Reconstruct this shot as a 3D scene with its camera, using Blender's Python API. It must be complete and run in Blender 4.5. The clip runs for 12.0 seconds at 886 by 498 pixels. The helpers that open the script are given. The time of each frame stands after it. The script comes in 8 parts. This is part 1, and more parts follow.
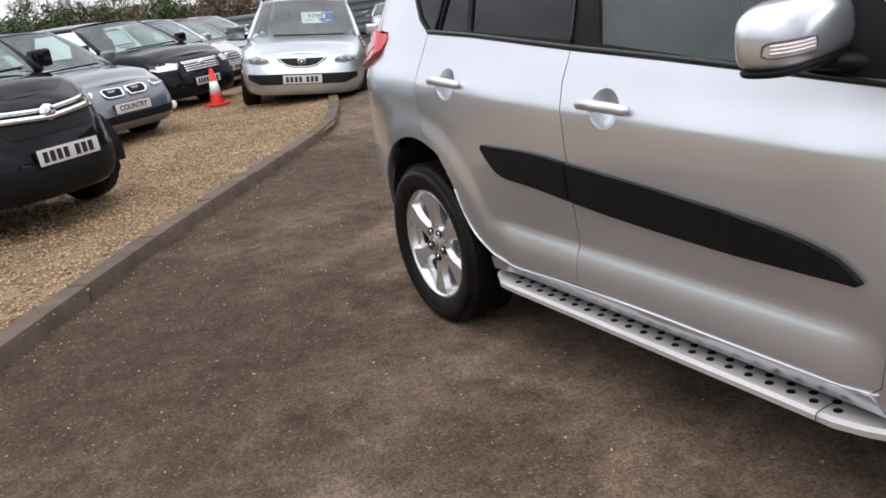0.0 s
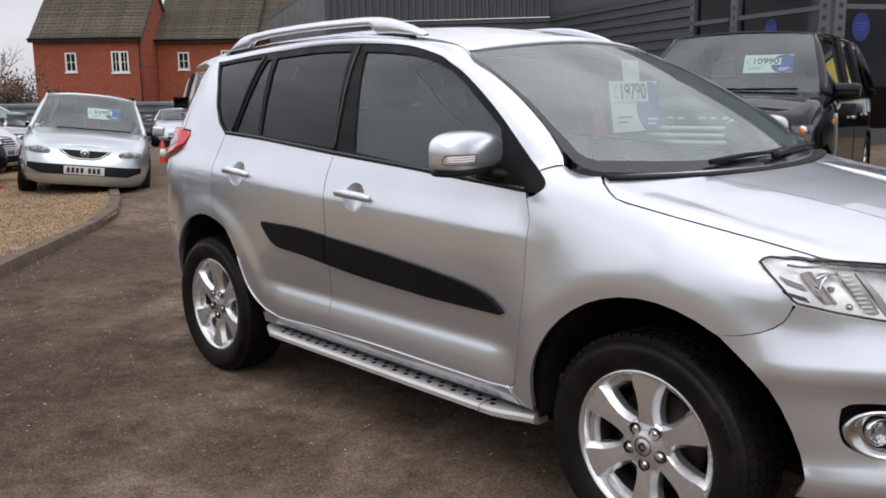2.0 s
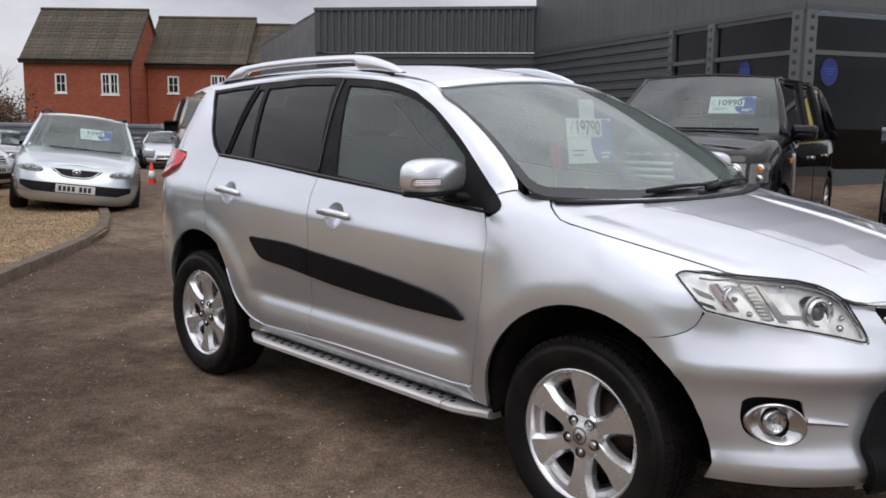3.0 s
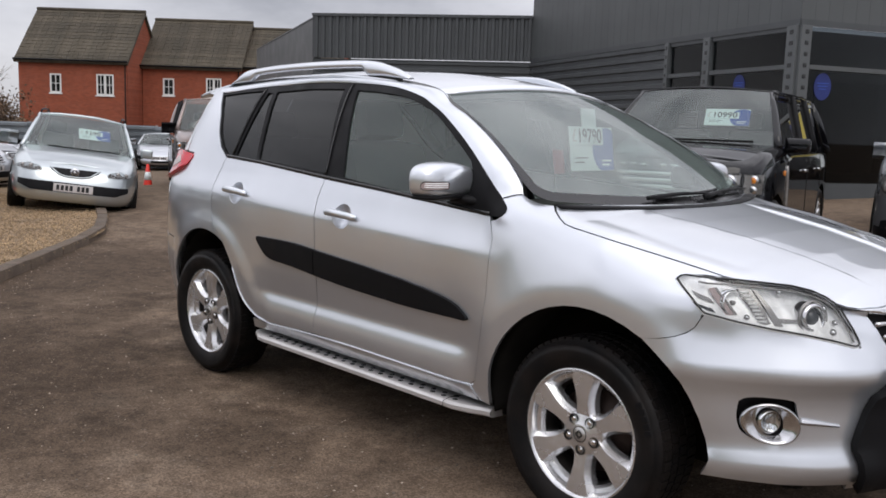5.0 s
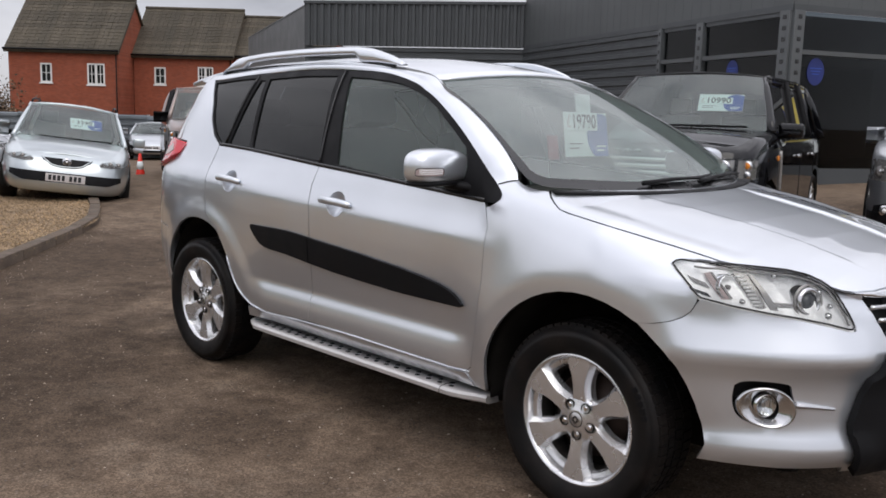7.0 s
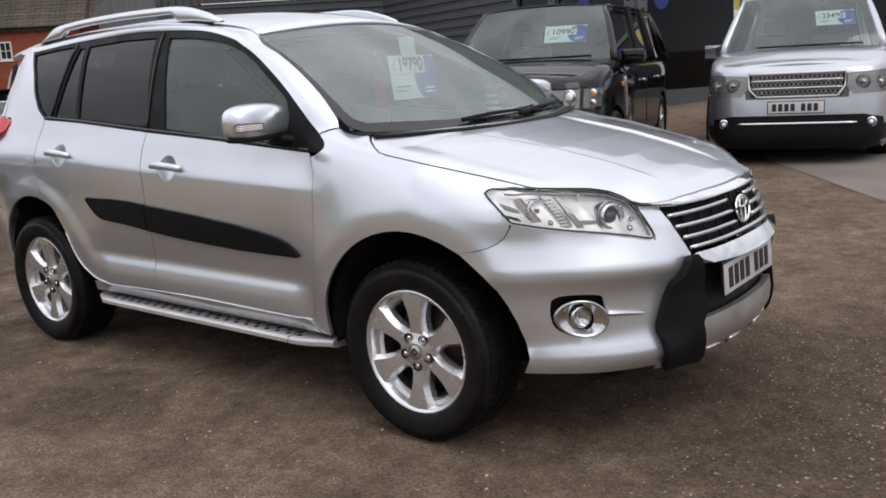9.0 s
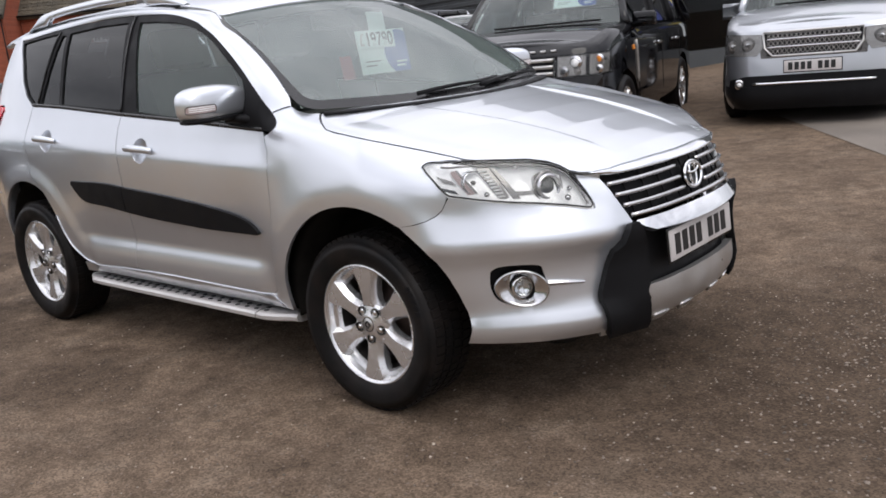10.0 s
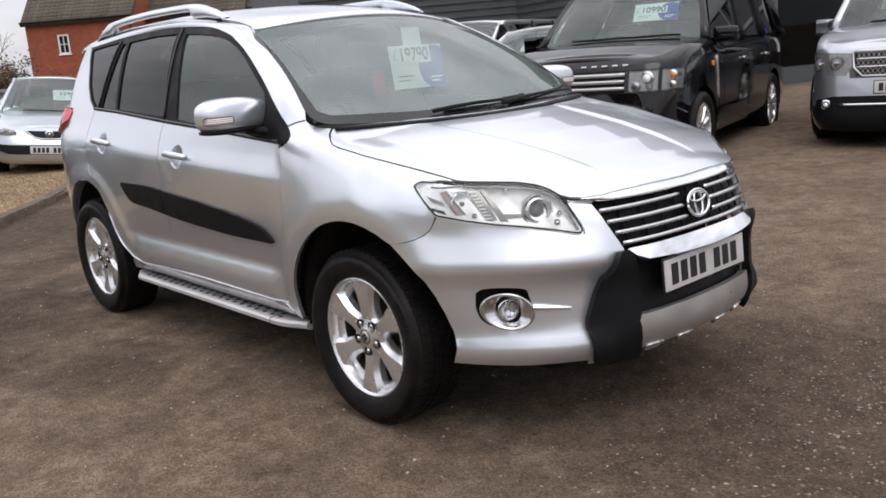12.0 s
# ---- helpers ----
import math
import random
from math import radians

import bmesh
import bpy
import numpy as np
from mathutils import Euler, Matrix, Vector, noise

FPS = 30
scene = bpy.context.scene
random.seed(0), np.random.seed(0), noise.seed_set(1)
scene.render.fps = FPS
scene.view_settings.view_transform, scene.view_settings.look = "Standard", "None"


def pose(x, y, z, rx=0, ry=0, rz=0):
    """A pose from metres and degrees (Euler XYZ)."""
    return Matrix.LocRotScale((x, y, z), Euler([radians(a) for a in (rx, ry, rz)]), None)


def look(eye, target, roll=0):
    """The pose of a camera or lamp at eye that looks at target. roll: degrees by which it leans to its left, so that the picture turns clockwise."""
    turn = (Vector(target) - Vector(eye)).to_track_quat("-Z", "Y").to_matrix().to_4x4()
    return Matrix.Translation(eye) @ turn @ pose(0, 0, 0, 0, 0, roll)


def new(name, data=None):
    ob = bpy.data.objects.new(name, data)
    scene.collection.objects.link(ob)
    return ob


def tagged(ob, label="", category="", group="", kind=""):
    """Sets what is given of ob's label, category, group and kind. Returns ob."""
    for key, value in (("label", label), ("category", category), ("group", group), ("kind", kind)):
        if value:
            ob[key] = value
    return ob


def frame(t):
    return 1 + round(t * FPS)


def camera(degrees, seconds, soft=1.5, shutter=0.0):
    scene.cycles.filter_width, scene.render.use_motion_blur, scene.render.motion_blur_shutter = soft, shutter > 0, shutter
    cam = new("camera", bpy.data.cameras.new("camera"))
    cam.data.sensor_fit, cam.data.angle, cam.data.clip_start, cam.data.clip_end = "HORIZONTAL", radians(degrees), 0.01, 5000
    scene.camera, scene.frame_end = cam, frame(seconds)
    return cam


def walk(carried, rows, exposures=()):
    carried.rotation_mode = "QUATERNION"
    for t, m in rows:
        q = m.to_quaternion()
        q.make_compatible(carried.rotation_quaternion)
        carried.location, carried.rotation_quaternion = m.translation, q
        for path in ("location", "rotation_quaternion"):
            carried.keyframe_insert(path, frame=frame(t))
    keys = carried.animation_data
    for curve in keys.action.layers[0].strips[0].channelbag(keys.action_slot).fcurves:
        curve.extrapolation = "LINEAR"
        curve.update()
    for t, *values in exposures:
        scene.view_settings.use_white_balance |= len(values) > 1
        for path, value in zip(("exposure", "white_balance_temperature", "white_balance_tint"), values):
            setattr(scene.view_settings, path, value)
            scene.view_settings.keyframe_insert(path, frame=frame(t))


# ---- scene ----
cam = camera(53.9, 12.0, soft=1.7)
PATH = [
    (0, (0.581, -2.428, 1.405), (-1.125, -1.565, 0.821), -8.3),
    (0.5, (0.78, -2.629, 1.411), (-0.901, -1.685, 0.879), -5.7),
    (1, (1.017, -2.713, 1.397), (-0.576, -1.589, 0.951), -3.1),
    (1.5, (1.217, -2.807, 1.425), (-0.274, -1.537, 1.02), -1.9),
    (2, (1.386, -2.949, 1.405), (-0.059, -1.612, 1.05), -0.8),
    (2.5, (1.529, -3.081, 1.389), (0.096, -1.724, 1.065), -0.1),
    (3, (1.715, -3.173, 1.41), (0.287, -1.802, 1.123), 0.8),
    (5, (1.744, -3.278, 1.4), (0.328, -1.892, 1.13), 1.9),
    (5.5, (1.739, -3.274, 1.4), (0.323, -1.889, 1.124), 1.9),
    (6, (1.735, -3.274, 1.402), (0.32, -1.889, 1.119), 1.9),
    (6.5, (1.734, -3.274, 1.396), (0.32, -1.889, 1.109), 1.9),
    (6.7, (1.737, -3.275, 1.394), (0.322, -1.891, 1.105), 1.8),
    (8.3, (1.736, -3.281, 1.405), (0.496, -1.759, 1.024), -1.0),
    (8.5, (1.784, -3.278, 1.41), (0.566, -1.742, 1.014), -1.6),
    (9, (1.967, -3.194, 1.388), (0.763, -1.652, 0.973), -3.2),
    (9.5, (2.123, -3.138, 1.399), (0.898, -1.623, 0.947), -4.4),
    (10, (2.278, -2.994, 1.382), (0.992, -1.538, 0.908), -5.5),
    (10.5, (2.388, -2.878, 1.387), (1.045, -1.478, 0.901), -5.7),
    (11, (2.489, -2.792, 1.382), (1.103, -1.432, 0.903), -5.1),
    (11.5, (2.535, -2.765, 1.394), (1.115, -1.436, 0.927), -4.7),
    (12, (2.572, -2.732, 1.402), (1.114, -1.437, 0.959), -4.3),
]
EXPOSURES = [(0, 0.02), (0.5, 0.08), (1.0, 0.06), (1.5, -0.08), (2.5, -0.34), (6.7, -0.37), (8.5, -0.40), (9.5, -0.26), (10.5, -0.15), (12.0, -0.15)]
walk(cam, [(t, look(eye, target, roll)) for t, eye, target, roll in PATH], EXPOSURES)

# ---- light: overcast daylight ----
SUN_EL, SUN_AZ = radians(52), radians(115)
world = bpy.data.worlds.new("overcast_sky")
scene.world = world
world.use_nodes = True
wn, wl = world.node_tree.nodes, world.node_tree.links
wn.clear()
w_out, w_bg = wn.new("ShaderNodeOutputWorld"), wn.new("ShaderNodeBackground")
w_sky = wn.new("ShaderNodeTexSky")
w_sky.sky_type, w_sky.sun_disc = "NISHITA", False
w_sky.sun_elevation, w_sky.sun_rotation = SUN_EL, SUN_AZ
w_co, w_map = wn.new("ShaderNodeTexCoord"), wn.new("ShaderNodeMapping")
w_map.inputs["Scale"].default_value = (1.0, 1.0, 2.6)
w_no = wn.new("ShaderNodeTexNoise")
w_no.inputs["Scale"].default_value, w_no.inputs["Detail"].default_value, w_no.inputs["Roughness"].default_value = 2.3, 6.0, 0.55
w_ramp = wn.new("ShaderNodeValToRGB")
w_ramp.color_ramp.elements[0].position, w_ramp.color_ramp.elements[0].color = 0.30, (4.9, 4.9, 5.5, 1)
w_ramp.color_ramp.elements[1].position, w_ramp.color_ramp.elements[1].color = 0.68, (12.2, 12.1, 12.9, 1)
w_mix = wn.new("ShaderNodeMixRGB")
w_mix.inputs["Fac"].default_value = 0.88
wl.new(w_co.outputs["Generated"], w_map.inputs["Vector"])
wl.new(w_map.outputs["Vector"], w_no.inputs["Vector"])
wl.new(w_no.outputs["Fac"], w_ramp.inputs["Fac"])
wl.new(w_sky.outputs["Color"], w_mix.inputs["Color1"])
w_sep, w_up, w_mul = wn.new("ShaderNodeSeparateXYZ"), wn.new("ShaderNodeMapRange"), wn.new("ShaderNodeMixRGB")
w_up.inputs["From Min"].default_value, w_up.inputs["From Max"].default_value = 0.0, 0.9
w_up.inputs["To Min"].default_value, w_up.inputs["To Max"].default_value = 0.82, 1.94
w_mul.blend_type = "MULTIPLY"
w_mul.inputs["Fac"].default_value = 1.0
wl.new(w_co.outputs["Generated"], w_sep.inputs[0])
wl.new(w_sep.outputs["Z"], w_up.inputs["Value"])
wl.new(w_ramp.outputs["Color"], w_mul.inputs["Color1"])
wl.new(w_up.outputs["Result"], w_mul.inputs["Color2"])
wl.new(w_mul.outputs["Color"], w_mix.inputs["Color2"])
wl.new(w_mix.outputs["Color"], w_bg.inputs["Color"])
wl.new(w_bg.outputs["Background"], w_out.inputs["Surface"])
w_bg.inputs["Strength"].default_value = 0.112

sun = new("sun", bpy.data.lights.new("sun", "SUN"))
sun.data.energy, sun.data.angle, sun.data.color = 1.0, radians(40), (1.0, 0.96, 0.9)
sun.matrix_world = look((0, 0, 20), (0 + 20 * math.sin(SUN_AZ) * -1.0, 20 * math.cos(SUN_AZ) * -1.0, 20 - 20 * math.tan(SUN_EL)))

# ---- materials ----
def mat(name, color, rough=0.6, metal=0.0, vary=0.25, scale=6.0, fine=0.0, fine_scale=120.0, bump=0.0, bump_scale=80.0,
        coat=0.0, second=None, sec_scale=0.8, sec_amt=0.5, rough_vary=0.1, island=0.0, objrand=0.0, spec=0.5):
    """Base colour with two scales of variation, roughness variation and fine relief."""
    m = bpy.data.materials.new(name)
    m.use_nodes = True
    n, l = m.node_tree.nodes, m.node_tree.links
    b = n["Principled BSDF"]
    b.inputs["Metallic"].default_value = metal
    b.inputs["Roughness"].default_value = rough
    b.inputs["Coat Weight"].default_value = coat
    b.inputs["Coat Roughness"].default_value = 0.05
    b.inputs["Specular IOR Level"].default_value = spec
    co = n.new("ShaderNodeTexCoord")

    def noise_of(s, detail=5.0):
        t = n.new("ShaderNodeTexNoise")
        t.inputs["Scale"].default_value, t.inputs["Detail"].default_value = s, detail
        l.new(co.outputs["Object"], t.inputs["Vector"])
        return t.outputs["Fac"]

    def shade(src, amt, fac):
        r = n.new("ShaderNodeMapRange")
        r.inputs["From Min"].default_value, r.inputs["From Max"].default_value = 0.3, 0.7
        r.inputs["To Min"].default_value, r.inputs["To Max"].default_value = 1 - amt, 1 + amt
        l.new(fac, r.inputs["Value"])
        x = n.new("ShaderNodeMixRGB")
        x.blend_type = "MULTIPLY"
        x.inputs["Fac"].default_value = 1.0
        l.new(src, x.inputs["Color1"])
        l.new(r.outputs["Result"], x.inputs["Color2"])
        return x.outputs["Color"]

    c = n.new("ShaderNodeRGB")
    c.outputs[0].default_value = (*color, 1)
    col = c.outputs[0]
    if second:
        x = n.new("ShaderNodeMixRGB")
        x.inputs["Color2"].default_value = (*second, 1)
        r = n.new("ShaderNodeMapRange")
        r.inputs["From Min"].default_value, r.inputs["From Max"].default_value = 0.42, 0.62
        r.inputs["To Max"].default_value = sec_amt
        l.new(noise_of(sec_scale, 6.0), r.inputs["Value"])
        l.new(r.outputs["Result"], x.inputs["Fac"])
        l.new(col, x.inputs["Color1"])
        col = x.outputs["Color"]
    if vary:
        col = shade(col, vary, noise_of(scale))
    if fine:
        col = shade(col, fine, noise_of(fine_scale, 3.0))
    if island:
        g = n.new("ShaderNodeNewGeometry")
        col = shade(col, island, g.outputs["Random Per Island"])
    if objrand:
        g = n.new("ShaderNodeObjectInfo")
        col = shade(col, objrand, g.outputs["Random"])
    l.new(col, b.inputs["Base Color"])
    if rough_vary:
        r = n.new("ShaderNodeMapRange")
        r.inputs["From Min"].default_value, r.inputs["From Max"].default_value = 0.3, 0.7
        r.inputs["To Min"].default_value, r.inputs["To Max"].default_value = max(0.02, rough - rough_vary), min(1, rough + rough_vary)
        l.new(noise_of(scale * 1.7), r.inputs["Value"])
        l.new(r.outputs["Result"], b.inputs["Roughness"])
    if bump:
        u = n.new("ShaderNodeBump")
        u.inputs["Strength"].default_value, u.inputs["Distance"].default_value = bump, 0.01
        l.new(noise_of(bump_scale, 4.0), u.inputs["Height"])
        l.new(u.outputs["Normal"], b.inputs["Normal"])
    return m


def glass(name, tint, clear=0.6, rough=0.02, ior=1.55, haze=0.015):
    """Thin car or window glass: tinted see-through with a mirror gloss that grows at grazing angles, and a diffuse haze
    for glare.
    """
    m = bpy.data.materials.new(name)
    m.use_nodes = True
    n, l = m.node_tree.nodes, m.node_tree.links
    n.clear()
    o, x, f = n.new("ShaderNodeOutputMaterial"), n.new("ShaderNodeMixShader"), n.new("ShaderNodeFresnel")
    t, g, d, y = n.new("ShaderNodeBsdfTransparent"), n.new("ShaderNodeBsdfGlossy"), n.new("ShaderNodeBsdfDiffuse"), n.new("ShaderNodeMixShader")
    t.inputs["Color"].default_value = (*tint, 1)
    # greenish diffuse colour that puts glare into the glass
    d.inputs["Color"].default_value = (haze * 0.84, haze * 1.08, haze * 1.0, 1)
    g.inputs["Roughness"].default_value = rough
    f.inputs["IOR"].default_value = ior
    no, r = n.new("ShaderNodeTexNoise"), n.new("ShaderNodeMapRange")
    no.inputs["Scale"].default_value = 3.0
    r.inputs["To Min"].default_value, r.inputs["To Max"].default_value = clear - 0.06, clear + 0.06
    l.new(no.outputs["Fac"], r.inputs["Value"])
    l.new(r.outputs["Result"], y.inputs["Fac"])
    l.new(d.outputs[0], y.inputs[1])
    l.new(t.outputs[0], y.inputs[2])
    l.new(f.outputs[0], x.inputs["Fac"])
    l.new(y.outputs[0], x.inputs[1])
    l.new(g.outputs[0], x.inputs[2])
    l.new(x.outputs[0], o.inputs["Surface"])
    return m


def paint(name, color, metal=0.82, rough=0.312, coat=1.0, spec=0.5, coat_ior=1.7):
    """Car paint: metallic flake under a clear coat, with faint dust."""
    m = mat(name, color, rough, metal, vary=0.03, scale=3.0, coat=coat, rough_vary=0.03, spec=spec)
    b = m.node_tree.nodes["Principled BSDF"]
    b.inputs["Coat IOR"].default_value, b.inputs["Coat Roughness"].default_value = coat_ior, 0.025
    return m


M_SILVER = paint("silver_car_paint", (0.725, 0.755, 0.80))
M_SILVER_B = paint("pale_silver_blue_paint", (0.50, 0.545, 0.56))
M_SILVER_C = paint("cool_silver_paint", (0.50, 0.52, 0.55))
M_BLACKPAINT = paint("black_car_paint", (0.003, 0.003, 0.004), metal=0.0, rough=0.05, coat=0.0, spec=0.5)
M_NAVY = paint("dark_blue_grey_paint", (0.004, 0.005, 0.007), metal=0.0, rough=0.06, coat=0.0, spec=0.22)
M_GREYPAINT = paint("mid_grey_paint", (0.14, 0.155, 0.175))
M_BEIGEPAINT = paint("bronze_brown_paint", (0.22, 0.165, 0.145))
M_LAMPDARK = mat("dark_lamp_housing", (0.10, 0.095, 0.092), 0.3, 0.2, vary=0.2, scale=18)
M_LAMPGREY = mat("smoked_lamp_plastic", (0.30, 0.29, 0.28), 0.2, 0.4, vary=0.15, scale=18)
M_WHITEPAINT = paint("white_car_paint", (0.75, 0.76, 0.77), metal=0.0)
M_PLASTIC = mat("black_textured_plastic", (0.008, 0.008, 0.009), 0.5, vary=0.15, bump=0.1, bump_scale=600.0, spec=0.14)
M_GLOSSBLACK = mat("black_gloss_trim", (0.012, 0.012, 0.013), 0.22, vary=0.1)
M_RUBBER = mat("tyre_rubber", (0.005, 0.005, 0.0055), 0.55, spec=0.20, vary=0.2, scale=9, fine=0.15, bump=0.1, bump_scale=200, second=(0.026, 0.018, 0.014), sec_scale=7.0, sec_amt=0.3)
M_ALLOY = mat("silver_alloy", (0.74, 0.74, 0.75), 0.24, 0.80, vary=0.05, coat=0.4, rough_vary=0.06)
# silver barrel given a dark colour that carries the shade between the spokes
M_BARREL = mat("brake_dusted_barrel", (0.030, 0.027, 0.025), 0.6, 0.2, vary=0.2, scale=8)
M_SATIN = mat("satin_chrome", (0.62, 0.62, 0.63), 0.20, 1.0, vary=0.03, rough_vary=0.04)
M_LAMPPINK = mat("pale_rose_lamp_plastic", (0.50, 0.40, 0.39), 0.25, vary=0.1, scale=30)
M_CHROME = mat("chrome", (0.86, 0.87, 0.88), 0.06, 1.0, vary=0.02, rough_vary=0.03)
M_DULLMETAL = mat("brushed_aluminium", (0.60, 0.59, 0.58), 0.36, 0.85, vary=0.08, scale=5, fine=0.06, fine_scale=300)
M_DARKMETAL = mat("dark_underbody_metal", (0.012, 0.011, 0.010), 0.8, spec=0.1, vary=0.3, scale=8)
M_RUST = mat("rusty_brake_disc", (0.045, 0.028, 0.022), 0.6, 0.3, vary=0.3, scale=12)
M_LAMPRED = mat("red_lamp_plastic", (0.66, 0.02, 0.04), 0.12, vary=0.08, coat=0.6)
M_LAMPAMBER = mat("amber_lamp_plastic", (0.75, 0.25, 0.03), 0.15, vary=0.08, coat=0.5)
M_REFLECTOR = mat("lamp_reflector", (0.98, 0.985, 0.985), 0.25, 0.1, vary=0.05, scale=25, rough_vary=0.08)
M_DARKGLASS = mat("dark_projector_glass", (0.05, 0.055, 0.06), 0.08, vary=0.05)
M_PLATEWHITE = mat("number_plate_white", (0.58, 0.55, 0.54), 0.35, vary=0.04, scale=4)
M_INK = mat("black_print", (0.012, 0.012, 0.013), 0.45, vary=0.05)
M_CARDWHITE = mat("white_card", (0.84, 0.91, 0.92), 0.5, vary=0.03)
M_CARDBLUE = mat("blue_print", (0.03, 0.09, 0.42), 0.5, vary=0.08)
M_STICKER = mat("dark_blue_sticker", (0.012, 0.025, 0.16), 0.5, vary=0.08)
M_TREAD = mat("satin_step_aluminium", (0.66, 0.64, 0.63), 0.45, 0.4, vary=0.08, scale=5, fine=0.06, fine_scale=300)
M_CARDYELLOW = mat("yellow_print", (0.52, 0.43, 0.08), 0.5, vary=0.05)
M_CARDRED = mat("red_print", (0.25, 0.02, 0.025), 0.5, vary=0.1)
M_SEAT = mat("grey_seat_fabric", (0.11, 0.112, 0.115), 0.9, vary=0.2, scale=20, bump=0.3, bump_scale=300)
M_DASH = mat("grey_dashboard_plastic", (0.085, 0.088, 0.085), 0.6, vary=0.1, bump=0.1, bump_scale=400)
M_LINER = mat("light_grey_headliner", (0.45, 0.45, 0.43), 0.9, vary=0.08)
M_GLASS = glass("clear_green_glass", (0.80, 0.95, 0.90), 0.85, haze=0.30)
# strong haze paints in the brightness of sky reflected by the screens
M_SCREEN = glass("windscreen_glass", (0.80, 0.94, 0.89), 0.85, ior=2.15, haze=0.62)
M_CARSCREEN = glass("parked_car_windscreen", (0.80, 0.93, 0.89), 0.88, ior=1.85, haze=0.33)
M_TINT = glass("dark_privacy_glass", (0.10, 0.11, 0.12), 0.80, ior=1.45)
M_LENS = glass("clear_lamp_lens", (0.98, 0.99, 0.99), 0.99, ior=1.5)
M_CARTINT = glass("parked_car_side_glass", (0.07, 0.08, 0.085), 0.85, ior=1.14)
M_SHOPGLASS = glass("dark_showroom_glass", (0.35, 0.38, 0.40), 0.95, ior=1.32, haze=0.003)


def asphalt():
    """Worn brown asphalt: soft dark stains, darker patches, mottling, fine grain and pale stone chips."""
    m = bpy.data.materials.new("worn_brown_asphalt")
    m.use_nodes = True
    n, l = m.node_tree.nodes, m.node_tree.links
    b, co = n["Principled BSDF"], n.new("ShaderNodeTexCoord")
    b.inputs["Roughness"].default_value, b.inputs["Specular IOR Level"].default_value = 0.93, 0.12

    def noise_of(s, detail, rough=0.55, bend=0.0):
        t = n.new("ShaderNodeTexNoise")
        for k, v in (("Scale", s), ("Detail", detail), ("Roughness", rough), ("Distortion", bend)):
            t.inputs[k].default_value = v
        l.new(co.outputs["Object"], t.inputs["Vector"])
        return t.outputs["Fac"]

    def cells(s):
        t = n.new("ShaderNodeTexVoronoi")
        t.inputs["Scale"].default_value = s
        l.new(co.outputs["Object"], t.inputs["Vector"])
        q = n.new("ShaderNodeSeparateColor")
        l.new(t.outputs["Color"], q.inputs[0])
        return t.outputs["Distance"], q.outputs[0], q.outputs[1]

    def ranged(src, lo, hi, to0, to1):
        r = n.new("ShaderNodeMapRange")
        for k, v in (("From Min", lo), ("From Max", hi), ("To Min", to0), ("To Max", to1)):
            r.inputs[k].default_value = v
        l.new(src, r.inputs["Value"])
        return r.outputs["Result"]

    def mixed(fac, c1, c2, how="MIX"):
        x = n.new("ShaderNodeMixRGB")
        x.blend_type = how
        for sock, v in (("Fac", fac), ("Color1", c1), ("Color2", c2)):
            if isinstance(v, tuple):
                x.inputs[sock].default_value = (*v, 1)
            elif isinstance(v, float):
                x.inputs[sock].default_value = v
            else:
                l.new(v, x.inputs[sock])
        return x.outputs["Color"]

    col = mixed(ranged(noise_of(1.6, 8, 0.68, 0.3), 0.42, 0.66, 0.0, 0.62), (0.176, 0.128, 0.091), (0.058, 0.042, 0.031))
    col = mixed(ranged(noise_of(3.7, 6, 0.62, 0.6), 0.50, 0.66, 0.0, 0.55), col, (0.205, 0.158, 0.118))
    col = mixed(ranged(noise_of(0.35, 4), 0.42, 0.62, 0.0, 0.28), col, (0.072, 0.050, 0.035))
    # darker patches on the worn ground before the car and along the kerb
    for at, far, deep in (((1.45, 0.35, 0.0), 1.65, 0.74), ((2.6, 1.9, 0.0), 2.0, 0.6), ((-3.9, -2.2, 0.0), 2.0, 0.85), ((-6.3, -0.5, 0.0), 2.4, 0.75), ((-1.5, -1.35, 0.0), 0.45, 0.6), ((-2.7, -1.95, 0.0), 1.3, 0.55)):
        v = n.new("ShaderNodeVectorMath")
        v.operation = "DISTANCE"
        v.inputs[1].default_value = at
        l.new(co.outputs["Object"], v.inputs[0])
        wob = n.new("ShaderNodeMath")
        wob.operation = "MULTIPLY"
        l.new(v.outputs["Value"], wob.inputs[0])
        l.new(ranged(noise_of(1.7, 5, 0.6), 0.3, 0.7, 0.55, 1.45), wob.inputs[1])
        col = mixed(ranged(wob.outputs[0], far * 0.45, far, deep, 0.0), col, (0.056, 0.039, 0.027))
    col = mixed(1.0, col, ranged(noise_of(9, 7, 0.75), 0.3, 0.7, 0.62, 1.38), "MULTIPLY")
    d1, r1, q1 = cells(150)
    col = mixed(1.0, col, ranged(r1, 0.0, 1.0, 0.62, 1.38), "MULTIPLY")
    d2, r2, q2 = cells(62)
    chip = n.new("ShaderNodeMath")
    chip.operation = "MULTIPLY"
    l.new(ranged(r2, 0.90, 0.92, 0.0, 1.0), chip.inputs[0])
    l.new(ranged(d2, 0.30, 0.40, 0.65, 0.0), chip.inputs[1])
    col = mixed(chip.outputs[0], col, (0.21, 0.165, 0.135))
    l.new(col, b.inputs["Base Color"])
    u = n.new("ShaderNodeBump")
    u.inputs["Strength"].default_value, u.inputs["Distance"].default_value = 0.35, 0.006
    l.new(noise_of(120, 5, 0.7), u.inputs["Height"])
    l.new(u.outputs["Normal"], b.inputs["Normal"])
    return m


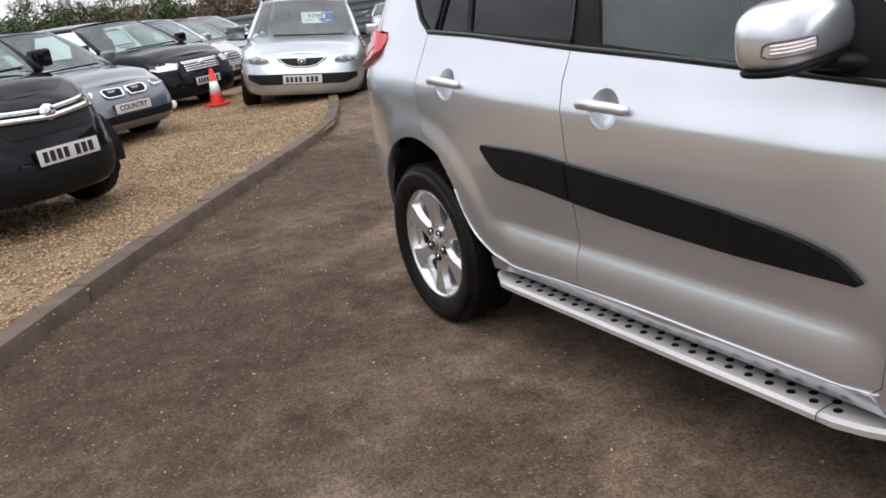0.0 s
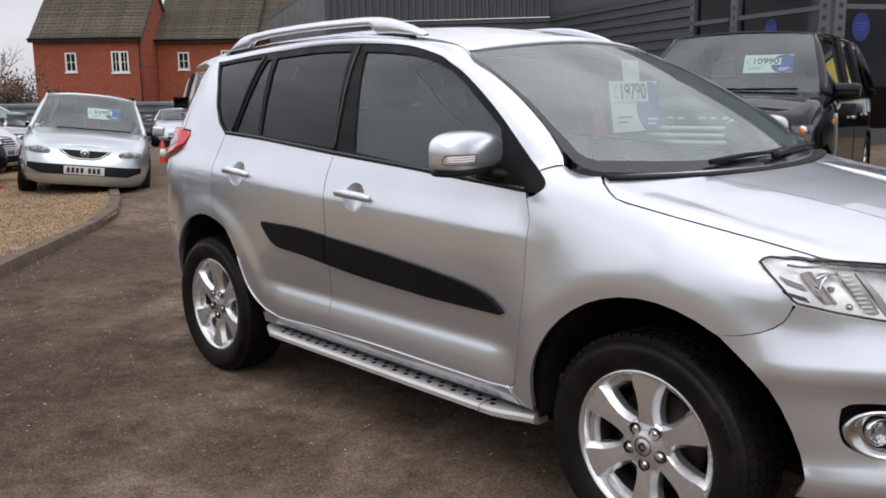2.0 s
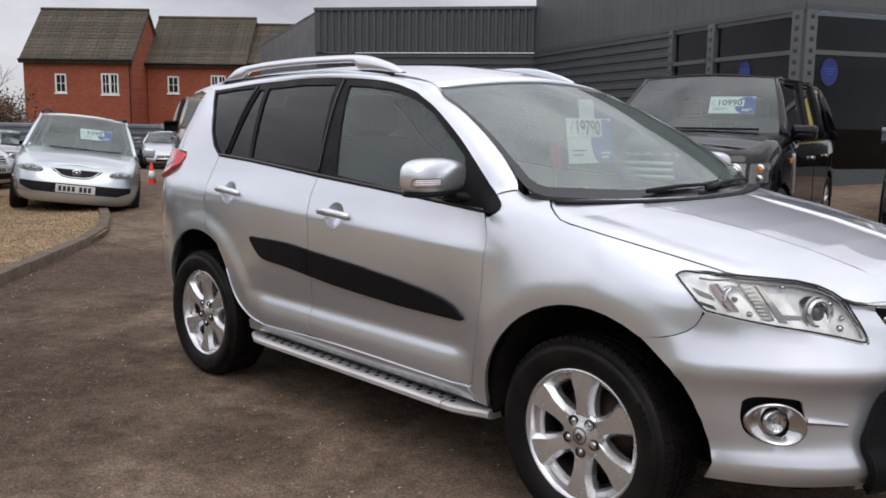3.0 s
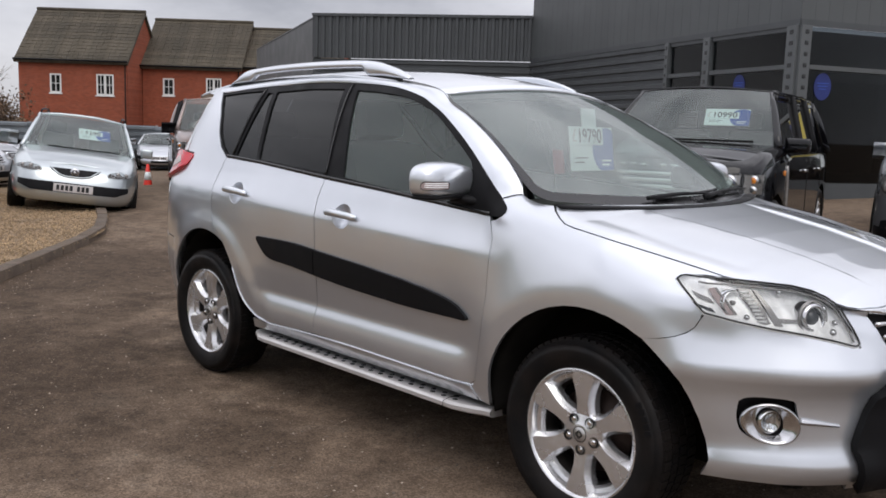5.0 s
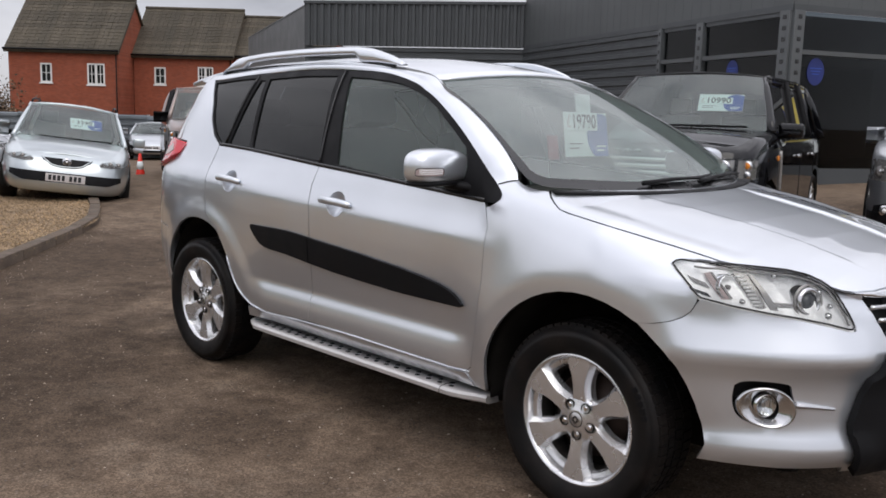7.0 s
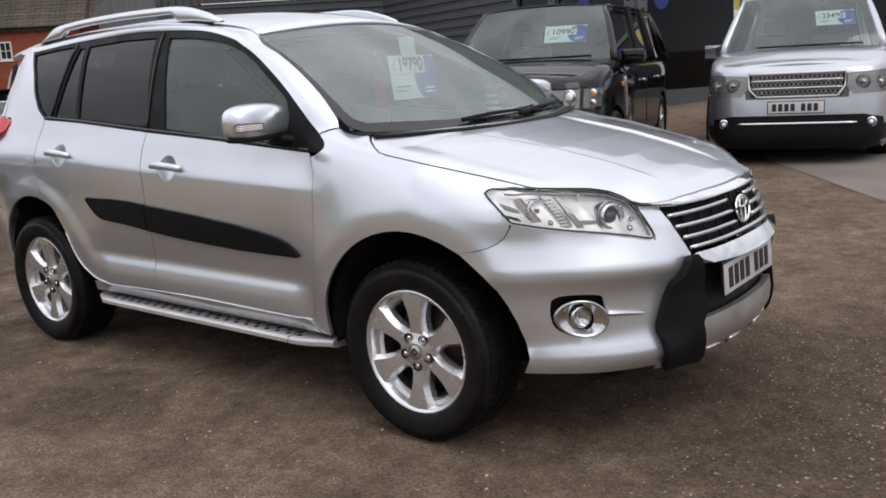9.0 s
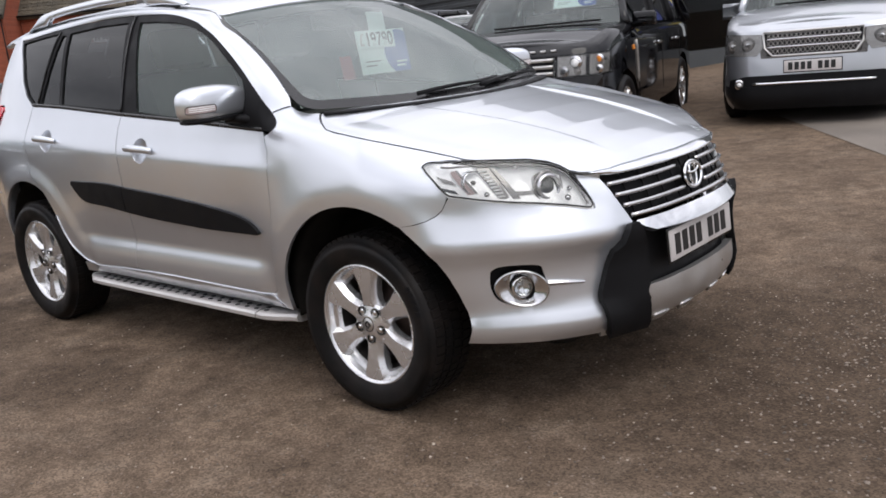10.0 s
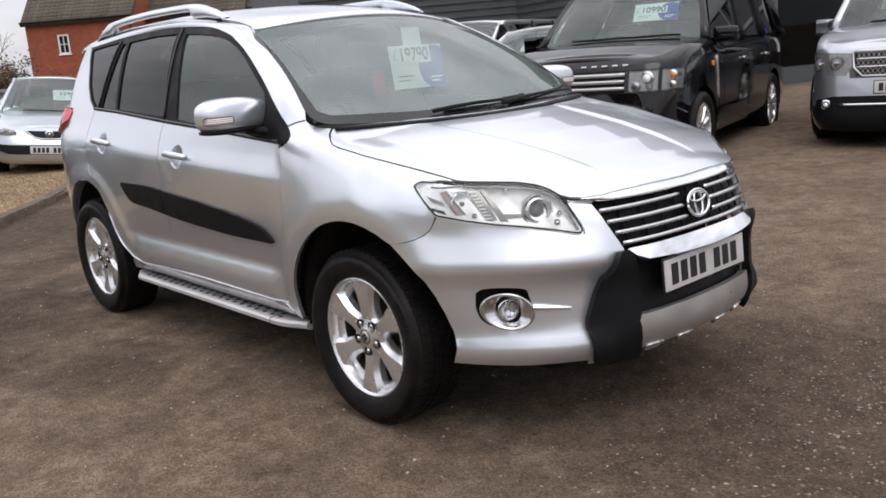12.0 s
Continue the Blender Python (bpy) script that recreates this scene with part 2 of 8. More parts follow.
M_ASPHALT = asphalt()
M_CONCRETE = mat("weathered_kerb_concrete", (0.128, 0.095, 0.068), 0.9, vary=0.25, scale=5, fine=0.2, bump=0.3, bump_scale=120,
                 second=(0.075, 0.055, 0.042), sec_scale=3.0, sec_amt=0.6, objrand=0.1)
M_GRAVELBED = mat("gravel_fines", (0.26, 0.18, 0.105), 0.95, vary=0.3, scale=3, fine=0.4, fine_scale=60, bump=0.8, bump_scale=70)
M_PEBBLE = mat("tan_pebbles", (0.36, 0.255, 0.148), 0.85, vary=0.25, scale=1.2, fine=0.1, island=0.36)
M_CHIP = mat("pale_stone_chips", (0.19, 0.155, 0.125), 0.9, vary=0.2, island=0.5)
M_GRIT = mat("pale_grit", (0.30, 0.25, 0.20), 0.85, vary=0.2, island=0.6)
M_CLADDARK = mat("grey_painted_cladding", (0.064, 0.070, 0.074), 0.5, vary=0.08, scale=1.5, fine=0.03, rough_vary=0.08)
M_CLADLIGHT = mat("pale_grey_fascia", (0.085, 0.092, 0.094), 0.5, vary=0.06, scale=0.8, rough_vary=0.08)
M_FENCE = mat("galvanised_fence_sheet", (0.19, 0.215, 0.235), 0.5, 0.4, vary=0.15, scale=1.5, objrand=0.1)
M_ROOFTILE = mat("brown_roof_tile", (0.080, 0.066, 0.046), 0.85, vary=0.2, scale=2, fine=0.2, fine_scale=20, objrand=0.15, second=(0.045, 0.040, 0.028), sec_scale=0.8, sec_amt=0.5)
M_WHITEFRAME = mat("white_upvc", (0.78, 0.78, 0.76), 0.4, vary=0.04)
M_CONEORANGE = mat("orange_cone_plastic", (0.72, 0.035, 0.02), 0.5, vary=0.12)
M_IVY = mat("dark_green_leaves", (0.055, 0.085, 0.025), 0.6, vary=0.3, scale=1.0, island=0.5)
M_TWIG = mat("bare_brown_twigs", (0.14, 0.10, 0.075), 0.9, vary=0.3, scale=2.0, island=0.4)
M_SLAB = mat("pale_concrete_slab", (0.20, 0.172, 0.145), 0.9, vary=0.12, scale=1.0, fine=0.15, bump=0.2, second=(0.12, 0.105, 0.09), sec_scale=0.7, sec_amt=0.5)
M_DRYLEAF = mat("dry_brown_leaves", (0.13, 0.085, 0.05), 0.8, vary=0.3, scale=1.0, island=0.5)
# near-black colour that stands in for the shade of unlit rooms
M_ROOMSHADE = mat("dim_showroom_wall", (0.004, 0.0042, 0.0045), 0.9, vary=0.1)


def brick_wall():
    """Stretcher-bond brickwork of real size for the far houses."""
    m = mat("red_orange_brickwork", (0.31, 0.078, 0.037), 0.85, vary=0.10, scale=1.2, bump=0.2, bump_scale=30)
    n, l = m.node_tree.nodes, m.node_tree.links
    b = n["Principled BSDF"]
    src = b.inputs["Base Color"].links[0].from_socket
    br, co, sep, com = n.new("ShaderNodeTexBrick"), n.new("ShaderNodeTexCoord"), n.new("ShaderNodeSeparateXYZ"), n.new("ShaderNodeCombineXYZ")
    l.new(co.outputs["Object"], sep.inputs[0])
    l.new(sep.outputs["X"], com.inputs["X"])
    l.new(sep.outputs["Z"], com.inputs["Y"])
    l.new(com.outputs[0], br.inputs["Vector"])
    br.inputs["Scale"].default_value = 1.0
    br.inputs["Brick Width"].default_value, br.inputs["Row Height"].default_value, br.inputs["Mortar Size"].default_value = 0.225, 0.075, 0.006
    br.inputs["Color1"].default_value, br.inputs["Color2"].default_value, br.inputs["Mortar"].default_value = (1, 1, 1, 1), (0.72, 0.70, 0.68, 1), (0.9, 1.3, 1.7, 1)
    x = n.new("ShaderNodeMixRGB")
    x.blend_type = "MULTIPLY"
    x.inputs["Fac"].default_value = 1.0
    l.new(src, x.inputs["Color1"])
    l.new(br.outputs["Color"], x.inputs["Color2"])
    l.new(x.outputs["Color"], b.inputs["Base Color"])
    return m


M_BRICKWALL = brick_wall()

# ---- tools ----
from mathutils.geometry import delaunay_2d_cdt


def thing(name, m=None, label="", category="", group="", kind=""):
    ob = new(name)
    ob.empty_display_size = 0.1
    if m is not None:
        ob.matrix_basis = m
    return tagged(ob, label, category, group, kind)


def mesh_of(name, verts, faces, material, smooth=True):
    me = bpy.data.meshes.new(name)
    me.from_pydata([tuple(map(float, v)) for v in verts], [], faces)
    if smooth:
        me.shade_smooth()
    me.materials.append(material)
    me.update()
    return me


def piece(name, verts, faces, material, parent=None, label="", smooth=True):
    ob = new(name, mesh_of(name, verts, faces, material, smooth))
    if parent is not None:
        ob.parent = parent
    return tagged(ob, label)


def part(name, bm, material, parent=None, label="", smooth=False, angle=None):
    me = bpy.data.meshes.new(name)
    bm.to_mesh(me)
    bm.free()
    if smooth:
        me.shade_smooth()
        if angle:
            me.set_sharp_from_angle(angle=radians(angle))
    me.materials.append(material)
    ob = new(name, me)
    if parent is not None:
        ob.parent = parent
    return tagged(ob, label)


def share(name, ob, parent, m, label=""):
    """Another object on the same mesh."""
    o = new(name, ob.data)
    o.parent = parent
    o.matrix_basis = m
    return tagged(o, label)


def box(bm, x0, x1, y0, y1, z0, z1, bevel=0.0, m=None, seg=2):
    r = bmesh.ops.create_cube(bm, size=1.0)
    vs = r["verts"]
    for v in vs:
        v.co = Vector(((x0 + x1) / 2 + v.co.x * (x1 - x0), (y0 + y1) / 2 + v.co.y * (y1 - y0), (z0 + z1) / 2 + v.co.z * (z1 - z0)))
    if m is not None:
        bmesh.ops.transform(bm, matrix=m, verts=vs)
    if bevel:
        es = list({e for v in vs for e in v.link_edges})
        bmesh.ops.bevel(bm, geom=es, offset=bevel, segments=seg, affect="EDGES", profile=0.6)


def box_part(name, dims, material, parent=None, bevel=0.0, label="", m=None, seg=2):
    bm = bmesh.new()
    box(bm, *dims, bevel=bevel, m=m, seg=seg)
    return part(name, bm, material, parent, label, smooth=bevel > 0, angle=50 if bevel else None)


def lathe(profile, n=48, axis="y"):
    """Profile of (radius, along) turned round an axis; open at both ends."""
    verts, faces, k = [], [], len(profile)
    for i in range(n):
        a = 2 * math.pi * i / n
        for r, h in profile:
            p = (r * math.sin(a), h, r * math.cos(a))
            verts.append(p if axis == "y" else (p[0], p[2], h))
    for i in range(n):
        for j in range(k - 1):
            a, b = i * k + j, ((i + 1) % n) * k + j
            faces.append((a, b, b + 1, a + 1) if axis == "y" else (a, a + 1, b + 1, b))
    return verts, faces


def tube(points, radius, n=8, close_ends=True, flat=1.0):
    """A rounded bar along a line of points; flat squashes it along z."""
    pts = [Vector(p) for p in points]
    verts, faces = [], []
    for i, p in enumerate(pts):
        d = (pts[min(i + 1, len(pts) - 1)] - pts[max(i - 1, 0)]).normalized()
        side = d.cross(Vector((0, 0, 1)))
        side = side.normalized() if side.length > 1e-4 else Vector((1, 0, 0))
        up = side.cross(d)
        r = radius[i] if isinstance(radius, (list, tuple)) else radius
        for j in range(n):
            a = 2 * math.pi * j / n
            verts.append(p + side * (r * math.cos(a)) + up * (r * flat * math.sin(a)))
    for i in range(len(pts) - 1):
        for j in range(n):
            a, b = i * n + j, i * n + (j + 1) % n
            faces.append((a, b, b + n, a + n))
    if close_ends:
        faces.append(tuple(range(n - 1, -1, -1)))
        faces.append(tuple((len(pts) - 1) * n + j for j in range(n)))
    return verts, faces


def spline(pts, per=8):
    """A smooth line through points of any dimension."""
    p = np.array(pts, float)
    q = np.vstack([2 * p[0] - p[1], p, 2 * p[-1] - p[-2]])
    out = []
    for i in range(1, len(q) - 2):
        for k in range(per):
            t = k / per
            out.append(0.5 * (2 * q[i] + (q[i + 1] - q[i - 1]) * t + (2 * q[i - 1] - 5 * q[i] + 4 * q[i + 1] - q[i + 2]) * t**2
                              + (3 * q[i] - q[i - 1] - 3 * q[i + 1] + q[i + 2]) * t**3))
    out.append(p[-1])
    return np.array(out)


def resample(pts, n):
    p = np.array(pts, float)
    d = np.r_[0, np.cumsum(np.linalg.norm(np.diff(p, axis=0), axis=1))]
    s = np.linspace(0, d[-1], n)
    return np.stack([np.interp(s, d, p[:, k]) for k in range(p.shape[1])], 1)


def inside(poly, x, y):
    p = np.asarray(poly)
    q = np.roll(p, -1, 0)
    hit = np.zeros(np.shape(x), bool)
    for (ax, ay), (bx, by) in zip(p, q):
        c = (ay > y) != (by > y)
        with np.errstate(divide="ignore", invalid="ignore"):
            hit ^= c & (x < (bx - ax) * (y - ay) / (by - ay) + ax)
    return hit


def fill(outline, step, holes=()):
    """Triangles inside a flat outline, with even points in it."""
    loops = []
    for lp in (outline, *holes):
        p = np.array(lp, float)
        pts = []
        for a, b in zip(p, np.roll(p, -1, 0)):
            k = max(1, int(np.ceil(np.linalg.norm(b - a) / step)))
            pts += [a + (b - a) * i / k for i in range(k)]
        loops.append(np.array(pts))
    lo, hi = loops[0].min(0), loops[0].max(0)
    gx, gy = np.meshgrid(np.arange(lo[0] + step / 2, hi[0], step), np.arange(lo[1] + step / 2, hi[1], step))
    gx[::2] += step / 2
    g = np.stack([gx.ravel(), gy.ravel()], 1)
    keep = inside(loops[0], g[:, 0], g[:, 1])
    for h in loops[1:]:
        keep &= ~inside(h, g[:, 0], g[:, 1])
    g = g[keep]
    if len(g):
        edge = np.vstack(loops)
        far = np.ones(len(g), bool)
        for e in edge:
            far &= ((g - e) ** 2).sum(1) > (0.45 * step) ** 2
        g = g[far]
    pts = np.vstack([*loops, g]) if len(g) else np.vstack(loops)
    faces, k = [], 0
    for lp in loops:
        faces.append(list(range(k, k + len(lp))))
        k += len(lp)
    v, e, f, *_ = delaunay_2d_cdt([Vector(p) for p in pts], [], faces, 1, 1e-5)
    v = np.array([tuple(p) for p in v])
    tri = [tuple(t) for t in f if len(t) == 3]
    c = v[np.array(tri)].mean(1)
    keep = inside(loops[0], c[:, 0], c[:, 1])
    for h in loops[1:]:
        keep &= ~inside(h, c[:, 0], c[:, 1])
    tri = [t for t, k in zip(tri, keep) if k]
    return v, tri


def panel_mesh(outline, fn, step, thick=0.012, holes=(), out=(0, -1, 0)):
    """A curved panel: a flat outline laid on the surface fn(u, v), with edges turned inwards."""
    v2, tri = fill(outline, step, holes)
    p = np.array([fn(u, v) for u, v in v2], float)
    t = np.array(tri)
    nrm = np.cross(p[t[:, 1]] - p[t[:, 0]], p[t[:, 2]] - p[t[:, 0]])
    if (nrm @ np.array(out, float)).sum() < 0:
        t = t[:, [0, 2, 1]]
        nrm = -nrm
    vn = np.zeros_like(p)
    for k in range(3):
        np.add.at(vn, t[:, k], nrm)
    vn /= np.linalg.norm(vn, axis=1, keepdims=True) + 1e-12
    count = {}
    for a, b, c in t:
        for e in ((a, b), (b, c), (c, a)):
            count[e] = count.get(e, 0) + 1
    rim = [e for e in count if (e[1], e[0]) not in count]
    verts, faces = [*p], [tuple(int(i) for i in f) for f in t]
    if thick:
        inner = {}
        for e in rim:
            for i in e:
                if i not in inner:
                    inner[i] = len(verts)
                    verts.append(p[i] - vn[i] * thick)
        top = {}
        for e in rim:
            for i in e:
                if i not in top:
                    top[i] = len(verts)
                    verts.append(p[i])
        for a, b in rim:
            faces.append((int(top[b]), int(top[a]), inner[a], inner[b]))
    return verts, faces


def panel(name, outline, fn, step, material, parent, thick=0.012, holes=(), out=(0, -1, 0), label=""):
    v, f = panel_mesh(outline, fn, step, thick, holes, out)
    return piece(name, v, f, material, parent, label)


def loft(rows, flip=False):
    """Quads between rows of as many points each."""
    n, verts, faces = len(rows[0]), [tuple(p) for r in rows for p in r], []
    for i in range(len(rows) - 1):
        for j in range(n - 1):
            a = i * n + j
            q = (a, a + 1, a + n + 1, a + n)
            faces.append(q[::-1] if flip else q)
    return verts, faces


def solid(ob, thick, offset=-1.0):
    m = ob.modifiers.new("thickness", "SOLIDIFY")
    m.thickness, m.offset = thick, offset
    return ob


def mirrored(ob, parent, name=None):
    """The same part on the other side of the car."""
    o = new(name or ob.name.split(".")[0], ob.data)
    o.parent = parent
    o.matrix_basis = Matrix.Diagonal((1, -1, 1, 1)) @ ob.matrix_basis
    for m in ob.modifiers:
        k = o.modifiers.new(m.name, m.type)
        k.thickness, k.offset = m.thickness, m.offset
    if "label" in ob:
        o["label"] = ob["label"]
    return o


def words(name, text, size, material, parent, m, depth=0.001, bold=0.0):
    """Lettering as a mesh, centred, in its own x-y plane."""
    cu = bpy.data.curves.new("lettering", "FONT")
    cu.body, cu.size, cu.align_x, cu.align_y, cu.extrude, cu.offset = text, size, "CENTER", "CENTER", depth, bold
    tmp = new("lettering", cu)
    me = bpy.data.meshes.new_from_object(tmp.evaluated_get(bpy.context.evaluated_depsgraph_get()))
    bpy.data.objects.remove(tmp)
    me.materials.clear()
    me.materials.append(material)
    ob = new(name, me)
    ob.parent = parent
    ob.matrix_basis = m
    return ob


def smoothstep(a, b, x):
    t = min(1.0, max(0.0, (x - a) / (b - a)))
    return t * t * (3 - 2 * t)


def ground_z(x, y):
    """The yard rises gently towards the showroom."""
    y = min(y, 14.0)
    up = 0.032 * (y - 1.0) * smoothstep(0.2, 3.0, y) * smoothstep(-20.0, -10.0, x) if y > 0.2 else 0.0
    up += 0.022
    return up - 0.026 * min(20.0, max(0.0, -14.0 - x)) * smoothstep(-14.0, -17.0, x) if x < -14.0 else up

# ---- the yard ----
def build_ground():
    xs = np.unique(np.r_[-900, -500, -250, -120, -70, np.arange(-45, 25.1, 0.5), 40, 80, 200, 500, 900])
    ys = np.unique(np.r_[-900, -400, -150, -60, -30, np.arange(-15, 25.1, 0.5), 40, 80, 200, 500, 900])
    verts = [(x, y, ground_z(x, y) + 0.004 * noise.noise(Vector((x * 0.6, y * 0.6, 0)))) for y in ys for x in xs]
    n = len(xs)
    faces = [(j * n + i, j * n + i + 1, (j + 1) * n + i + 1, (j + 1) * n + i) for j in range(len(ys) - 1) for i in range(n - 1)]
    g = piece("ground", verts, faces, M_ASPHALT)
    tagged(g, "worn brown-grey asphalt yard with dark stains", "ground", kind="structure")


KERB = spline([(1.5, -6.3), (-0.6, -4.75), (-2.2, -3.62), (-3.61, -2.61), (-5.13, -1.53), (-6.9, -0.14), (-8.1, 0.80), (-8.62, 1.13), (-9.45, 1.51)], 10)
KERB_BACK = spline([(-9.45, 1.51), (-10.2, 1.83), (-11.5, 2.30), (-14.5, 3.20)], 8)
KERB_TOP = 0.115


def kerb_run(line, owner, stone):
    """Kerb stones end to end along a line; their outer face is on the line."""
    d = np.r_[0, np.cumsum(np.linalg.norm(np.diff(line, axis=0), axis=1))]
    total = d[-1]
    count = max(1, int(round(total / stone)))
    at = lambda s: np.array([np.interp(s, d, line[:, 0]), np.interp(s, d, line[:, 1])])
    for i in range(count):
        a, b = at(total * i / count + 0.004), at(total * (i + 1) / count - 0.004)
        v = b - a
        ln = float(np.hypot(*v))
        bm = bmesh.new()
        box(bm, 0, ln, -0.135, 0, -0.15, KERB_TOP, bevel=0.016)
        for w in bm.verts:
            w.co.z += 0.004 * noise.noise(Vector((a[0] + w.co.x, a[1], w.co.z * 5)))
            w.co.y += 0.004 * noise.noise(Vector((a[0] + w.co.x * 2, a[1] + 7, w.co.z * 9)))
        o = part("kerbstone", bm, M_CONCRETE, owner, smooth=True, angle=45)
        # the line runs away from the viewer with the gravel on its left hand
        ang = math.degrees(math.atan2(v[1], v[0]))
        o.matrix_basis = pose(a[0], a[1], random.uniform(-0.006, 0.006), 0, 0, ang) @ Matrix.Diagonal((1, -1, 1, 1))


def bed_outline():
    far = [(-24.0, -3.5), (-24.0, -24.0), (3.0, -24.0), (4.0, -8.2)]
    inner = []
    for p in (KERB, KERB_BACK):
        inner += [tuple(q) for q in p]
    return inner + far


def bed_height(x, y):
    return 0.088 + 0.014 * noise.noise(Vector((x * 0.9, y * 0.9, 3))) + 0.008 * noise.noise(Vector((x * 3.1, y * 3.1, 5)))


def build_bed():
    out = bed_outline()
    keep = [out[0]]
    for p in out[1:]:
        if math.dist(p, keep[-1]) > 0.05:
            keep.append(p)
    v2, tri = fill(keep, 0.35)
    verts = [(x, y, bed_height(x, y) - 0.012) for x, y in v2]
    b = piece("gravel_bed", verts, tri, M_GRAVELBED)
    if b.data.polygons[0].normal.z < 0:
        b.data.flip_normals()
    tagged(b, "tan gravel parking bed held by a concrete kerb", "ground", kind="structure")
    rng = np.random.default_rng(5)
    n = 150000
    x = rng.uniform(-14, -1.5, n)
    y = rng.uniform(-6, 2, n)
    near = np.hypot(x + 1.5, y + 3.0)
    ok = inside(keep, x, y) & (rng.random(n) < np.clip(6.0 / near, 0.25, 1.0))
    x, y = x[ok][:72000], y[ok][:72000]
    pebbles("gravel", x, y, rng, bed_height, (0.005, 0.0135), M_PEBBLE, "loose tan and brown gravel stones in a parking bed")


def pebbles(name, x, y, rng, height, size, material, label):
    """Many small stones of eight faces each, in one mesh."""
    n = len(x)
    base = np.array([(1, 0, 0), (-1, 0, 0), (0, 1, 0), (0, -1, 0), (0, 0, 1), (0, 0, -1)], float)
    f = np.array([(0, 2, 4), (2, 1, 4), (1, 3, 4), (3, 0, 4), (2, 0, 5), (1, 2, 5), (3, 1, 5), (0, 3, 5)])
    r = rng.uniform(size[0], size[1], (n, 1, 1)) * rng.uniform(0.6, 1.3, (n, 1, 3)) * np.array([1.2, 1.0, 0.6])
    v = base[None] * r * rng.uniform(0.75, 1.25, (n, 6, 1))
    a = rng.uniform(0, 6.28, n)
    c, s = np.cos(a)[:, None], np.sin(a)[:, None]
    vx, vy = v[..., 0] * c - v[..., 1] * s, v[..., 0] * s + v[..., 1] * c
    tx, ty = rng.uniform(-0.4, 0.4, (2, n, 1))
    vz = v[..., 2] + vx * tx + vy * ty
    z = np.array([height(p, q) for p, q in zip(x, y)])[:, None] + 0.3 * size[0]
    co = np.stack([vx + x[:, None], vy + y[:, None], vz + z], -1).reshape(-1, 3)
    fc = (f[None] + 6 * np.arange(n)[:, None, None]).reshape(-1)
    me = bpy.data.meshes.new(name)
    me.vertices.add(len(co))
    me.vertices.foreach_set("co", co.ravel())
    me.loops.add(len(fc))
    me.loops.foreach_set("vertex_index", fc.astype(np.int32))
    me.polygons.add(len(fc) // 3)
    me.polygons.foreach_set("loop_start", np.arange(0, len(fc), 3, dtype=np.int32))
    me.update(calc_edges=True)
    me.validate()
    me.materials.append(material)
    tagged(new(name, me), label, "gravel", kind="stuff")


def build_grit():
    """Stray stones and grit on the asphalt, thicker along the kerb and in front of the car."""
    rng = np.random.default_rng(9)
    line = resample(KERB, 400)
    i = rng.integers(40, 400, 700)
    off = rng.exponential(0.22, 700) + 0.01
    d = np.gradient(line, axis=0)
    d /= np.linalg.norm(d, axis=1, keepdims=True)
    x1 = line[i, 0] + d[i, 1] * off
    y1 = line[i, 1] - d[i, 0] * off
    x2, y2 = rng.uniform(-6, 4, 2600), rng.uniform(-3.5, 1.5, 2600)
    out = bed_outline()
    x, y = np.r_[x1, x2], np.r_[y1, y2]
    ok = ~inside(out, x, y)
    pebbles("grit", x[ok], y[ok], rng, ground_z, (0.0018, 0.0066), M_GRIT, "pale grit scattered over the asphalt")
    # flat pale chips trodden into the worn patch before the car
    x3, y3 = rng.normal(1.75, 0.65, 5200), rng.normal(0.75, 0.75, 5200)
    pebbles("stone_chips", x3, y3, rng, lambda p, q: ground_z(p, q) - 0.0012, (0.0022, 0.0095), M_CHIP, "flat pale stone chips worn out of the asphalt")


build_ground()
kerb = thing("kerb", label="weathered concrete kerb round a gravel bed", category="kerb", kind="structure")
kerb_run(KERB, kerb, 0.915)
kerb_run(KERB_BACK, kerb, 0.6)
build_bed()
build_grit()

# ---- the silver off-roader: its surfaces (x ahead from the front axle, y to its left, z up) ----
SIDE_Z = [0.20, 0.28, 0.36, 0.41, 0.43, 0.455, 0.49, 0.525, 0.560, 0.575, 0.60, 0.68, 0.78, 0.88, 0.94, 0.975, 0.990, 1.010, 1.06, 1.12, 1.20, 1.30, 1.40, 1.50, 1.56, 1.61, 1.66]
SIDE_W = [0.78, 0.80, 0.848, 0.892, 0.8965, 0.8990, 0.8985, 0.8930, 0.8812, 0.8802, 0.8845, 0.8970, 0.9055, 0.9082, 0.9078, 0.9068, 0.9042, 0.8978, 0.8812, 0.863, 0.835, 0.800, 0.762, 0.716, 0.682, 0.645, 0.590]
PLAIN_W = [0.80, 0.835, 0.852, 0.865, 0.869, 0.875, 0.884, 0.890, 0.895, 0.896, 0.899, 0.904, 0.9075, 0.9080, 0.9065, 0.9042, 0.9022, 0.8972, 0.8815, 0.863, 0.835, 0.800, 0.762, 0.716, 0.682, 0.645, 0.590]
_p = spline([(-3.50, 0), (-3.49, 0.30), (-3.45, 0.55), (-3.36, 0.70), (-3.22, 0.79), (-3.05, 0.845), (-2.85, 0.882), (-2.6, 0.90), (-2.2, 0.907),
             (-1.5, 0.908), (-0.5, 0.908), (0, 0.905), (0.2, 0.895), (0.36, 0.868), (0.50, 0.805), (0.62, 0.712), (0.72, 0.598), (0.786, 0.49), (0.840, 0.39), (0.877, 0.27),
             (0.897, 0.13), (0.902, 0.0)], 12)
_d = np.r_[0, np.cumsum(np.linalg.norm(np.diff(_p, axis=0), axis=1))]
PLAN_S = _d - _d[np.argmin(np.abs(_p[:, 0] + 1.5))] - 1.5
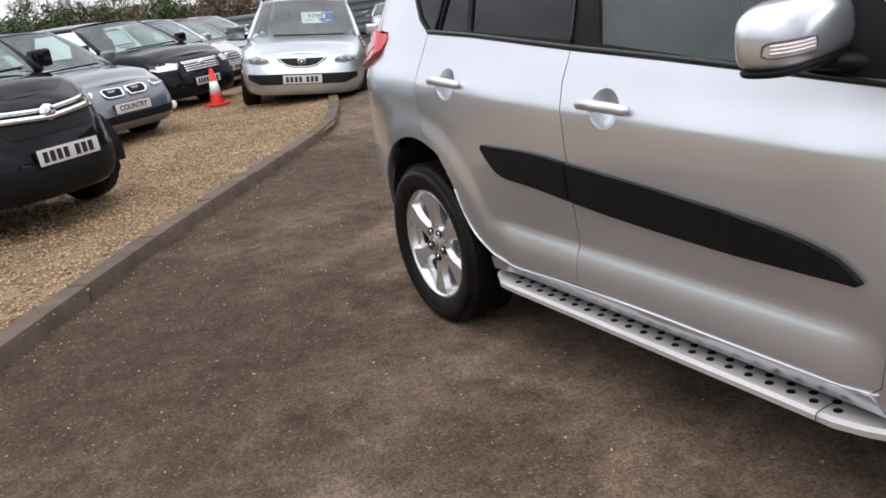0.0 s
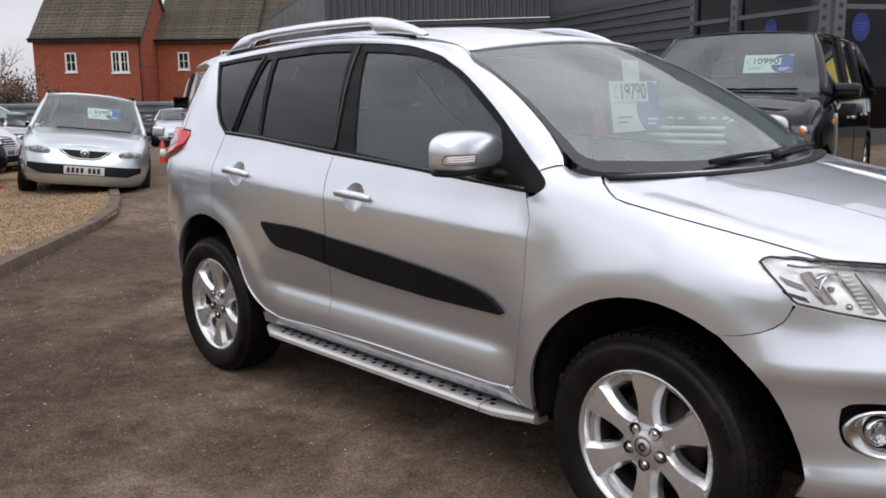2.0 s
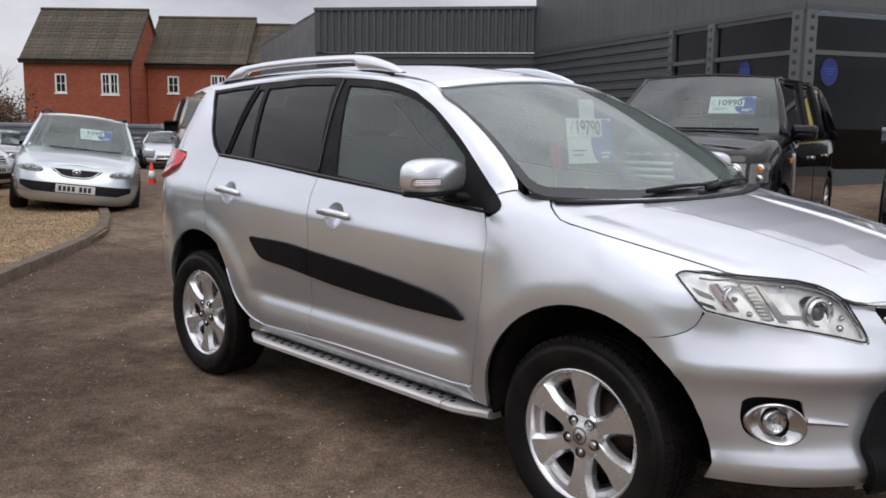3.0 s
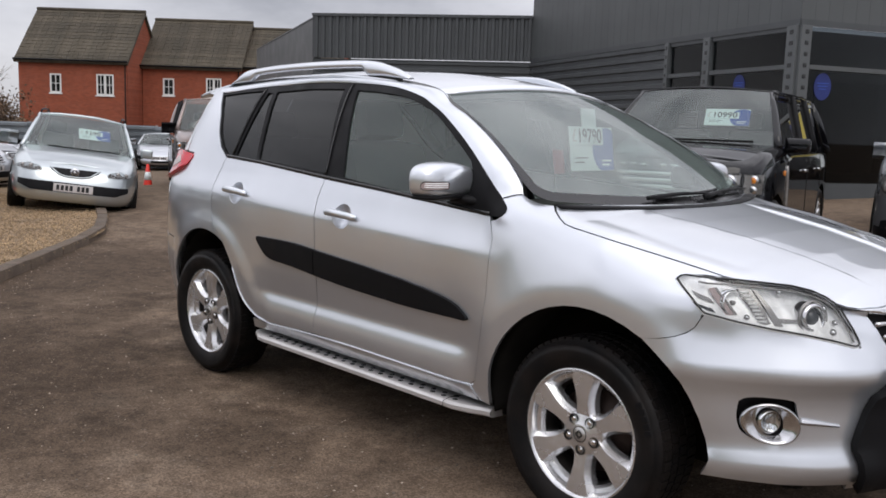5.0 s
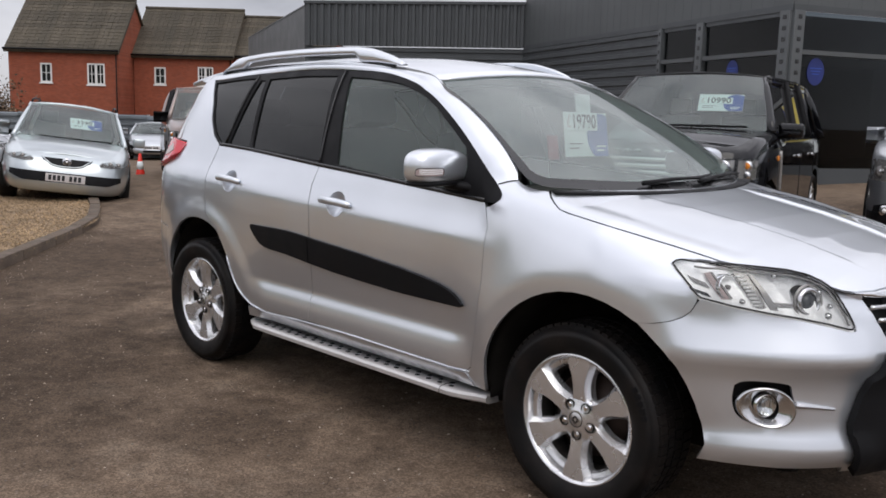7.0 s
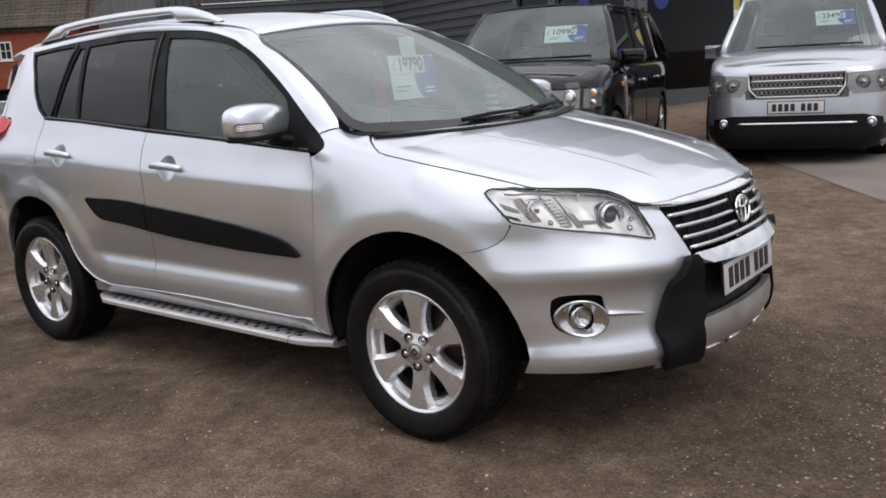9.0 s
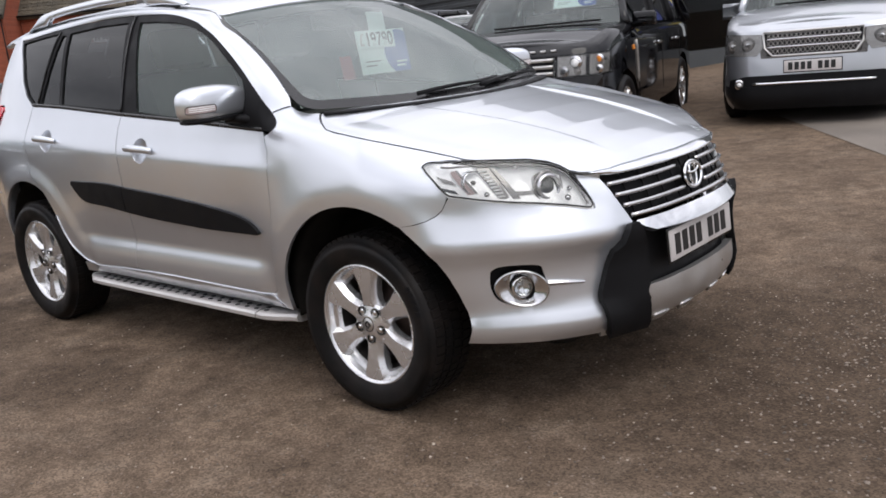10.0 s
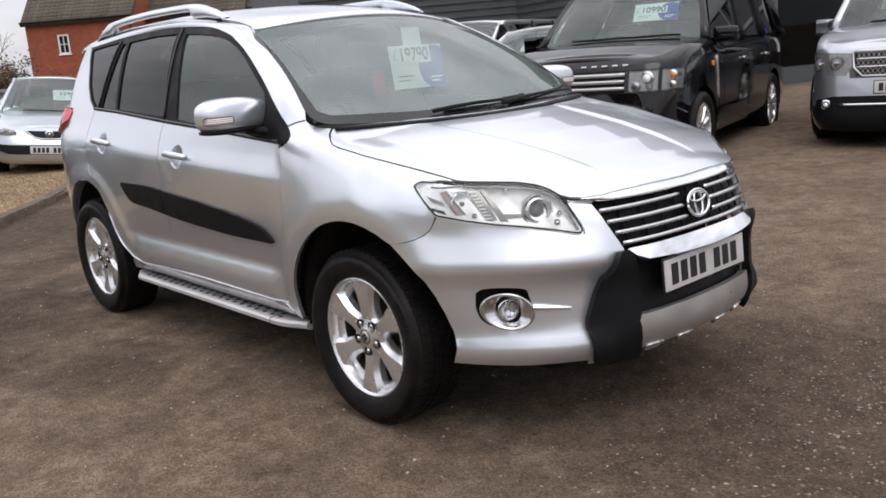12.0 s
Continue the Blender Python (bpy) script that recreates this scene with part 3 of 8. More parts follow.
PLAN_X, PLAN_Y = _p[:, 0], _p[:, 1]
LEAN_Z, LEAN_X = [0.20, 0.28, 0.33, 0.37, 0.42, 0.50, 0.58, 0.64, 0.668, 0.688, 0.72, 0.77, 0.82, 0.90, 0.97, 1.05], [-0.10, -0.055, -0.015, 0.010, 0.016, 0.006, 0.0, 0.006, 0.017, 0.016, 0.008, -0.008, -0.025, -0.075, -0.14, -0.25]
BACK_Z, BACK_X = [0.2, 0.35, 0.6, 0.85, 1.05, 1.20, 1.40, 1.55, 1.66], [0.10, 0.03, 0.0, 0.03, 0.06, 0.11, 0.22, 0.34, 0.46]
S_END = float(PLAN_S[-1])


def s_at_y(y):
    """Along the front, the place on the plan line at this half width."""
    k = PLAN_S > 0.2
    return float(np.interp(-abs(y), -PLAN_Y[k], PLAN_S[k]))


SH_X = [-0.55, -0.44, -0.38, -0.30, -0.155, 0.056, 0.29, 0.400, 0.435, 0.467, 0.526, 0.586, 0.630, 0.664, 0.692, 0.74, 0.80]
SH_Z = [1.137, 1.128, 1.120, 1.108, 1.086, 1.052, 1.005, 0.982, 0.974, 0.970, 0.963, 0.955, 0.942, 0.924, 0.905, 0.888, 0.872]
SH_Y = [0.853, 0.853, 0.850, 0.845, 0.839, 0.838, 0.787, 0.765, 0.757, 0.742, 0.684, 0.611, 0.566, 0.541, 0.528, 0.515, 0.505]


def shoulder(x):
    """Height and half width of the bonnet's side seam."""
    return np.interp(x, SH_X, SH_Z), np.interp(x, SH_X, SH_Y)


def plain_skin(s, z):
    """The body side and its wrap round both ends, without the rounded wing top."""
    x, y = np.interp(s, PLAN_S, PLAN_X), np.interp(s, PLAN_S, PLAN_Y)
    door = smoothstep(-2.12, -1.9, s) * (1 - smoothstep(-0.62, -0.44, s))
    # the shoulder crease falls gently towards the front
    zc = z + 0.040 * (min(max(s, -2.7), -0.3) + 1.35) * smoothstep(0.72, 0.95, z) * (1 - smoothstep(1.02, 1.15, z))
    w = door * np.interp(zc, SIDE_Z, SIDE_W) + (1 - door) * np.interp(zc, SIDE_Z, PLAIN_W)
    nf = smoothstep(0.15, 0.85, s)
    nr = 1 - smoothstep(-3.5, -2.75, s)
    k = w / 0.908
    y = y * (1 - (1 - k) * (1 - 0.75 * nf))
    x = x + np.interp(z, LEAN_Z, LEAN_X) * nf + np.interp(z, BACK_Z, BACK_X) * nr
    # a flat band round each arch, with a crisp upper edge round the front one
    r = math.hypot(s - 0.01, z - 0.37)
    y += 0.021 * min(1.0, max(0.0, (0.66 - r) / 0.145)) ** 1.5 * (1 - nf) * smoothstep(0.1, 0.4, z) * smoothstep(-0.54, -0.40, s)
    r = math.hypot(s + 2.55, z - 0.37)
    y += 0.012 * (1 - smoothstep(0.48, 0.57, r)) * smoothstep(0.1, 0.4, z)
    if 0.2 < s < 1.06:
        # the bumper's ledge under the lamp and its flared lower lip
        rel = np.interp(z, RELIEF_Z, RELIEF) * smoothstep(0.22, 0.42, s) * (1 - smoothstep(0.93, 1.04, s))
        dx, dy = np.interp(s + 0.02, PLAN_S, PLAN_X) - np.interp(s - 0.02, PLAN_S, PLAN_X), np.interp(s + 0.02, PLAN_S, PLAN_Y) - np.interp(s - 0.02, PLAN_S, PLAN_Y)
        ln = math.hypot(dx, dy)
        x, y = x - dy / ln * rel, y + dx / ln * rel
    return np.array([x, -y, z])


RELIEF_Z, RELIEF = [0.33, 0.37, 0.395, 0.45, 0.60, 0.640, 0.664, 0.675, 0.686, 0.72, 0.76, 0.80, 0.87], [0.008, 0.021, 0.021, -0.004, -0.004, 0.001, 0.012, 0.0185, 0.0185, 0.010, 0.001, -0.005, 0.0]
BON_X, BON_Z = [-0.32, -0.12, 0.1, 0.3, 0.5, 0.65, 0.75, 0.82], [1.150, 1.135, 1.103, 1.068, 1.020, 0.972, 0.935, 0.898]


def bonnet_z(x, y):
    zc = np.interp(x, BON_X, BON_Z)
    zt, yt = shoulder(x)
    t = abs(y) / max(0.4, yt)
    rise = np.interp(x, [-0.42, -0.30, -0.10], [0.95, 0.34, 0.0]) * min(0.09, max(0.0, yt - abs(y)))
    return zc - (zc - zt) * t**2.4 + rise


def round_of(x):
    """How far below the bonnet seam the wing begins to turn over."""
    return 0.12 + 0.045 * (1 - smoothstep(0.02, 0.28, x))


def crown(s, q):
    """The rounded top of the wing: q runs from below the seam (negative, along z) over it onto the bonnet (positive, inwards)."""
    x0 = np.interp(s, PLAN_S, PLAN_X) + np.interp(0.97, LEAN_Z, LEAN_X) * smoothstep(0.15, 0.85, s)
    zt, yt = shoulder(x0)
    turn_at = round_of(s)
    if q <= -turn_at:
        return plain_skin(s, zt + q)
    over = lambda r: np.array([x0, -(yt - r), bonnet_z(x0, yt - r)])
    if q >= turn_at:
        return over(q)
    a, b, m = plain_skin(s, zt - turn_at), over(turn_at), np.array([x0, -yt, zt])
    tm = (b - a) / 2
    if q < 0:
        p0, p1, t0, t1, u = a, m, (a - plain_skin(s, zt - turn_at - 0.02)) * (turn_at / 0.02), tm, 1 + q / turn_at
    else:
        p0, p1, t0, t1, u = m, b, tm, (over(turn_at + 0.02) - b) * (turn_at / 0.02), q / turn_at
    h = (2 * u**3 - 3 * u**2 + 1, u**3 - 2 * u**2 + u, -2 * u**3 + 3 * u**2, u**3 - u**2)
    return h[0] * p0 + h[1] * t0 + h[2] * p1 + h[3] * t1


def skin(s, z):
    """The whole body side, with the wing top rounded over towards the bonnet."""
    p = plain_skin(s, z)
    f = smoothstep(-0.50, -0.42, s) * (1 - smoothstep(0.34, 0.52, s))
    if f > 0:
        x0 = np.interp(s, PLAN_S, PLAN_X) + np.interp(0.97, LEAN_Z, LEAN_X) * smoothstep(0.15, 0.85, s)
        q = z - shoulder(x0)[0]
        if q > -round_of(s):
            p = p + (crown(s, q) - p) * f
    return p


def wing(s, q):
    """The wing by the depth q below the bonnet seam."""
    f = smoothstep(-0.50, -0.42, s)
    if f >= 1:
        return crown(s, q)
    x0 = np.interp(s, PLAN_S, PLAN_X)
    return plain_skin(s, shoulder(x0)[0] + q) * (1 - f) + crown(s, q) * f


_xs = np.linspace(-0.6, 0.75, 120)
_x0 = np.array([np.interp(s, PLAN_S, PLAN_X) + np.interp(0.97, LEAN_Z, LEAN_X) * smoothstep(0.15, 0.85, s) for s in _xs])


def bonnet(x, y):
    zt, yt = shoulder(x)
    q = yt - abs(y)
    z = bonnet_z(x, y)
    if q < round_of(x) and x < 0.52:
        c = crown(float(np.interp(x, _x0, _xs)), max(q, 0.0))
        f = 1 - smoothstep(0.36, 0.50, x)
        z, y = z + (c[2] - z) * f, math.copysign(abs(y) + (abs(c[1]) - abs(y)) * f, y)
    z -= 0.008 * (1 - smoothstep(0.374, 0.386, abs(y) + 0.135 * x)) * smoothstep(-0.2, 0.1, x) * (1 - smoothstep(0.5, 0.75, x))
    return np.array([x, y, z])


def side(x, z):
    """The skin by x along the flank."""
    return skin(x, z)


def screen(u, v):
    """The windscreen: u across from -1 to 1, v up from 0 to 1."""
    y0, y1 = 0.765, 0.60
    x0, x1 = -0.30 + 0.17 * (1 - u * u), -1.02 + 0.115 * (1 - u * u)
    z0, z1 = 1.157 - 0.012 * (1 - u * u), 1.555 + 0.045 * (1 - u * u)
    b = 4 * v * (1 - v)
    return np.array([x0 + (x1 - x0) * v + 0.03 * b, u * (y0 + (y1 - y0) * v), z0 + (z1 - z0) * v + 0.028 * b])


def inset(poly, d):
    """The outline drawn in by d all round."""
    p = np.array(poly, float)
    a, b = np.roll(p, 1, 0), np.roll(p, -1, 0)
    area = 0.5 * np.sum(p[:, 0] * b[:, 1] - b[:, 0] * p[:, 1])
    t1, t2 = p - a, b - p
    t1 /= np.linalg.norm(t1, axis=1, keepdims=True) + 1e-9
    t2 /= np.linalg.norm(t2, axis=1, keepdims=True) + 1e-9
    n = np.stack([-(t1 + t2)[:, 1], (t1 + t2)[:, 0]], 1)
    n /= np.linalg.norm(n, axis=1, keepdims=True) + 1e-9
    return p + n * (d if area > 0 else -d)


def arc(cx, cz, r, a0, a1, n=18, rz=None):
    return [(cx + r * math.cos(radians(a)), cz + (rz or r) * math.sin(radians(a))) for a in np.linspace(a0, a1, n)]


def pushed(fn, d):
    """A surface moved outwards by d along its normal."""
    def moved(u, v):
        e = 1e-3
        p = np.array(fn(u, v))
        n = np.cross(np.array(fn(u + e, v)) - p, np.array(fn(u, v + e)) - p)
        n /= np.linalg.norm(n) + 1e-12
        if n[1] > 0.2 or (abs(n[1]) <= 0.2 and n[0] < 0 and p[0] > 0):
            n = -n
        return p + n * d
    return moved


def wheel(owner, m, radius=0.337, rim=0.233, width=0.225, spokes=6, hi=True, style="six"):
    """A road wheel that faces -y: tyre with tread blocks, alloy rim, nuts and brake disc."""
    w = thing("wheel", m)
    w.parent = owner
    h, n = width / 2, 72 if hi else 40
    y0 = -0.02
    pr = [(rim - 0.012, y0 - h + 0.030), (rim + 0.004, y0 - h + 0.012), (rim + 0.03, y0 - h + 0.002), (rim + 0.062, y0 - h - 0.006), (rim + 0.085, y0 - h - 0.002),
          (radius - 0.030, y0 - h + 0.008), (radius - 0.012, y0 - h + 0.020), (radius - 0.006, y0 - h + 0.038), (radius - 0.005, y0), (radius - 0.006, y0 + h - 0.03),
          (radius - 0.03, y0 + h), (rim, y0 + h)]
    v, f = lathe(pr, n)
    tyre = piece("tyre", v, f, M_RUBBER, w, "black rubber tyre")
    if hi:
        bm = bmesh.new()
        k = 62
        for i in range(k):
            for j, (ya, yb) in enumerate(((-h + 0.012, -h + 0.062), (-h + 0.07, -0.012), (0.0, h - 0.07), (h - 0.062, h - 0.012))):
                a = 360 / k * (i + 0.5 * (j % 2))
                t = pose(0, 0, 0, 0, a, 0)
                box(bm, -0.0135, 0.0135, y0 + ya + (0.012 if j == 0 else 0), y0 + yb, radius - 0.012, radius - 0.0005, m=t)
        part("tread", bm, M_RUBBER, tyre)
        bm = bmesh.new()
        for i in range(5):
            t = pose(0, 0, 0, 0, 55 + 4.5 * i, 0)
            box(bm, -0.008, 0.008, y0 - h - 0.0085, y0 - h - 0.003, rim + 0.058, rim + 0.08, m=t)
        part("sidewall_lettering", bm, M_PLASTIC, tyre)
    front = y0 - h + 0.022
    v, f = lathe([(rim - 0.044, front + 0.045), (rim - 0.036, front + 0.030), (rim - 0.022, front + 0.024), (rim - 0.016, front + 0.006), (rim - 0.012, front - 0.003),
                  (rim - 0.004, front - 0.008), (rim + 0.002, front - 0.006), (rim + 0.004, front + 0.002), (rim - 0.004, front + 0.008)], n)
    ring = piece("rim", v, f, M_ALLOY, w, "silver alloy rim")
    ring.data.set_sharp_from_angle(angle=radians(38))
    # barrel behind the spokes, its shade put into the colour
    v, f = lathe([(rim - 0.02, y0 + h - 0.02), (rim - 0.052, y0), (rim - 0.044, front + 0.045)], n)
    piece("rim_barrel", v, f, M_BARREL, ring, "rim barrel coloured dark for the shade behind the spokes")
    g = rim / 0.228
    st = tuple((r * g, w2 * g * 6 / max(6, spokes), dp) for r, w2, dp in ((0.050, 0.034, 0.016), (0.085, 0.0255, 0.011), (0.115, 0.0245, 0.006), (0.150, 0.031, 0.003), (0.178, 0.042, 0.001), (0.196, 0.047, 0.0), (0.220, 0.049, 0.0)))
    base = None
    for i in range(spokes):
        if base is None:
            rows = []
            for r, half, dip in st:
                y = front + dip
                side = 0.012 * g
                rows.append([(-half - side, y + 0.050, r), (-half - side * 0.9, y + 0.022, r), (-half * 0.92, y, r), (0, y - 0.001, r), (half * 0.92, y, r), (half + side * 0.9, y + 0.022, r), (half + side, y + 0.050, r)])
            v, f = loft(rows, flip=True)
            base = piece("spoke", v, f, M_ALLOY, ring)
            base.data.set_sharp_from_angle(angle=radians(24))
            base.matrix_basis = pose(0, 0, 0, 0, 0, 0)
        else:
            share("spoke", base, ring, pose(0, 0, 0, 0, 360 / spokes * i, 0))
    v, f = lathe([(0.0, front + 0.001), (0.030, front + 0.001), (0.036, front + 0.003), (0.050, front + 0.009), (0.068, front + 0.0125), (0.082, front + 0.018), (0.086, front + 0.06)], 40)
    piece("hub", v, f, M_ALLOY, ring)
    v, f = lathe([(0.0, front - 0.002), (0.0235, front - 0.0015), (0.026, front + 0.002)], 24)
    piece("centre_cap", v, f, M_DULLMETAL, ring)
    v, f = lathe([(0.0262, front - 0.0005), (0.0278, front - 0.001), (0.0290, front + 0.003)], 32)
    piece("cap_ring", v, f, M_DARKMETAL, ring)
    bm = bmesh.new()
    for a in (0, 90):
        pts, fc = tube([(0.014 * math.cos(t) * (0.55 if a else 1), front - 0.003, 0.014 * math.sin(t) * (1 if a else 0.55)) for t in np.linspace(0, 6.28, 16)], 0.0016, 5, False)
        vs = [bm.verts.new(p) for p in pts]
        for q in fc:
            bm.faces.new([vs[x] for x in q])
    part("cap_emblem", bm, M_DARKMETAL, ring)
    nut = None
    for i in range(5):
        a = radians(72 * i + 36)
        at = pose(0.0575 * math.sin(a), front + 0.0085, 0.0575 * math.cos(a))
        if nut is None:
            v, f = lathe([(0.0, -0.004), (0.0075, -0.004), (0.0098, -0.001), (0.0105, 0.012)], 6)
            nut = piece("wheel_nut", v, f, M_CHROME, ring, smooth=False)
            v, f = lathe([(0.0190, 0.003), (0.0178, -0.0035), (0.0165, -0.0030), (0.0150, 0.004), (0.0, 0.004)], 18)
            cup = piece("nut_recess", v, f, M_DARKMETAL, ring)
            nut.matrix_basis = cup.matrix_basis = at
        else:
            share("wheel_nut", nut, ring, at)
            share("nut_recess", cup, ring, at)
    v, f = lathe([(0.0, front + 0.065), (0.07, front + 0.065), (0.075, front + 0.09), (0.15, front + 0.09), (0.152, front + 0.10)], 40)
    piece("brake_disc", v, f, M_RUST, w, "rusty brake disc")
    v, f = lathe([(0.0, front + 0.12), (rim - 0.03, front + 0.12)], 24)
    piece("backing_plate", v, f, M_DARKMETAL, w)
    return w


def price_card(owner, m, size, text, blue=True, leaf=False):
    """A price card behind a windscreen, facing +x."""
    c = thing("price_card", m)
    c.parent = owner
    c["label"] = "white and blue price card behind the windscreen"
    w, h = size
    box_part("card", (-0.003, 0.0, -w / 2, w / 2, -h / 2, h / 2), M_CARDWHITE, c)
    if leaf:
        box_part("upper_leaf", (-0.004, -0.001, -w * 0.20, w * 0.14, h / 2, h * 0.92), M_CARDWHITE, c)
    if blue:
        bm = bmesh.new()
        r = h * 0.52
        bmesh.ops.create_cone(bm, cap_ends=True, segments=32, radius1=r, radius2=r, depth=0.002, matrix=pose(0.002, w * 0.34, -h * 0.04, 0, 90, 0))
        for co, no in (((0, w / 2, 0), (0, 1, 0)), ((0, 0, h / 2), (0, 0, 1)), ((0, 0, -h / 2), (0, 0, -1))):
            geom = bm.verts[:] + bm.edges[:] + bm.faces[:]
            bmesh.ops.bisect_plane(bm, geom=geom, plane_co=co, plane_no=no, clear_outer=True)
        part("blue_disc", bm, M_CARDBLUE, c)
        for k in range(2):
            box_part("print_line", (0.003, 0.0038, w * 0.22, w * (0.44 - 0.05 * k), -h * (0.29 + 0.09 * k), -h * (0.25 + 0.09 * k)), M_CARDWHITE, c)
    if text:
        up = h * (0.275 if leaf else 0.10)
        box_part("price_strip", (0.0, 0.0045, -w * 0.47, w * 0.26, up - h * 0.19, up + h * 0.19), M_CARDWHITE, c)
        slim = min(1.0, 1.05 / (0.56 * len(text) * h * 0.44 / (w * 0.60)))
        words("price", text, h * 0.44, M_INK, c, pose(0.0062, -w * 0.06, up) @ pose(0, 0, 0, 90, 0, 90) @ Matrix.Diagonal((slim, 1, 1, 1)), 0.001, 0.001)
        words("pound_sign", "£", h * 0.40, M_PLATEWHITE, c, pose(0.0062, -w * 0.41, up) @ pose(0, 0, 0, 90, 0, 90) @ Matrix.Diagonal((slim, 1, 1, 1)), 0.001, 0.0)
    for k in range(2):
        box_part("print_line", (0.001, 0.003, -w * 0.4, -w * 0.10 - 0.03 * k, -h * (0.22 + 0.1 * k), -h * (0.20 + 0.1 * k)), M_GREYPAINT, c)
    return c


def build_rav4():
    car = thing("off_road_car", label="clean silver five-door compact off-road car parked on the asphalt", category="car")
    P = lambda name, poly, mtl=M_SILVER, fn=skin, step=0.024, parent=None, gap=0.0022, thick=0.014, out=(0, -1, 0), label="", holes=(): \
        panel(name, inset(poly, gap) if gap else poly, fn, step, mtl, parent or car, thick, holes, out, label)
    both = []

    # belt line, shut lines and arches along the flank
    bshut = [(-1.532, 1.158), (-1.547, 1.073), (-1.532, 0.932), (-1.522, 0.722), (-1.548, 0.430)]
    fshut = [(-0.467, 1.085), (-0.430, 1.004), (-0.434, 0.94), (-0.438, 0.79), (-0.46, 0.611), (-0.502, 0.441), (-0.53, 0.420)]
    rshut = [(tuple(p)) for p in spline([(-2.452, 1.218), (-2.480, 1.107), (-2.478, 1.017), (-2.466, 0.905), (-2.428, 0.842), (-2.335, 0.775), (-2.245, 0.655), (-2.185, 0.522), (-2.11, 0.446), (-2.0, 0.414), (-1.85, 0.413)], 4)]
    belt_f = [(-0.467, 1.085), (-0.80, 1.110), (-1.108, 1.132), (-1.532, 1.158)]
    belt_r = [(-1.532, 1.158), (-2.121, 1.202), (-2.452, 1.218)]
    cup_of = lambda hx, hz, k=1.0: [(hx - 0.005 + 0.062 * k * math.cos(t), hz - 0.004 + 0.056 * k * math.sin(t)) for t in np.linspace(0, 2 * math.pi, 29)[:-1]]
    front_door = P("front_door", [*fshut[::-1], *belt_f[1:-1], *bshut], step=0.014, holes=(cup_of(-1.335, 1.008),))
    rear_door = P("rear_door", [*rshut[::-1], *belt_r[::-1], *bshut[1:]][:-1] + [(-1.548, 0.430)], step=0.014, holes=(cup_of(-2.235, 1.047),))
    for line in (fshut[1:-1], bshut, rshut):
        v, f = tube([pushed(skin, -0.0075)(x, z) for x, z in resample(line, 30)], 0.0048, 6)
        both.append(piece("door_gap_seal", v, f, M_GLOSSBLACK, car))
    arch_f = arc(0.015, 0.37, 0.448, 172, 4, 22, 0.455)
    arch_r = arc(-2.545, 0.37, 0.448, 172, 12, 22, 0.455)
    k = next(i for i, p in enumerate(arch_f) if p[0] > 0.245 and p[1] < 0.78)
    lamp = [(0.335, 0.951), (0.345, 0.959), (0.365, 0.963), (0.43, 0.967), (0.53, 0.9695), (0.595, 0.969), (0.70, 0.961), (0.80, 0.952), (0.856, 0.938), (0.89, 0.920), (0.908, 0.900), (0.918, 0.868), (0.925, 0.825), (0.934, 0.790),
            (0.930, 0.780), (0.917, 0.778), (0.84, 0.797), (0.75, 0.815), (0.65, 0.829), (0.55, 0.846), (0.445, 0.866), (0.40, 0.91), (0.355, 0.937)]
    x0_of = lambda s: float(np.interp(s, _xs, _x0))
    deep_of = lambda s, z: (s, z - float(shoulder(x0_of(s))[0]))
    s_of = lambda x: float(np.interp(x, _x0, _xs))
    seam = [(0.245, 0.762), (0.300, 0.771), (0.350, 0.784), (0.385, 0.799), (0.410, 0.818), (0.430, 0.845), (0.440, 0.864)]
    wing_poly = [(-0.455, -0.064), *[deep_of(*p) for p in (*fshut[1:-1], (-0.53, 0.420), (-0.50, 0.36), (-0.432, 0.36), *arch_f[:k], *seam, (0.392, 0.91), (0.347, 0.937), (0.327, 0.951), (0.338, 0.962), (0.36, 0.967), (0.43, 0.971))],
                 (s_of(0.43), -0.004), *[(s_of(x), -0.002) for x in np.linspace(0.41, -0.06, 10)], (-0.10, -0.003), (-0.145, 0.003), (-0.180, 0.024), (-0.226, 0.060), (-0.263, 0.098),
                 (-0.285, 0.083), (-0.317, 0.071), (-0.348, 0.068), (-0.383, 0.074), (-0.441, 0.0285), (-0.415, -0.01), (-0.405, -0.035), (-0.43, -0.055)]
    fender = P("front_wing", wing_poly, fn=wing, step=0.026, gap=0)
    sill = P("sill", [(-0.53, 0.416), (-1.2, 0.428), (-1.85, 0.409), (-2.0, 0.410), (-2.09, 0.41), (-2.1, 0.360), (-0.50, 0.360)], fn=pushed(skin, 0.004), gap=0.001)
    lip_line = spline([(-0.512, 0.4215), (-0.9, 0.4245), (-1.25, 0.4275), (-1.60, 0.4230), (-1.85, 0.4115), (-2.0, 0.4135), (-2.11, 0.4455), (-2.185, 0.5215), (-2.245, 0.6545)], 6)
    v, f = tube([pushed(skin, 0.002)(q[0], q[1]) for q in lip_line], [0.0035 * (0.4 + 0.6 * math.sin(math.pi * i / (len(lip_line) - 1)) ** 0.3) for i in range(len(lip_line))], 6)
    sill_lip = piece("sill_lip", v, f, M_SILVER, car)
    both.append(sill_lip)
    quarter = P("rear_wing", [*rshut[:26], (-2.13, 0.455), *arch_r[::-1][2:], (-2.985, 0.45), (-2.99, 0.60), (-3.0, 0.73), (-3.30, 0.74), (-3.42, 1.0), (-3.35, 1.08), (-3.12, 1.112), (-2.87, 1.185),
                              (-2.855, 1.228), (-3.0, 1.233), (-3.02, 1.45), (-2.96, 1.56), (-2.84, 1.595), (-2.772, 1.574), (-2.674, 1.45), (-2.616, 1.35), (-2.543, 1.271)], step=0.04)
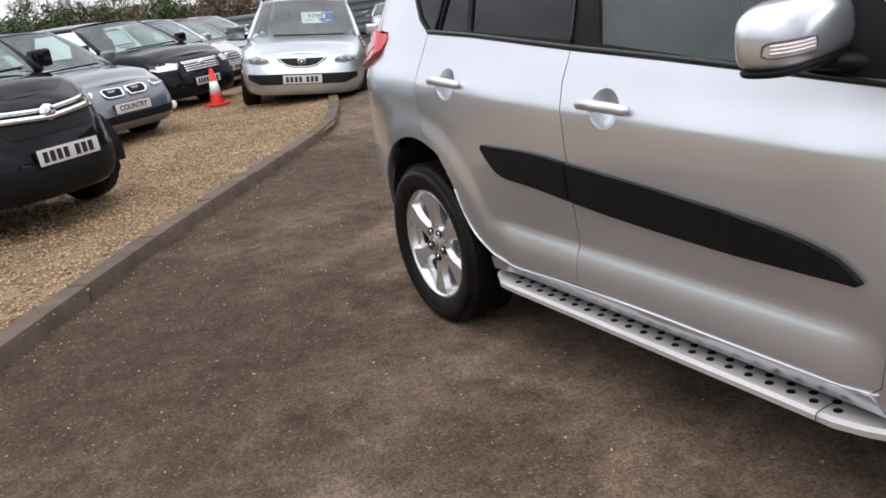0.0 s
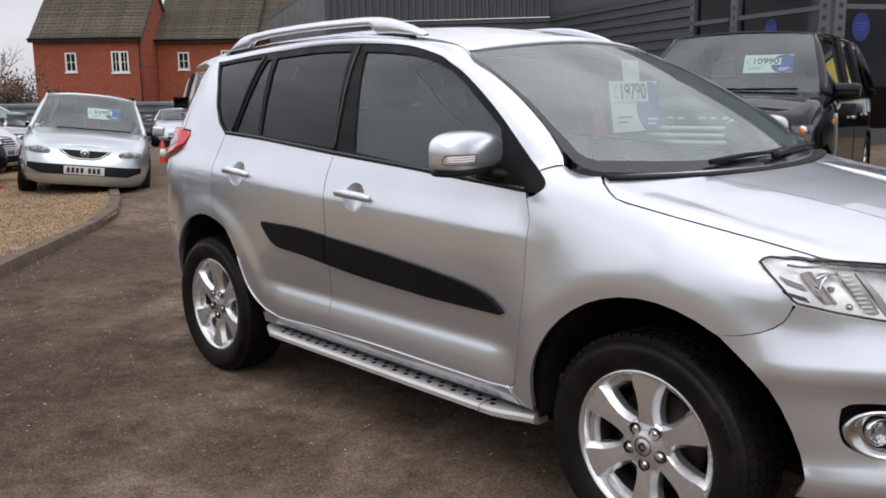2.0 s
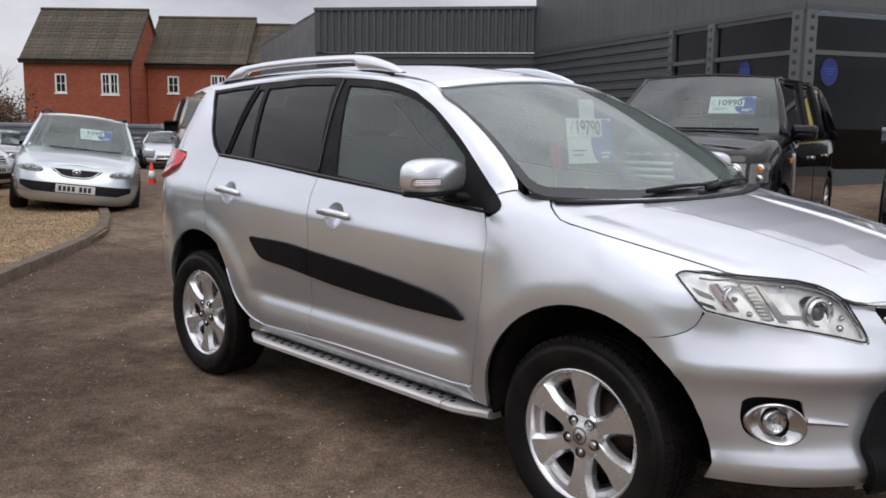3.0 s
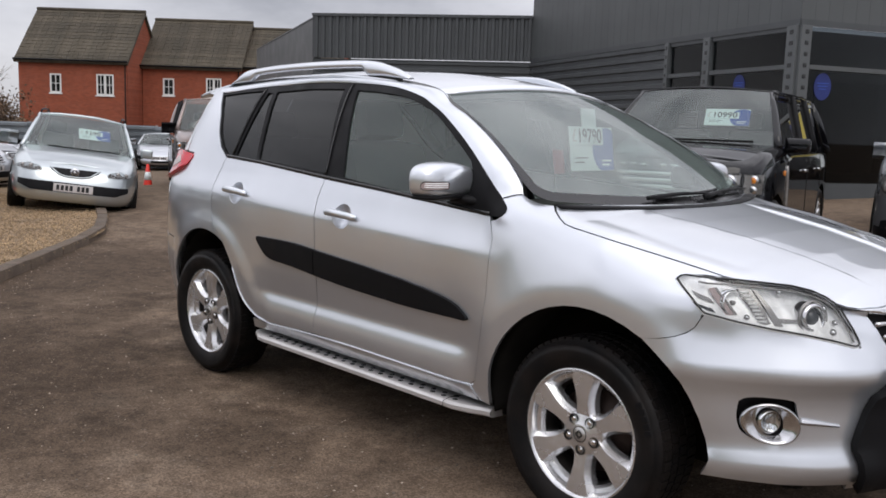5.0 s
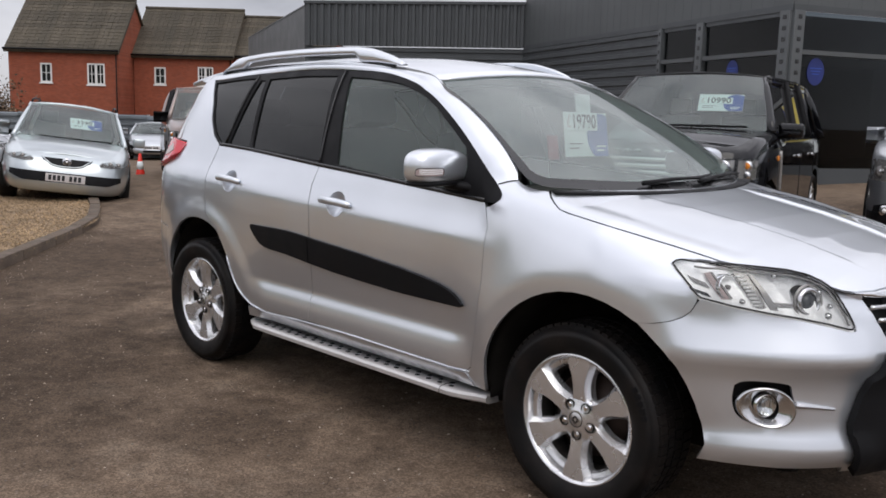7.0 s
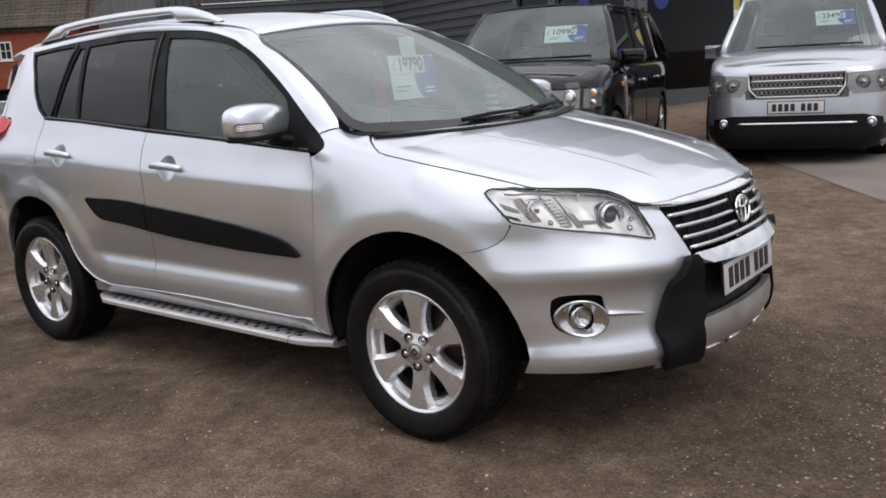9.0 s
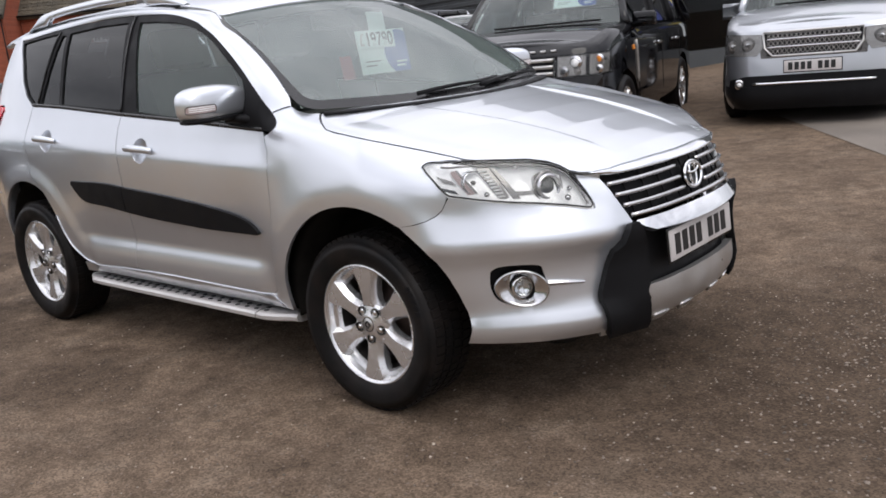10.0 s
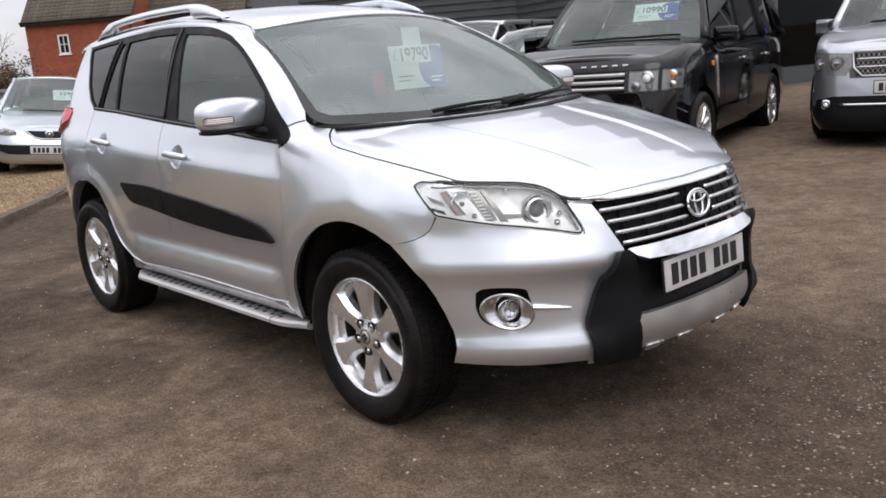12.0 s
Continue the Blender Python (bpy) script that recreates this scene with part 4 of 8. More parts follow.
    tail_bumper = P("rear_bumper", [(-3.0, 0.725), (-2.99, 0.60), (-2.985, 0.45), (-2.95, 0.34), (-3.4, 0.30), (-4.05, 0.30), (-4.05, 0.70), (-3.6, 0.735), (-3.30, 0.735)], step=0.06)
    tail = P("tail_lamp", [(-2.858, 1.222), (-2.852, 1.198), (-2.90, 1.155), (-3.02, 1.112), (-3.18, 1.078), (-3.30, 1.055), (-3.46, 1.05), (-3.50, 1.18), (-3.40, 1.222), (-3.05, 1.228)], M_LAMPRED,
             lambda s, z: pushed(skin, 0.006 + 0.020 * smoothstep(-2.87, -2.98, s))(s, z), 0.03, label="red wrap-round tail lamp", thick=0.03)
    P("reflector_strip", [(-2.97, 1.165), (-3.14, 1.12), (-3.18, 1.155), (-3.02, 1.20)], M_PLATEWHITE, pushed(skin, 0.029), 0.03, tail, thick=0.004)
    hatch = P("tailgate", [(-3.44, 1.0), (-3.33, 0.745), (-3.6, 0.74), (-4.05, 0.70), (-4.05, 1.60), (-3.2, 1.58), (-3.03, 1.45), (-3.02, 1.236), (-3.40, 1.228), (-3.50, 1.185), (-3.46, 1.06)], step=0.08)
    both += [front_door, rear_door, fender, sill, quarter, tail_bumper, tail, hatch]

    # side glass in a black surround
    trim_top = [(-0.405, 1.095), (-0.393, 1.121), (-0.524, 1.229), (-0.687, 1.351), (-0.868, 1.461), (-1.069, 1.545), (-1.271, 1.587), (-1.53, 1.607), (-1.90, 1.616), (-2.344, 1.600), (-2.60, 1.584), (-2.757, 1.568)]
    tt = [tuple(p) for p in spline(trim_top[1:], 5)]
    g_front = [(-0.64, 1.285), (-0.734, 1.349), (-0.872, 1.438), (-0.96, 1.482), (-1.051, 1.513), (-1.14, 1.537), (-1.241, 1.553), (-1.39, 1.568), (-1.530, 1.575), (-1.408, 1.176), (-1.0, 1.140), (-0.62, 1.118), (-0.60, 1.20)]
    g_rear = [(-1.636, 1.582), (-1.90, 1.586), (-2.203, 1.573), (-2.165, 1.39), (-2.135, 1.222), (-1.90, 1.208), (-1.548, 1.187)]
    g_small = [(-2.234, 1.566), (-2.286, 1.568), (-2.326, 1.40), (-2.368, 1.231), (-2.162, 1.224), (-2.195, 1.39)]
    g_quarter = [(-2.342, 1.580), (-2.50, 1.574), (-2.62, 1.566), (-2.743, 1.556), (-2.660, 1.443), (-2.605, 1.351), (-2.535, 1.280), (-2.456, 1.234), (-2.412, 1.229), (-2.376, 1.41)]
    surround = P("window_surround", [(-0.465, 1.087), (-0.405, 1.092), *tt, (-2.668, 1.452), (-2.611, 1.354), (-2.540, 1.277), (-2.465, 1.224), (-2.121, 1.206), (-1.532, 1.162), (-1.108, 1.136), (-0.80, 1.114)], M_PLASTIC,
                 pushed(skin, -0.003), 0.04, holes=(g_front, g_rear, g_small, g_quarter), gap=0.001)
    deep = pushed(skin, -0.010)
    gl = [P("front_window", g_front, M_GLASS, deep, 0.05, front_door, -0.012, 0.004, label="clear side glass"), P("rear_window", g_rear, M_TINT, deep, 0.05, rear_door, -0.012, 0.004, label="dark tinted side glass"),
          P("rear_quarterlight", g_small, M_TINT, deep, 0.05, rear_door, -0.012, 0.004, label="dark tinted side glass"), P("quarter_window", g_quarter, M_TINT, deep, 0.05, car, -0.012, 0.004, label="dark tinted quarter glass")]
    for g in gl:
        g.visible_shadow = False
    both += [surround]
    v, f = tube([pushed(skin, -0.016)(x, z) for x, z in resample([(-2.764, 1.570), (-2.671, 1.451), (-2.6135, 1.352), (-2.5415, 1.274), (-2.459, 1.221)], 24)], 0.012, 6)
    both.append(piece("quarter_seal", v, f, M_PLASTIC, car))
    for a, b in (((-1.535, 1.163), (-1.588, 1.606)), ((-2.392, 1.232), (-2.316, 1.588))):
        pts = [pushed(skin, 0.001)(a[0] + (b[0] - a[0]) * t, a[1] + (b[1] - a[1]) * t) for t in np.linspace(0, 1, 10)]
        v, f = tube(pts, 0.005, 6)
        both.append(piece("door_seal", v, f, M_GLOSSBLACK, car))
    pts = [pushed(skin, 0.004)(x, z) for x, z in resample([(-0.47, 1.092), (-0.80, 1.117), (-1.108, 1.139), (-1.532, 1.166), (-2.121, 1.209), (-2.45, 1.226)], 40)]
    v, f = tube(pts, 0.006, 6, flat=1.5)
    both.append(piece("waist_seal", v, f, M_GLOSSBLACK, car))

    # roof with pillars
    rx, rz = [-3.22, -3.10, -2.80, -2.30, -1.80, -1.40, -1.15, -1.00, -0.90], [1.585, 1.612, 1.648, 1.678, 1.686, 1.670, 1.640, 1.613, 1.592]

    def roof(x, u):
        zc, e = np.interp(x, rx, rz), np.interp(x, [-3.2, -2.75, -1.5, -1.0], [0.56, 0.60, 0.615, 0.60])
        return np.array([x, u * e, zc - 0.046 * abs(u) ** 2.2])

    rows = []
    for i in range(26):
        t = i / 25
        row = []
        for u in np.linspace(-1, 1, 21):
            x_end = -1.02 + 0.115 * (1 - u * u)
            # the front edge comes down onto the top of the windscreen
            row.append(roof(-3.2 + t * (3.2 + x_end), u) + (screen(u, 1.0) + np.array([0.010, 0, -0.013]) - roof(x_end, u)) * smoothstep(0.62, 1.0, t))
        rows.append(row)
    v, f = loft(rows)
    solid(piece("roof", v, f, M_SILVER, car), 0.02)
    pairs = [(None, wing(-0.384, 0.0745)), ((-0.524, 1.229), screen(-1.03, 0.20)), ((-0.687, 1.351), screen(-1.03, 0.45)), ((-0.868, 1.461), screen(-1.03, 0.70)), ((-0.98, 1.512), screen(-1.03, 0.86)),
             ((-1.069, 1.545), roof(-1.03, -1)), ((-1.271, 1.587), roof(-1.22, -1)), ((-1.53, 1.607), roof(-1.5, -1)), ((-1.90, 1.616), roof(-1.9, -1)), ((-2.344, 1.600), roof(-2.35, -1)), ((-2.765, 1.573), roof(-2.76, -1)),
             ((-2.85, 1.592), roof(-2.92, -1)), ((-2.96, 1.56), roof(-3.1, -1))]
    a = spline([skin(*p) if p else wing(-0.4425, 0.029) for p, _ in pairs], 6)
    b = spline([q for _, q in pairs], 6)
    rows = []
    for t in np.linspace(0, 1, 9):
        bow = 0.014 * 4 * t * (1 - t)
        rows.append([p + (q - p) * t + np.array([0.25, -0.72, 0.65]) * bow * min(1.0, i / 7) for i, (p, q) in enumerate(zip(a, b))])
    v, f = loft(rows, flip=True)
    both.append(piece("roof_pillar", v, f, M_SILVER, car))
    v, f = tube([(p + q) / 2 + np.array([-0.012, 0.045, -0.022]) for p, q in list(zip(a, b))[2:40]], 0.045, 8)
    both.append(piece("pillar_lining", v, f, M_DASH, car))
    # joint between wing and pillar
    pts = [wing(-0.4425 + 0.0585 * q, 0.029 + 0.0455 * q) + np.array([0.0, -0.0012, 0.0016]) for q in np.linspace(0.05, 0.97, 10)]
    v, f = tube(pts, 0.0016, 5)
    both.append(piece("pillar_joint", v, f, M_DARKMETAL, car))

    # roof rails: a flat bar that runs down into a long solid foot at each end
    rail_top = spline([(-2.775, 1.595), (-2.738, 1.624), (-2.68, 1.662), (-2.589, 1.693), (-2.44, 1.706), (-2.286, 1.715), (-1.995, 1.722), (-1.706, 1.721), (-1.56, 1.717), (-1.46, 1.706), (-1.385, 1.689), (-1.31, 1.668), (-1.245, 1.643), (-1.225, 1.630)], 6)
    rows = []
    for x, zt in rail_top:
        base = float(np.interp(x, rx, rz)) - 0.030
        mid = smoothstep(-2.545, -2.50, x) * (1 - smoothstep(-1.555, -1.53, x))
        zb = min(base + (zt - 0.036 - base) * mid, zt - 0.004)
        e = min(0.009, (zt - zb) * 0.3)
        rows.append([(x, yy, zz) for yy, zz in ((-0.590, zt - e), (-0.597, zt), (-0.610, zt - 0.001), (-0.620, zt - e * 1.3), (-0.625, (zt + zb) / 2), (-0.623, zb + e * 0.5), (-0.612, zb), (-0.594, zb), (-0.590, zt - e))])
    v, f = loft(rows, flip=True)
    f += [tuple(range(8)), tuple((len(rows) - 1) * 9 + i for i in range(8))]
    rail = piece("roof_rail", v, f, M_SILVER, car, "silver roof rail")
    v, f = tube([(x, -0.600, np.interp(x, rx, rz) - 0.036) for x in np.linspace(-2.74, -1.30, 24)], 0.012, 6, flat=0.6)
    both.append(piece("roof_channel", v, f, M_GLOSSBLACK, car))
    both.append(rail)

    # windscreen, wipers, bonnet
    rows = [[screen(u, v) for u in np.linspace(-1.035, 1.035, 29)] for v in np.linspace(0.010, 0.995, 14)]
    v, f = loft(rows)
    ws = piece("windscreen", v, f, M_SCREEN, car, "clear windscreen with a black edge band")
    ws.visible_shadow = False
    band = lambda u, w: screen(u, w) + np.array([0.003, 0, 0.004])
    low_edge = [(1.055, 0.12), (1.052, 0.09), (1.043, 0.042), (1.022, 0.012), (0.987, -0.008), (0.95, -0.016), (0.6, -0.03), (0.0, -0.035)]
    frit = [(-u, w) for u, w in low_edge] + low_edge[::-1][1:] + [(1.038, 0.5), (1.024, 0.97), (1.00, 0.995), (-1.00, 0.995), (-1.024, 0.97), (-1.038, 0.5)]
    hole = [(-0.998, 0.10), (-0.978, 0.070), (-0.94, 0.048), (-0.5, 0.030), (0, 0.020), (0.5, 0.030), (0.94, 0.048), (0.978, 0.070), (0.998, 0.10), (1.015, 0.28), (1.020, 0.94), (0.985, 0.985), (0, 0.985), (-0.985, 0.985), (-1.020, 0.94), (-1.015, 0.28)]
    panel("screen_edge_band", frit, band, 0.07, M_GLOSSBLACK, ws, 0.0, (hole,), (1, 0, 1))
    for u0, u1, nm in ((-0.42, 0.34, "wiper"), (0.08, 0.88, "wiper")):
        pts = [screen(u0 + (u1 - u0) * t, -0.004 + 0.030 * math.sin(t * 3.0) * (1 - 0.3 * t)) + np.array([0.02, 0, 0.018]) for t in np.linspace(0, 1, 14)]
        v, f = tube(pts, [0.010 - 0.005 * i / 13 for i in range(14)], 6)
        wp = piece(nm, v, f, M_PLASTIC, car, "black wiper arm and blade")
        pts = [screen(u0 + 0.1 + (u1 - u0 - 0.1) * t, 0.020 + 0.022 * t) + np.array([0.012, 0, 0.012]) for t in np.linspace(0, 1, 12)]
        v, f = tube(pts, 0.006, 5)
        piece("wiper_blade", v, f, M_GLOSSBLACK, wp)
    pts = [screen(u, -0.02) + np.array([0.03, 0, -0.012]) for u in np.linspace(-0.97, 0.97, 30)]
    v, f = tube(pts, 0.03, 8, flat=0.35)
    piece("scuttle_panel", v, f, M_PLASTIC, car, "black plastic scuttle under the windscreen")

    edge = [(-0.257, 0.740), (-0.222, 0.776), (-0.178, 0.811), (-0.143, 0.832)] + [(x, float(shoulder(x)[1]) - 0.003) for x in (-0.10, -0.03, 0.056, 0.12, 0.184, 0.24, 0.297, 0.35, 0.40, 0.435, 0.467, 0.526, 0.586, 0.630, 0.664, 0.692)]
    edge += [(0.722, 0.510), (0.752, 0.475), (0.780, 0.41), (0.805, 0.26), (0.817, 0.10), (0.820, 0.0)]
    back = [(-0.140, 0.0), (-0.160, 0.3), (-0.195, 0.5), (-0.238, 0.65), (-0.262, 0.72)]
    outline = [(x, -y) for x, y in edge] + [(x, y) for x, y in edge[::-1][1:]] + [(x, y) for x, y in back[::-1]] + [(x, -y) for x, y in back[1:]]
    P("bonnet", outline, M_SILVER, bonnet, 0.0085, thick=0.010, out=(0, 0, 1), gap=0.0012)
    for sg in (-1, 1):
        line = [bonnet(x, sg * y) - np.array([0, 0, 0.010]) for x, y in resample(edge[:18], 40)]
        v, f = tube(line, 0.004, 6)
        piece("bonnet_side_seal", v, f, M_GLOSSBLACK, car)

    for sg in (-1, 1):
        line = [bonnet(x, sg * y) + np.array([0.004, 0, -0.007]) for x, y in resample(edge[-7:-3], 12)]
        v, f = tube(line, 0.003, 6)
        piece("bonnet_seal", v, f, M_GLOSSBLACK, car)

    # front bumper with its black guard, fog lamps and skid plate
    k2 = [p for p in arch_f if p[0] > 0.30 and p[1] < 0.765]
    guard = [(1.060, 0.708), (1.026, 0.703), (0.967, 0.628), (0.908, 0.486), (0.903, 0.455), (0.920, 0.385), (0.940, 0.334), (1.105, 0.334), (1.090, 0.42), (1.088, 0.459), (1.108, 0.495), (1.106, 0.588), (1.096, 0.649), (1.078, 0.681)]
    recess0 = [(0.549, 0.600), (0.545, 0.545), (0.560, 0.502), (0.600, 0.480), (0.650, 0.473), (0.700, 0.480), (0.728, 0.505), (0.735, 0.545), (0.728, 0.582), (0.712, 0.608), (0.640, 0.616), (0.575, 0.614)]
    recess = [tuple(p) for p in spline([*recess0, recess0[0]], 3)[:-1]]
    bumper = P("front_bumper", [seam[0], *k2, (0.443, 0.345), (0.503, 0.345), (0.70, 0.336), (0.853, 0.334), (0.930, 0.330), (0.940, 0.31), (1.02, 0.31), (1.03, 0.69), (1.060, 0.708), (1.022, 0.800), (0.998, 0.872), (0.960, 0.890), (0.925, 0.898), (0.924, 0.87),
                                (0.933, 0.83), (0.943, 0.788), (0.938, 0.774), (0.917, 0.771), (0.84, 0.790), (0.75, 0.808), (0.65, 0.822), (0.55, 0.839), (0.447, 0.859), *[(a + 0.002, b - 0.002) for a, b in seam[::-1][1:-1]]], step=0.028, gap=0.0004, holes=(recess,), out=(1, -1, 0))
    P("fog_lamp_recess", recess, M_PLASTIC, pushed(skin, -0.035), 0.03, bumper, -0.01, 0.0, out=(1, -1, 0))
    both += [bumper]
    black = P("bumper_guard", guard, M_PLASTIC, pushed(skin, 0.036), 0.03, thick=0.03, out=(1, -1, 0), label="black textured plastic bumper guard")
    both += [black]
    for sgn in (-1, 1):
        fl = thing("fog_lamp")
        fl.parent = car
        fl["label"] = "round fog lamp in a chrome eye-shaped bezel"
        rows = []
        for rx3, rz3, dep in ((0.100, 0.066, -0.022), (0.099, 0.066, -0.004), (0.094, 0.063, 0.005), (0.088, 0.060, 0.005), (0.076, 0.055, -0.002), (0.058, 0.049, -0.012), (0.045, 0.044, -0.022)):
            rows.append([pushed(skin, dep)(0.648 + rx3 * math.cos(a) * (1.0 if math.cos(a) < 0 else 0.92) + 0.005, 0.531 + rz3 * math.sin(a) - 0.006 * math.cos(a)) for a in np.linspace(0, 2 * math.pi, 41)])
        v, f = loft(rows, flip=False)
        piece("bezel", v, f, M_SATIN, fl)
        rows = [[pushed(skin, dep)(0.653 + r3 * math.cos(a), 0.531 + r3 * math.sin(a)) for a in np.linspace(0, 2 * math.pi, 33)] for r3, dep in ((0.0455, -0.0215), (0.042, -0.040), (0.030, -0.048))]
        v, f = loft(rows, flip=False)
        piece("lens_well", v, f, M_GLOSSBLACK, fl)
        c = np.array(pushed(skin, -0.020)(0.653, 0.531))
        turn = Vector((0, -1, 0)).rotation_difference(Vector((0.85, -0.52, 0)).normalized()).to_matrix().to_4x4()
        v, f = lathe([(0.0, -0.010), (0.018, -0.008), (0.031, -0.003), (0.036, 0.003)], 28)
        ln = piece("lens", v, f, M_LENS, fl)
        ln.visible_shadow = False
        v, f = lathe([(0.0, 0.012), (0.012, 0.010), (0.024, 0.006), (0.034, 0.0), (0.037, 0.0), (0.038, 0.02)], 28)
        rf = piece("reflector", v, f, M_CHROME, fl)
        for dx in (-0.016, -0.005, 0.006, 0.017):
            v, f = tube([(dx, 0.003, -0.026), (dx, 0.001, 0.0), (dx, 0.003, 0.026)], 0.0009, 5)
            piece("lens_flute", v, f, M_LAMPGREY, fl).matrix_basis = Matrix.Translation(c) @ turn
        ln.matrix_basis = rf.matrix_basis = Matrix.Translation(c) @ turn
        pts = [pushed(skin, 0.004)(s, z) for s, z in resample([(0.737, 0.545), (0.80, 0.539), (0.866, 0.530)], 10)]
        v, f = tube(pts, [0.0125 - 0.007 * i / 9 for i in range(10)], 6, flat=0.9)
        piece("trim_bar", v, f, M_SATIN, fl, smooth=False)
        if sgn > 0:
            fl.matrix_basis = Matrix.Diagonal((1, -1, 1, 1))
    sm = S_END * 2
    full = lambda s, z: skin(s, z) if s <= S_END else skin(sm - s, z) * np.array([1, -1, 1])
    wide = lambda pts: pts + [(sm - s, z) for s, z in pts[::-1]]
    P("lower_intake", wide([(1.090, 0.665), (1.104, 0.575), (1.106, 0.485), (1.085, 0.44)]), M_PLASTIC, lambda s, z: full(s, z) - np.array([0.02, 0, 0]), 0.05, gap=0, thick=0, out=(1, 0, 0))
    skid = [(1.090, 0.455), (1.100, 0.476), (1.28, 0.480), (S_END, 0.482)]
    skid_low = [(S_END, 0.348), (1.32, 0.348), (1.22, 0.348), (1.105, 0.342)]
    sk = P("skid_plate", skid + [(sm - s, z) for s, z in skid[::-1][1:]] + [(sm - s, z) for s, z in skid_low[::-1]] + skid_low[1:], M_DULLMETAL,
           lambda s, z: full(s, z) + np.array([0.024 - 0.25 * max(0, 0.40 - z), 0, 0]), 0.035, gap=0, thick=0.03, out=(1, 0, 0), label="silver skid plate")
    for s0 in (1.13, 1.29, 1.535, 1.70):
        P("skid_tab", [(s0, 0.356), (s0 + 0.085, 0.356), (s0 + 0.070, 0.330), (s0 + 0.015, 0.330)], M_DULLMETAL, lambda s, z: full(s, z) + np.array([0.024 - 0.25 * max(0, 0.40 - z), 0, 0]) + np.array([0.003, 0, -0.004]), 0.03, sk, 0, 0.012, (1, 0, 0))
    # chrome blade under the grille
    blade = [(1.060, 0.711), (1.080, 0.690), (1.120, 0.673), (1.29, 0.668), (S_END, 0.666)]
    bl_up = [(S_END, 0.718), (1.29, 0.717), (1.07, 0.713)]
    P("grille_chrome_blade", blade + [(sm - s, z) for s, z in blade[::-1][1:]] + [(sm - s, z) for s, z in bl_up[::-1]] + bl_up[1:], M_CHROME, lambda s, z: full(s, z) + np.array([0.012 + 0.50 * (0.718 - z), 0, 0]), 0.035, gap=0, thick=0.02, out=(1, 0, 0))
    # grille
    gr = thing("grille")
    gr.parent = car
    gr["label"] = "black grille with chrome bars and a round emblem"
    mesh_poly = wide([(0.998, 0.872), (1.022, 0.802), (1.062, 0.716)])
    P("grille_mesh", mesh_poly, M_PLASTIC, lambda s, z: full(s, z) - np.array([0.03, 0, 0]), 0.05, gr, 0, 0.0, (1, 0, 0))
    for k3, z0 in enumerate((0.840, 0.802, 0.764, 0.727)):
        s0 = np.interp(z0, [0.716, 0.802, 0.872], [1.064, 1.024, 1.002])
        ends = [(s0, S_END - 0.085), (S_END + 0.085, sm - s0)] if k3 < 3 else [(s0, sm - s0)]
        for a0, b0 in ends:
            pts = [full(s, z0 + (0.008 * math.cos((s - S_END) * 3))) + np.array([0.002, 0, 0]) for s in np.linspace(a0, b0, 22)]
            v, f = tube(pts, 0.0105 if k3 < 3 else 0.012, 8, flat=0.8)
            piece("grille_bar", v, f, M_SATIN, gr)
    for s0 in np.linspace(1.10, sm - 1.10, 9):
        v, f = tube([full(s0, z) - np.array([0.02, 0, 0]) for z in (0.72, 0.79, 0.86)], 0.004, 5)
        piece("grille_rib", v, f, M_PLASTIC, gr)
    rows = []
    for y in np.linspace(-0.485, 0.485, 61):
        e = bonnet(float(np.interp(abs(y), [0.0, 0.10, 0.26, 0.41, 0.475, 0.51], [0.820, 0.817, 0.805, 0.780, 0.752, 0.722])), y)
        g0 = full(s_at_y(y), 0.868) * np.array([1, -1 if y > 0 else 1, 1])
        k6 = 1 - 0.55 * smoothstep(0.455, 0.485, abs(y))
        low_x, low_z = g0[0] + 0.010, e[2] + (0.870 - e[2]) * k6
        rows.append([(e[0] - 0.004, y, e[2] - 0.012), (e[0] + 0.003, y, e[2] - 0.003), (e[0] + 0.009, y, e[2] - 0.004), (e[0] + 0.6 * (low_x - e[0]) + 0.006, y, e[2] - 0.016 * k6), (low_x + 0.003, y, low_z + 0.007), (low_x, y, low_z), (low_x - 0.03, y, low_z)])
    v, f = loft(rows, flip=True)
    piece("grille_top_chrome", v, f, M_CHROME, gr)
    em = thing("emblem", pose(0.890, 0, 0.806, 0, -12, 0))
    em.parent = gr
    for rx2, rz2, dz, r in ((0.068, 0.047, 0, 0.0068), (0.024, 0.044, 0, 0.0052), (0.050, 0.0165, 0.022, 0.0052)):
        pts = [(0.0, rx2 * math.cos(t), dz + rz2 * math.sin(t)) for t in np.linspace(0, 2 * math.pi, 33)]
        v, f = tube(pts, r, 6, False)
        piece("emblem_oval", v, f, M_CHROME, gr).matrix_basis = em.matrix_basis
    bpy.data.objects.remove(em)
    v, f = lathe([(0.0, 0.0), (0.072, 0.0), (0.078, -0.012)], 32)
    o = piece("emblem_base", v, f, M_GLOSSBLACK, gr)
    o.matrix_basis = pose(0.880, 0, 0.806, 0, -12, 0) @ pose(0, 0, 0, 0, 0, -90) @ Matrix.Diagonal((1, -1, 0.72, 1))
    number_plate(car, pose(0.922, 0, 0.592, 0, -4, 0))

    # headlamps
    for sgn in (-1, 1):
        hl = thing("headlamp")
        hl.parent = car
        hl["label"] = "clear headlamp with chrome reflectors and a projector lens"
        ln = panel("lens", lamp, pushed(skin, 0.004), 0.03, M_LENS, hl, 0.006, (), (1, -1, 0))
        ln.visible_shadow = False
        lamp_low = lambda s: float(np.interp(s, [0.355, 0.40, 0.445, 0.55, 0.65, 0.75, 0.84, 0.934], [0.935, 0.905, 0.866, 0.846, 0.829, 0.815, 0.797, 0.779]))
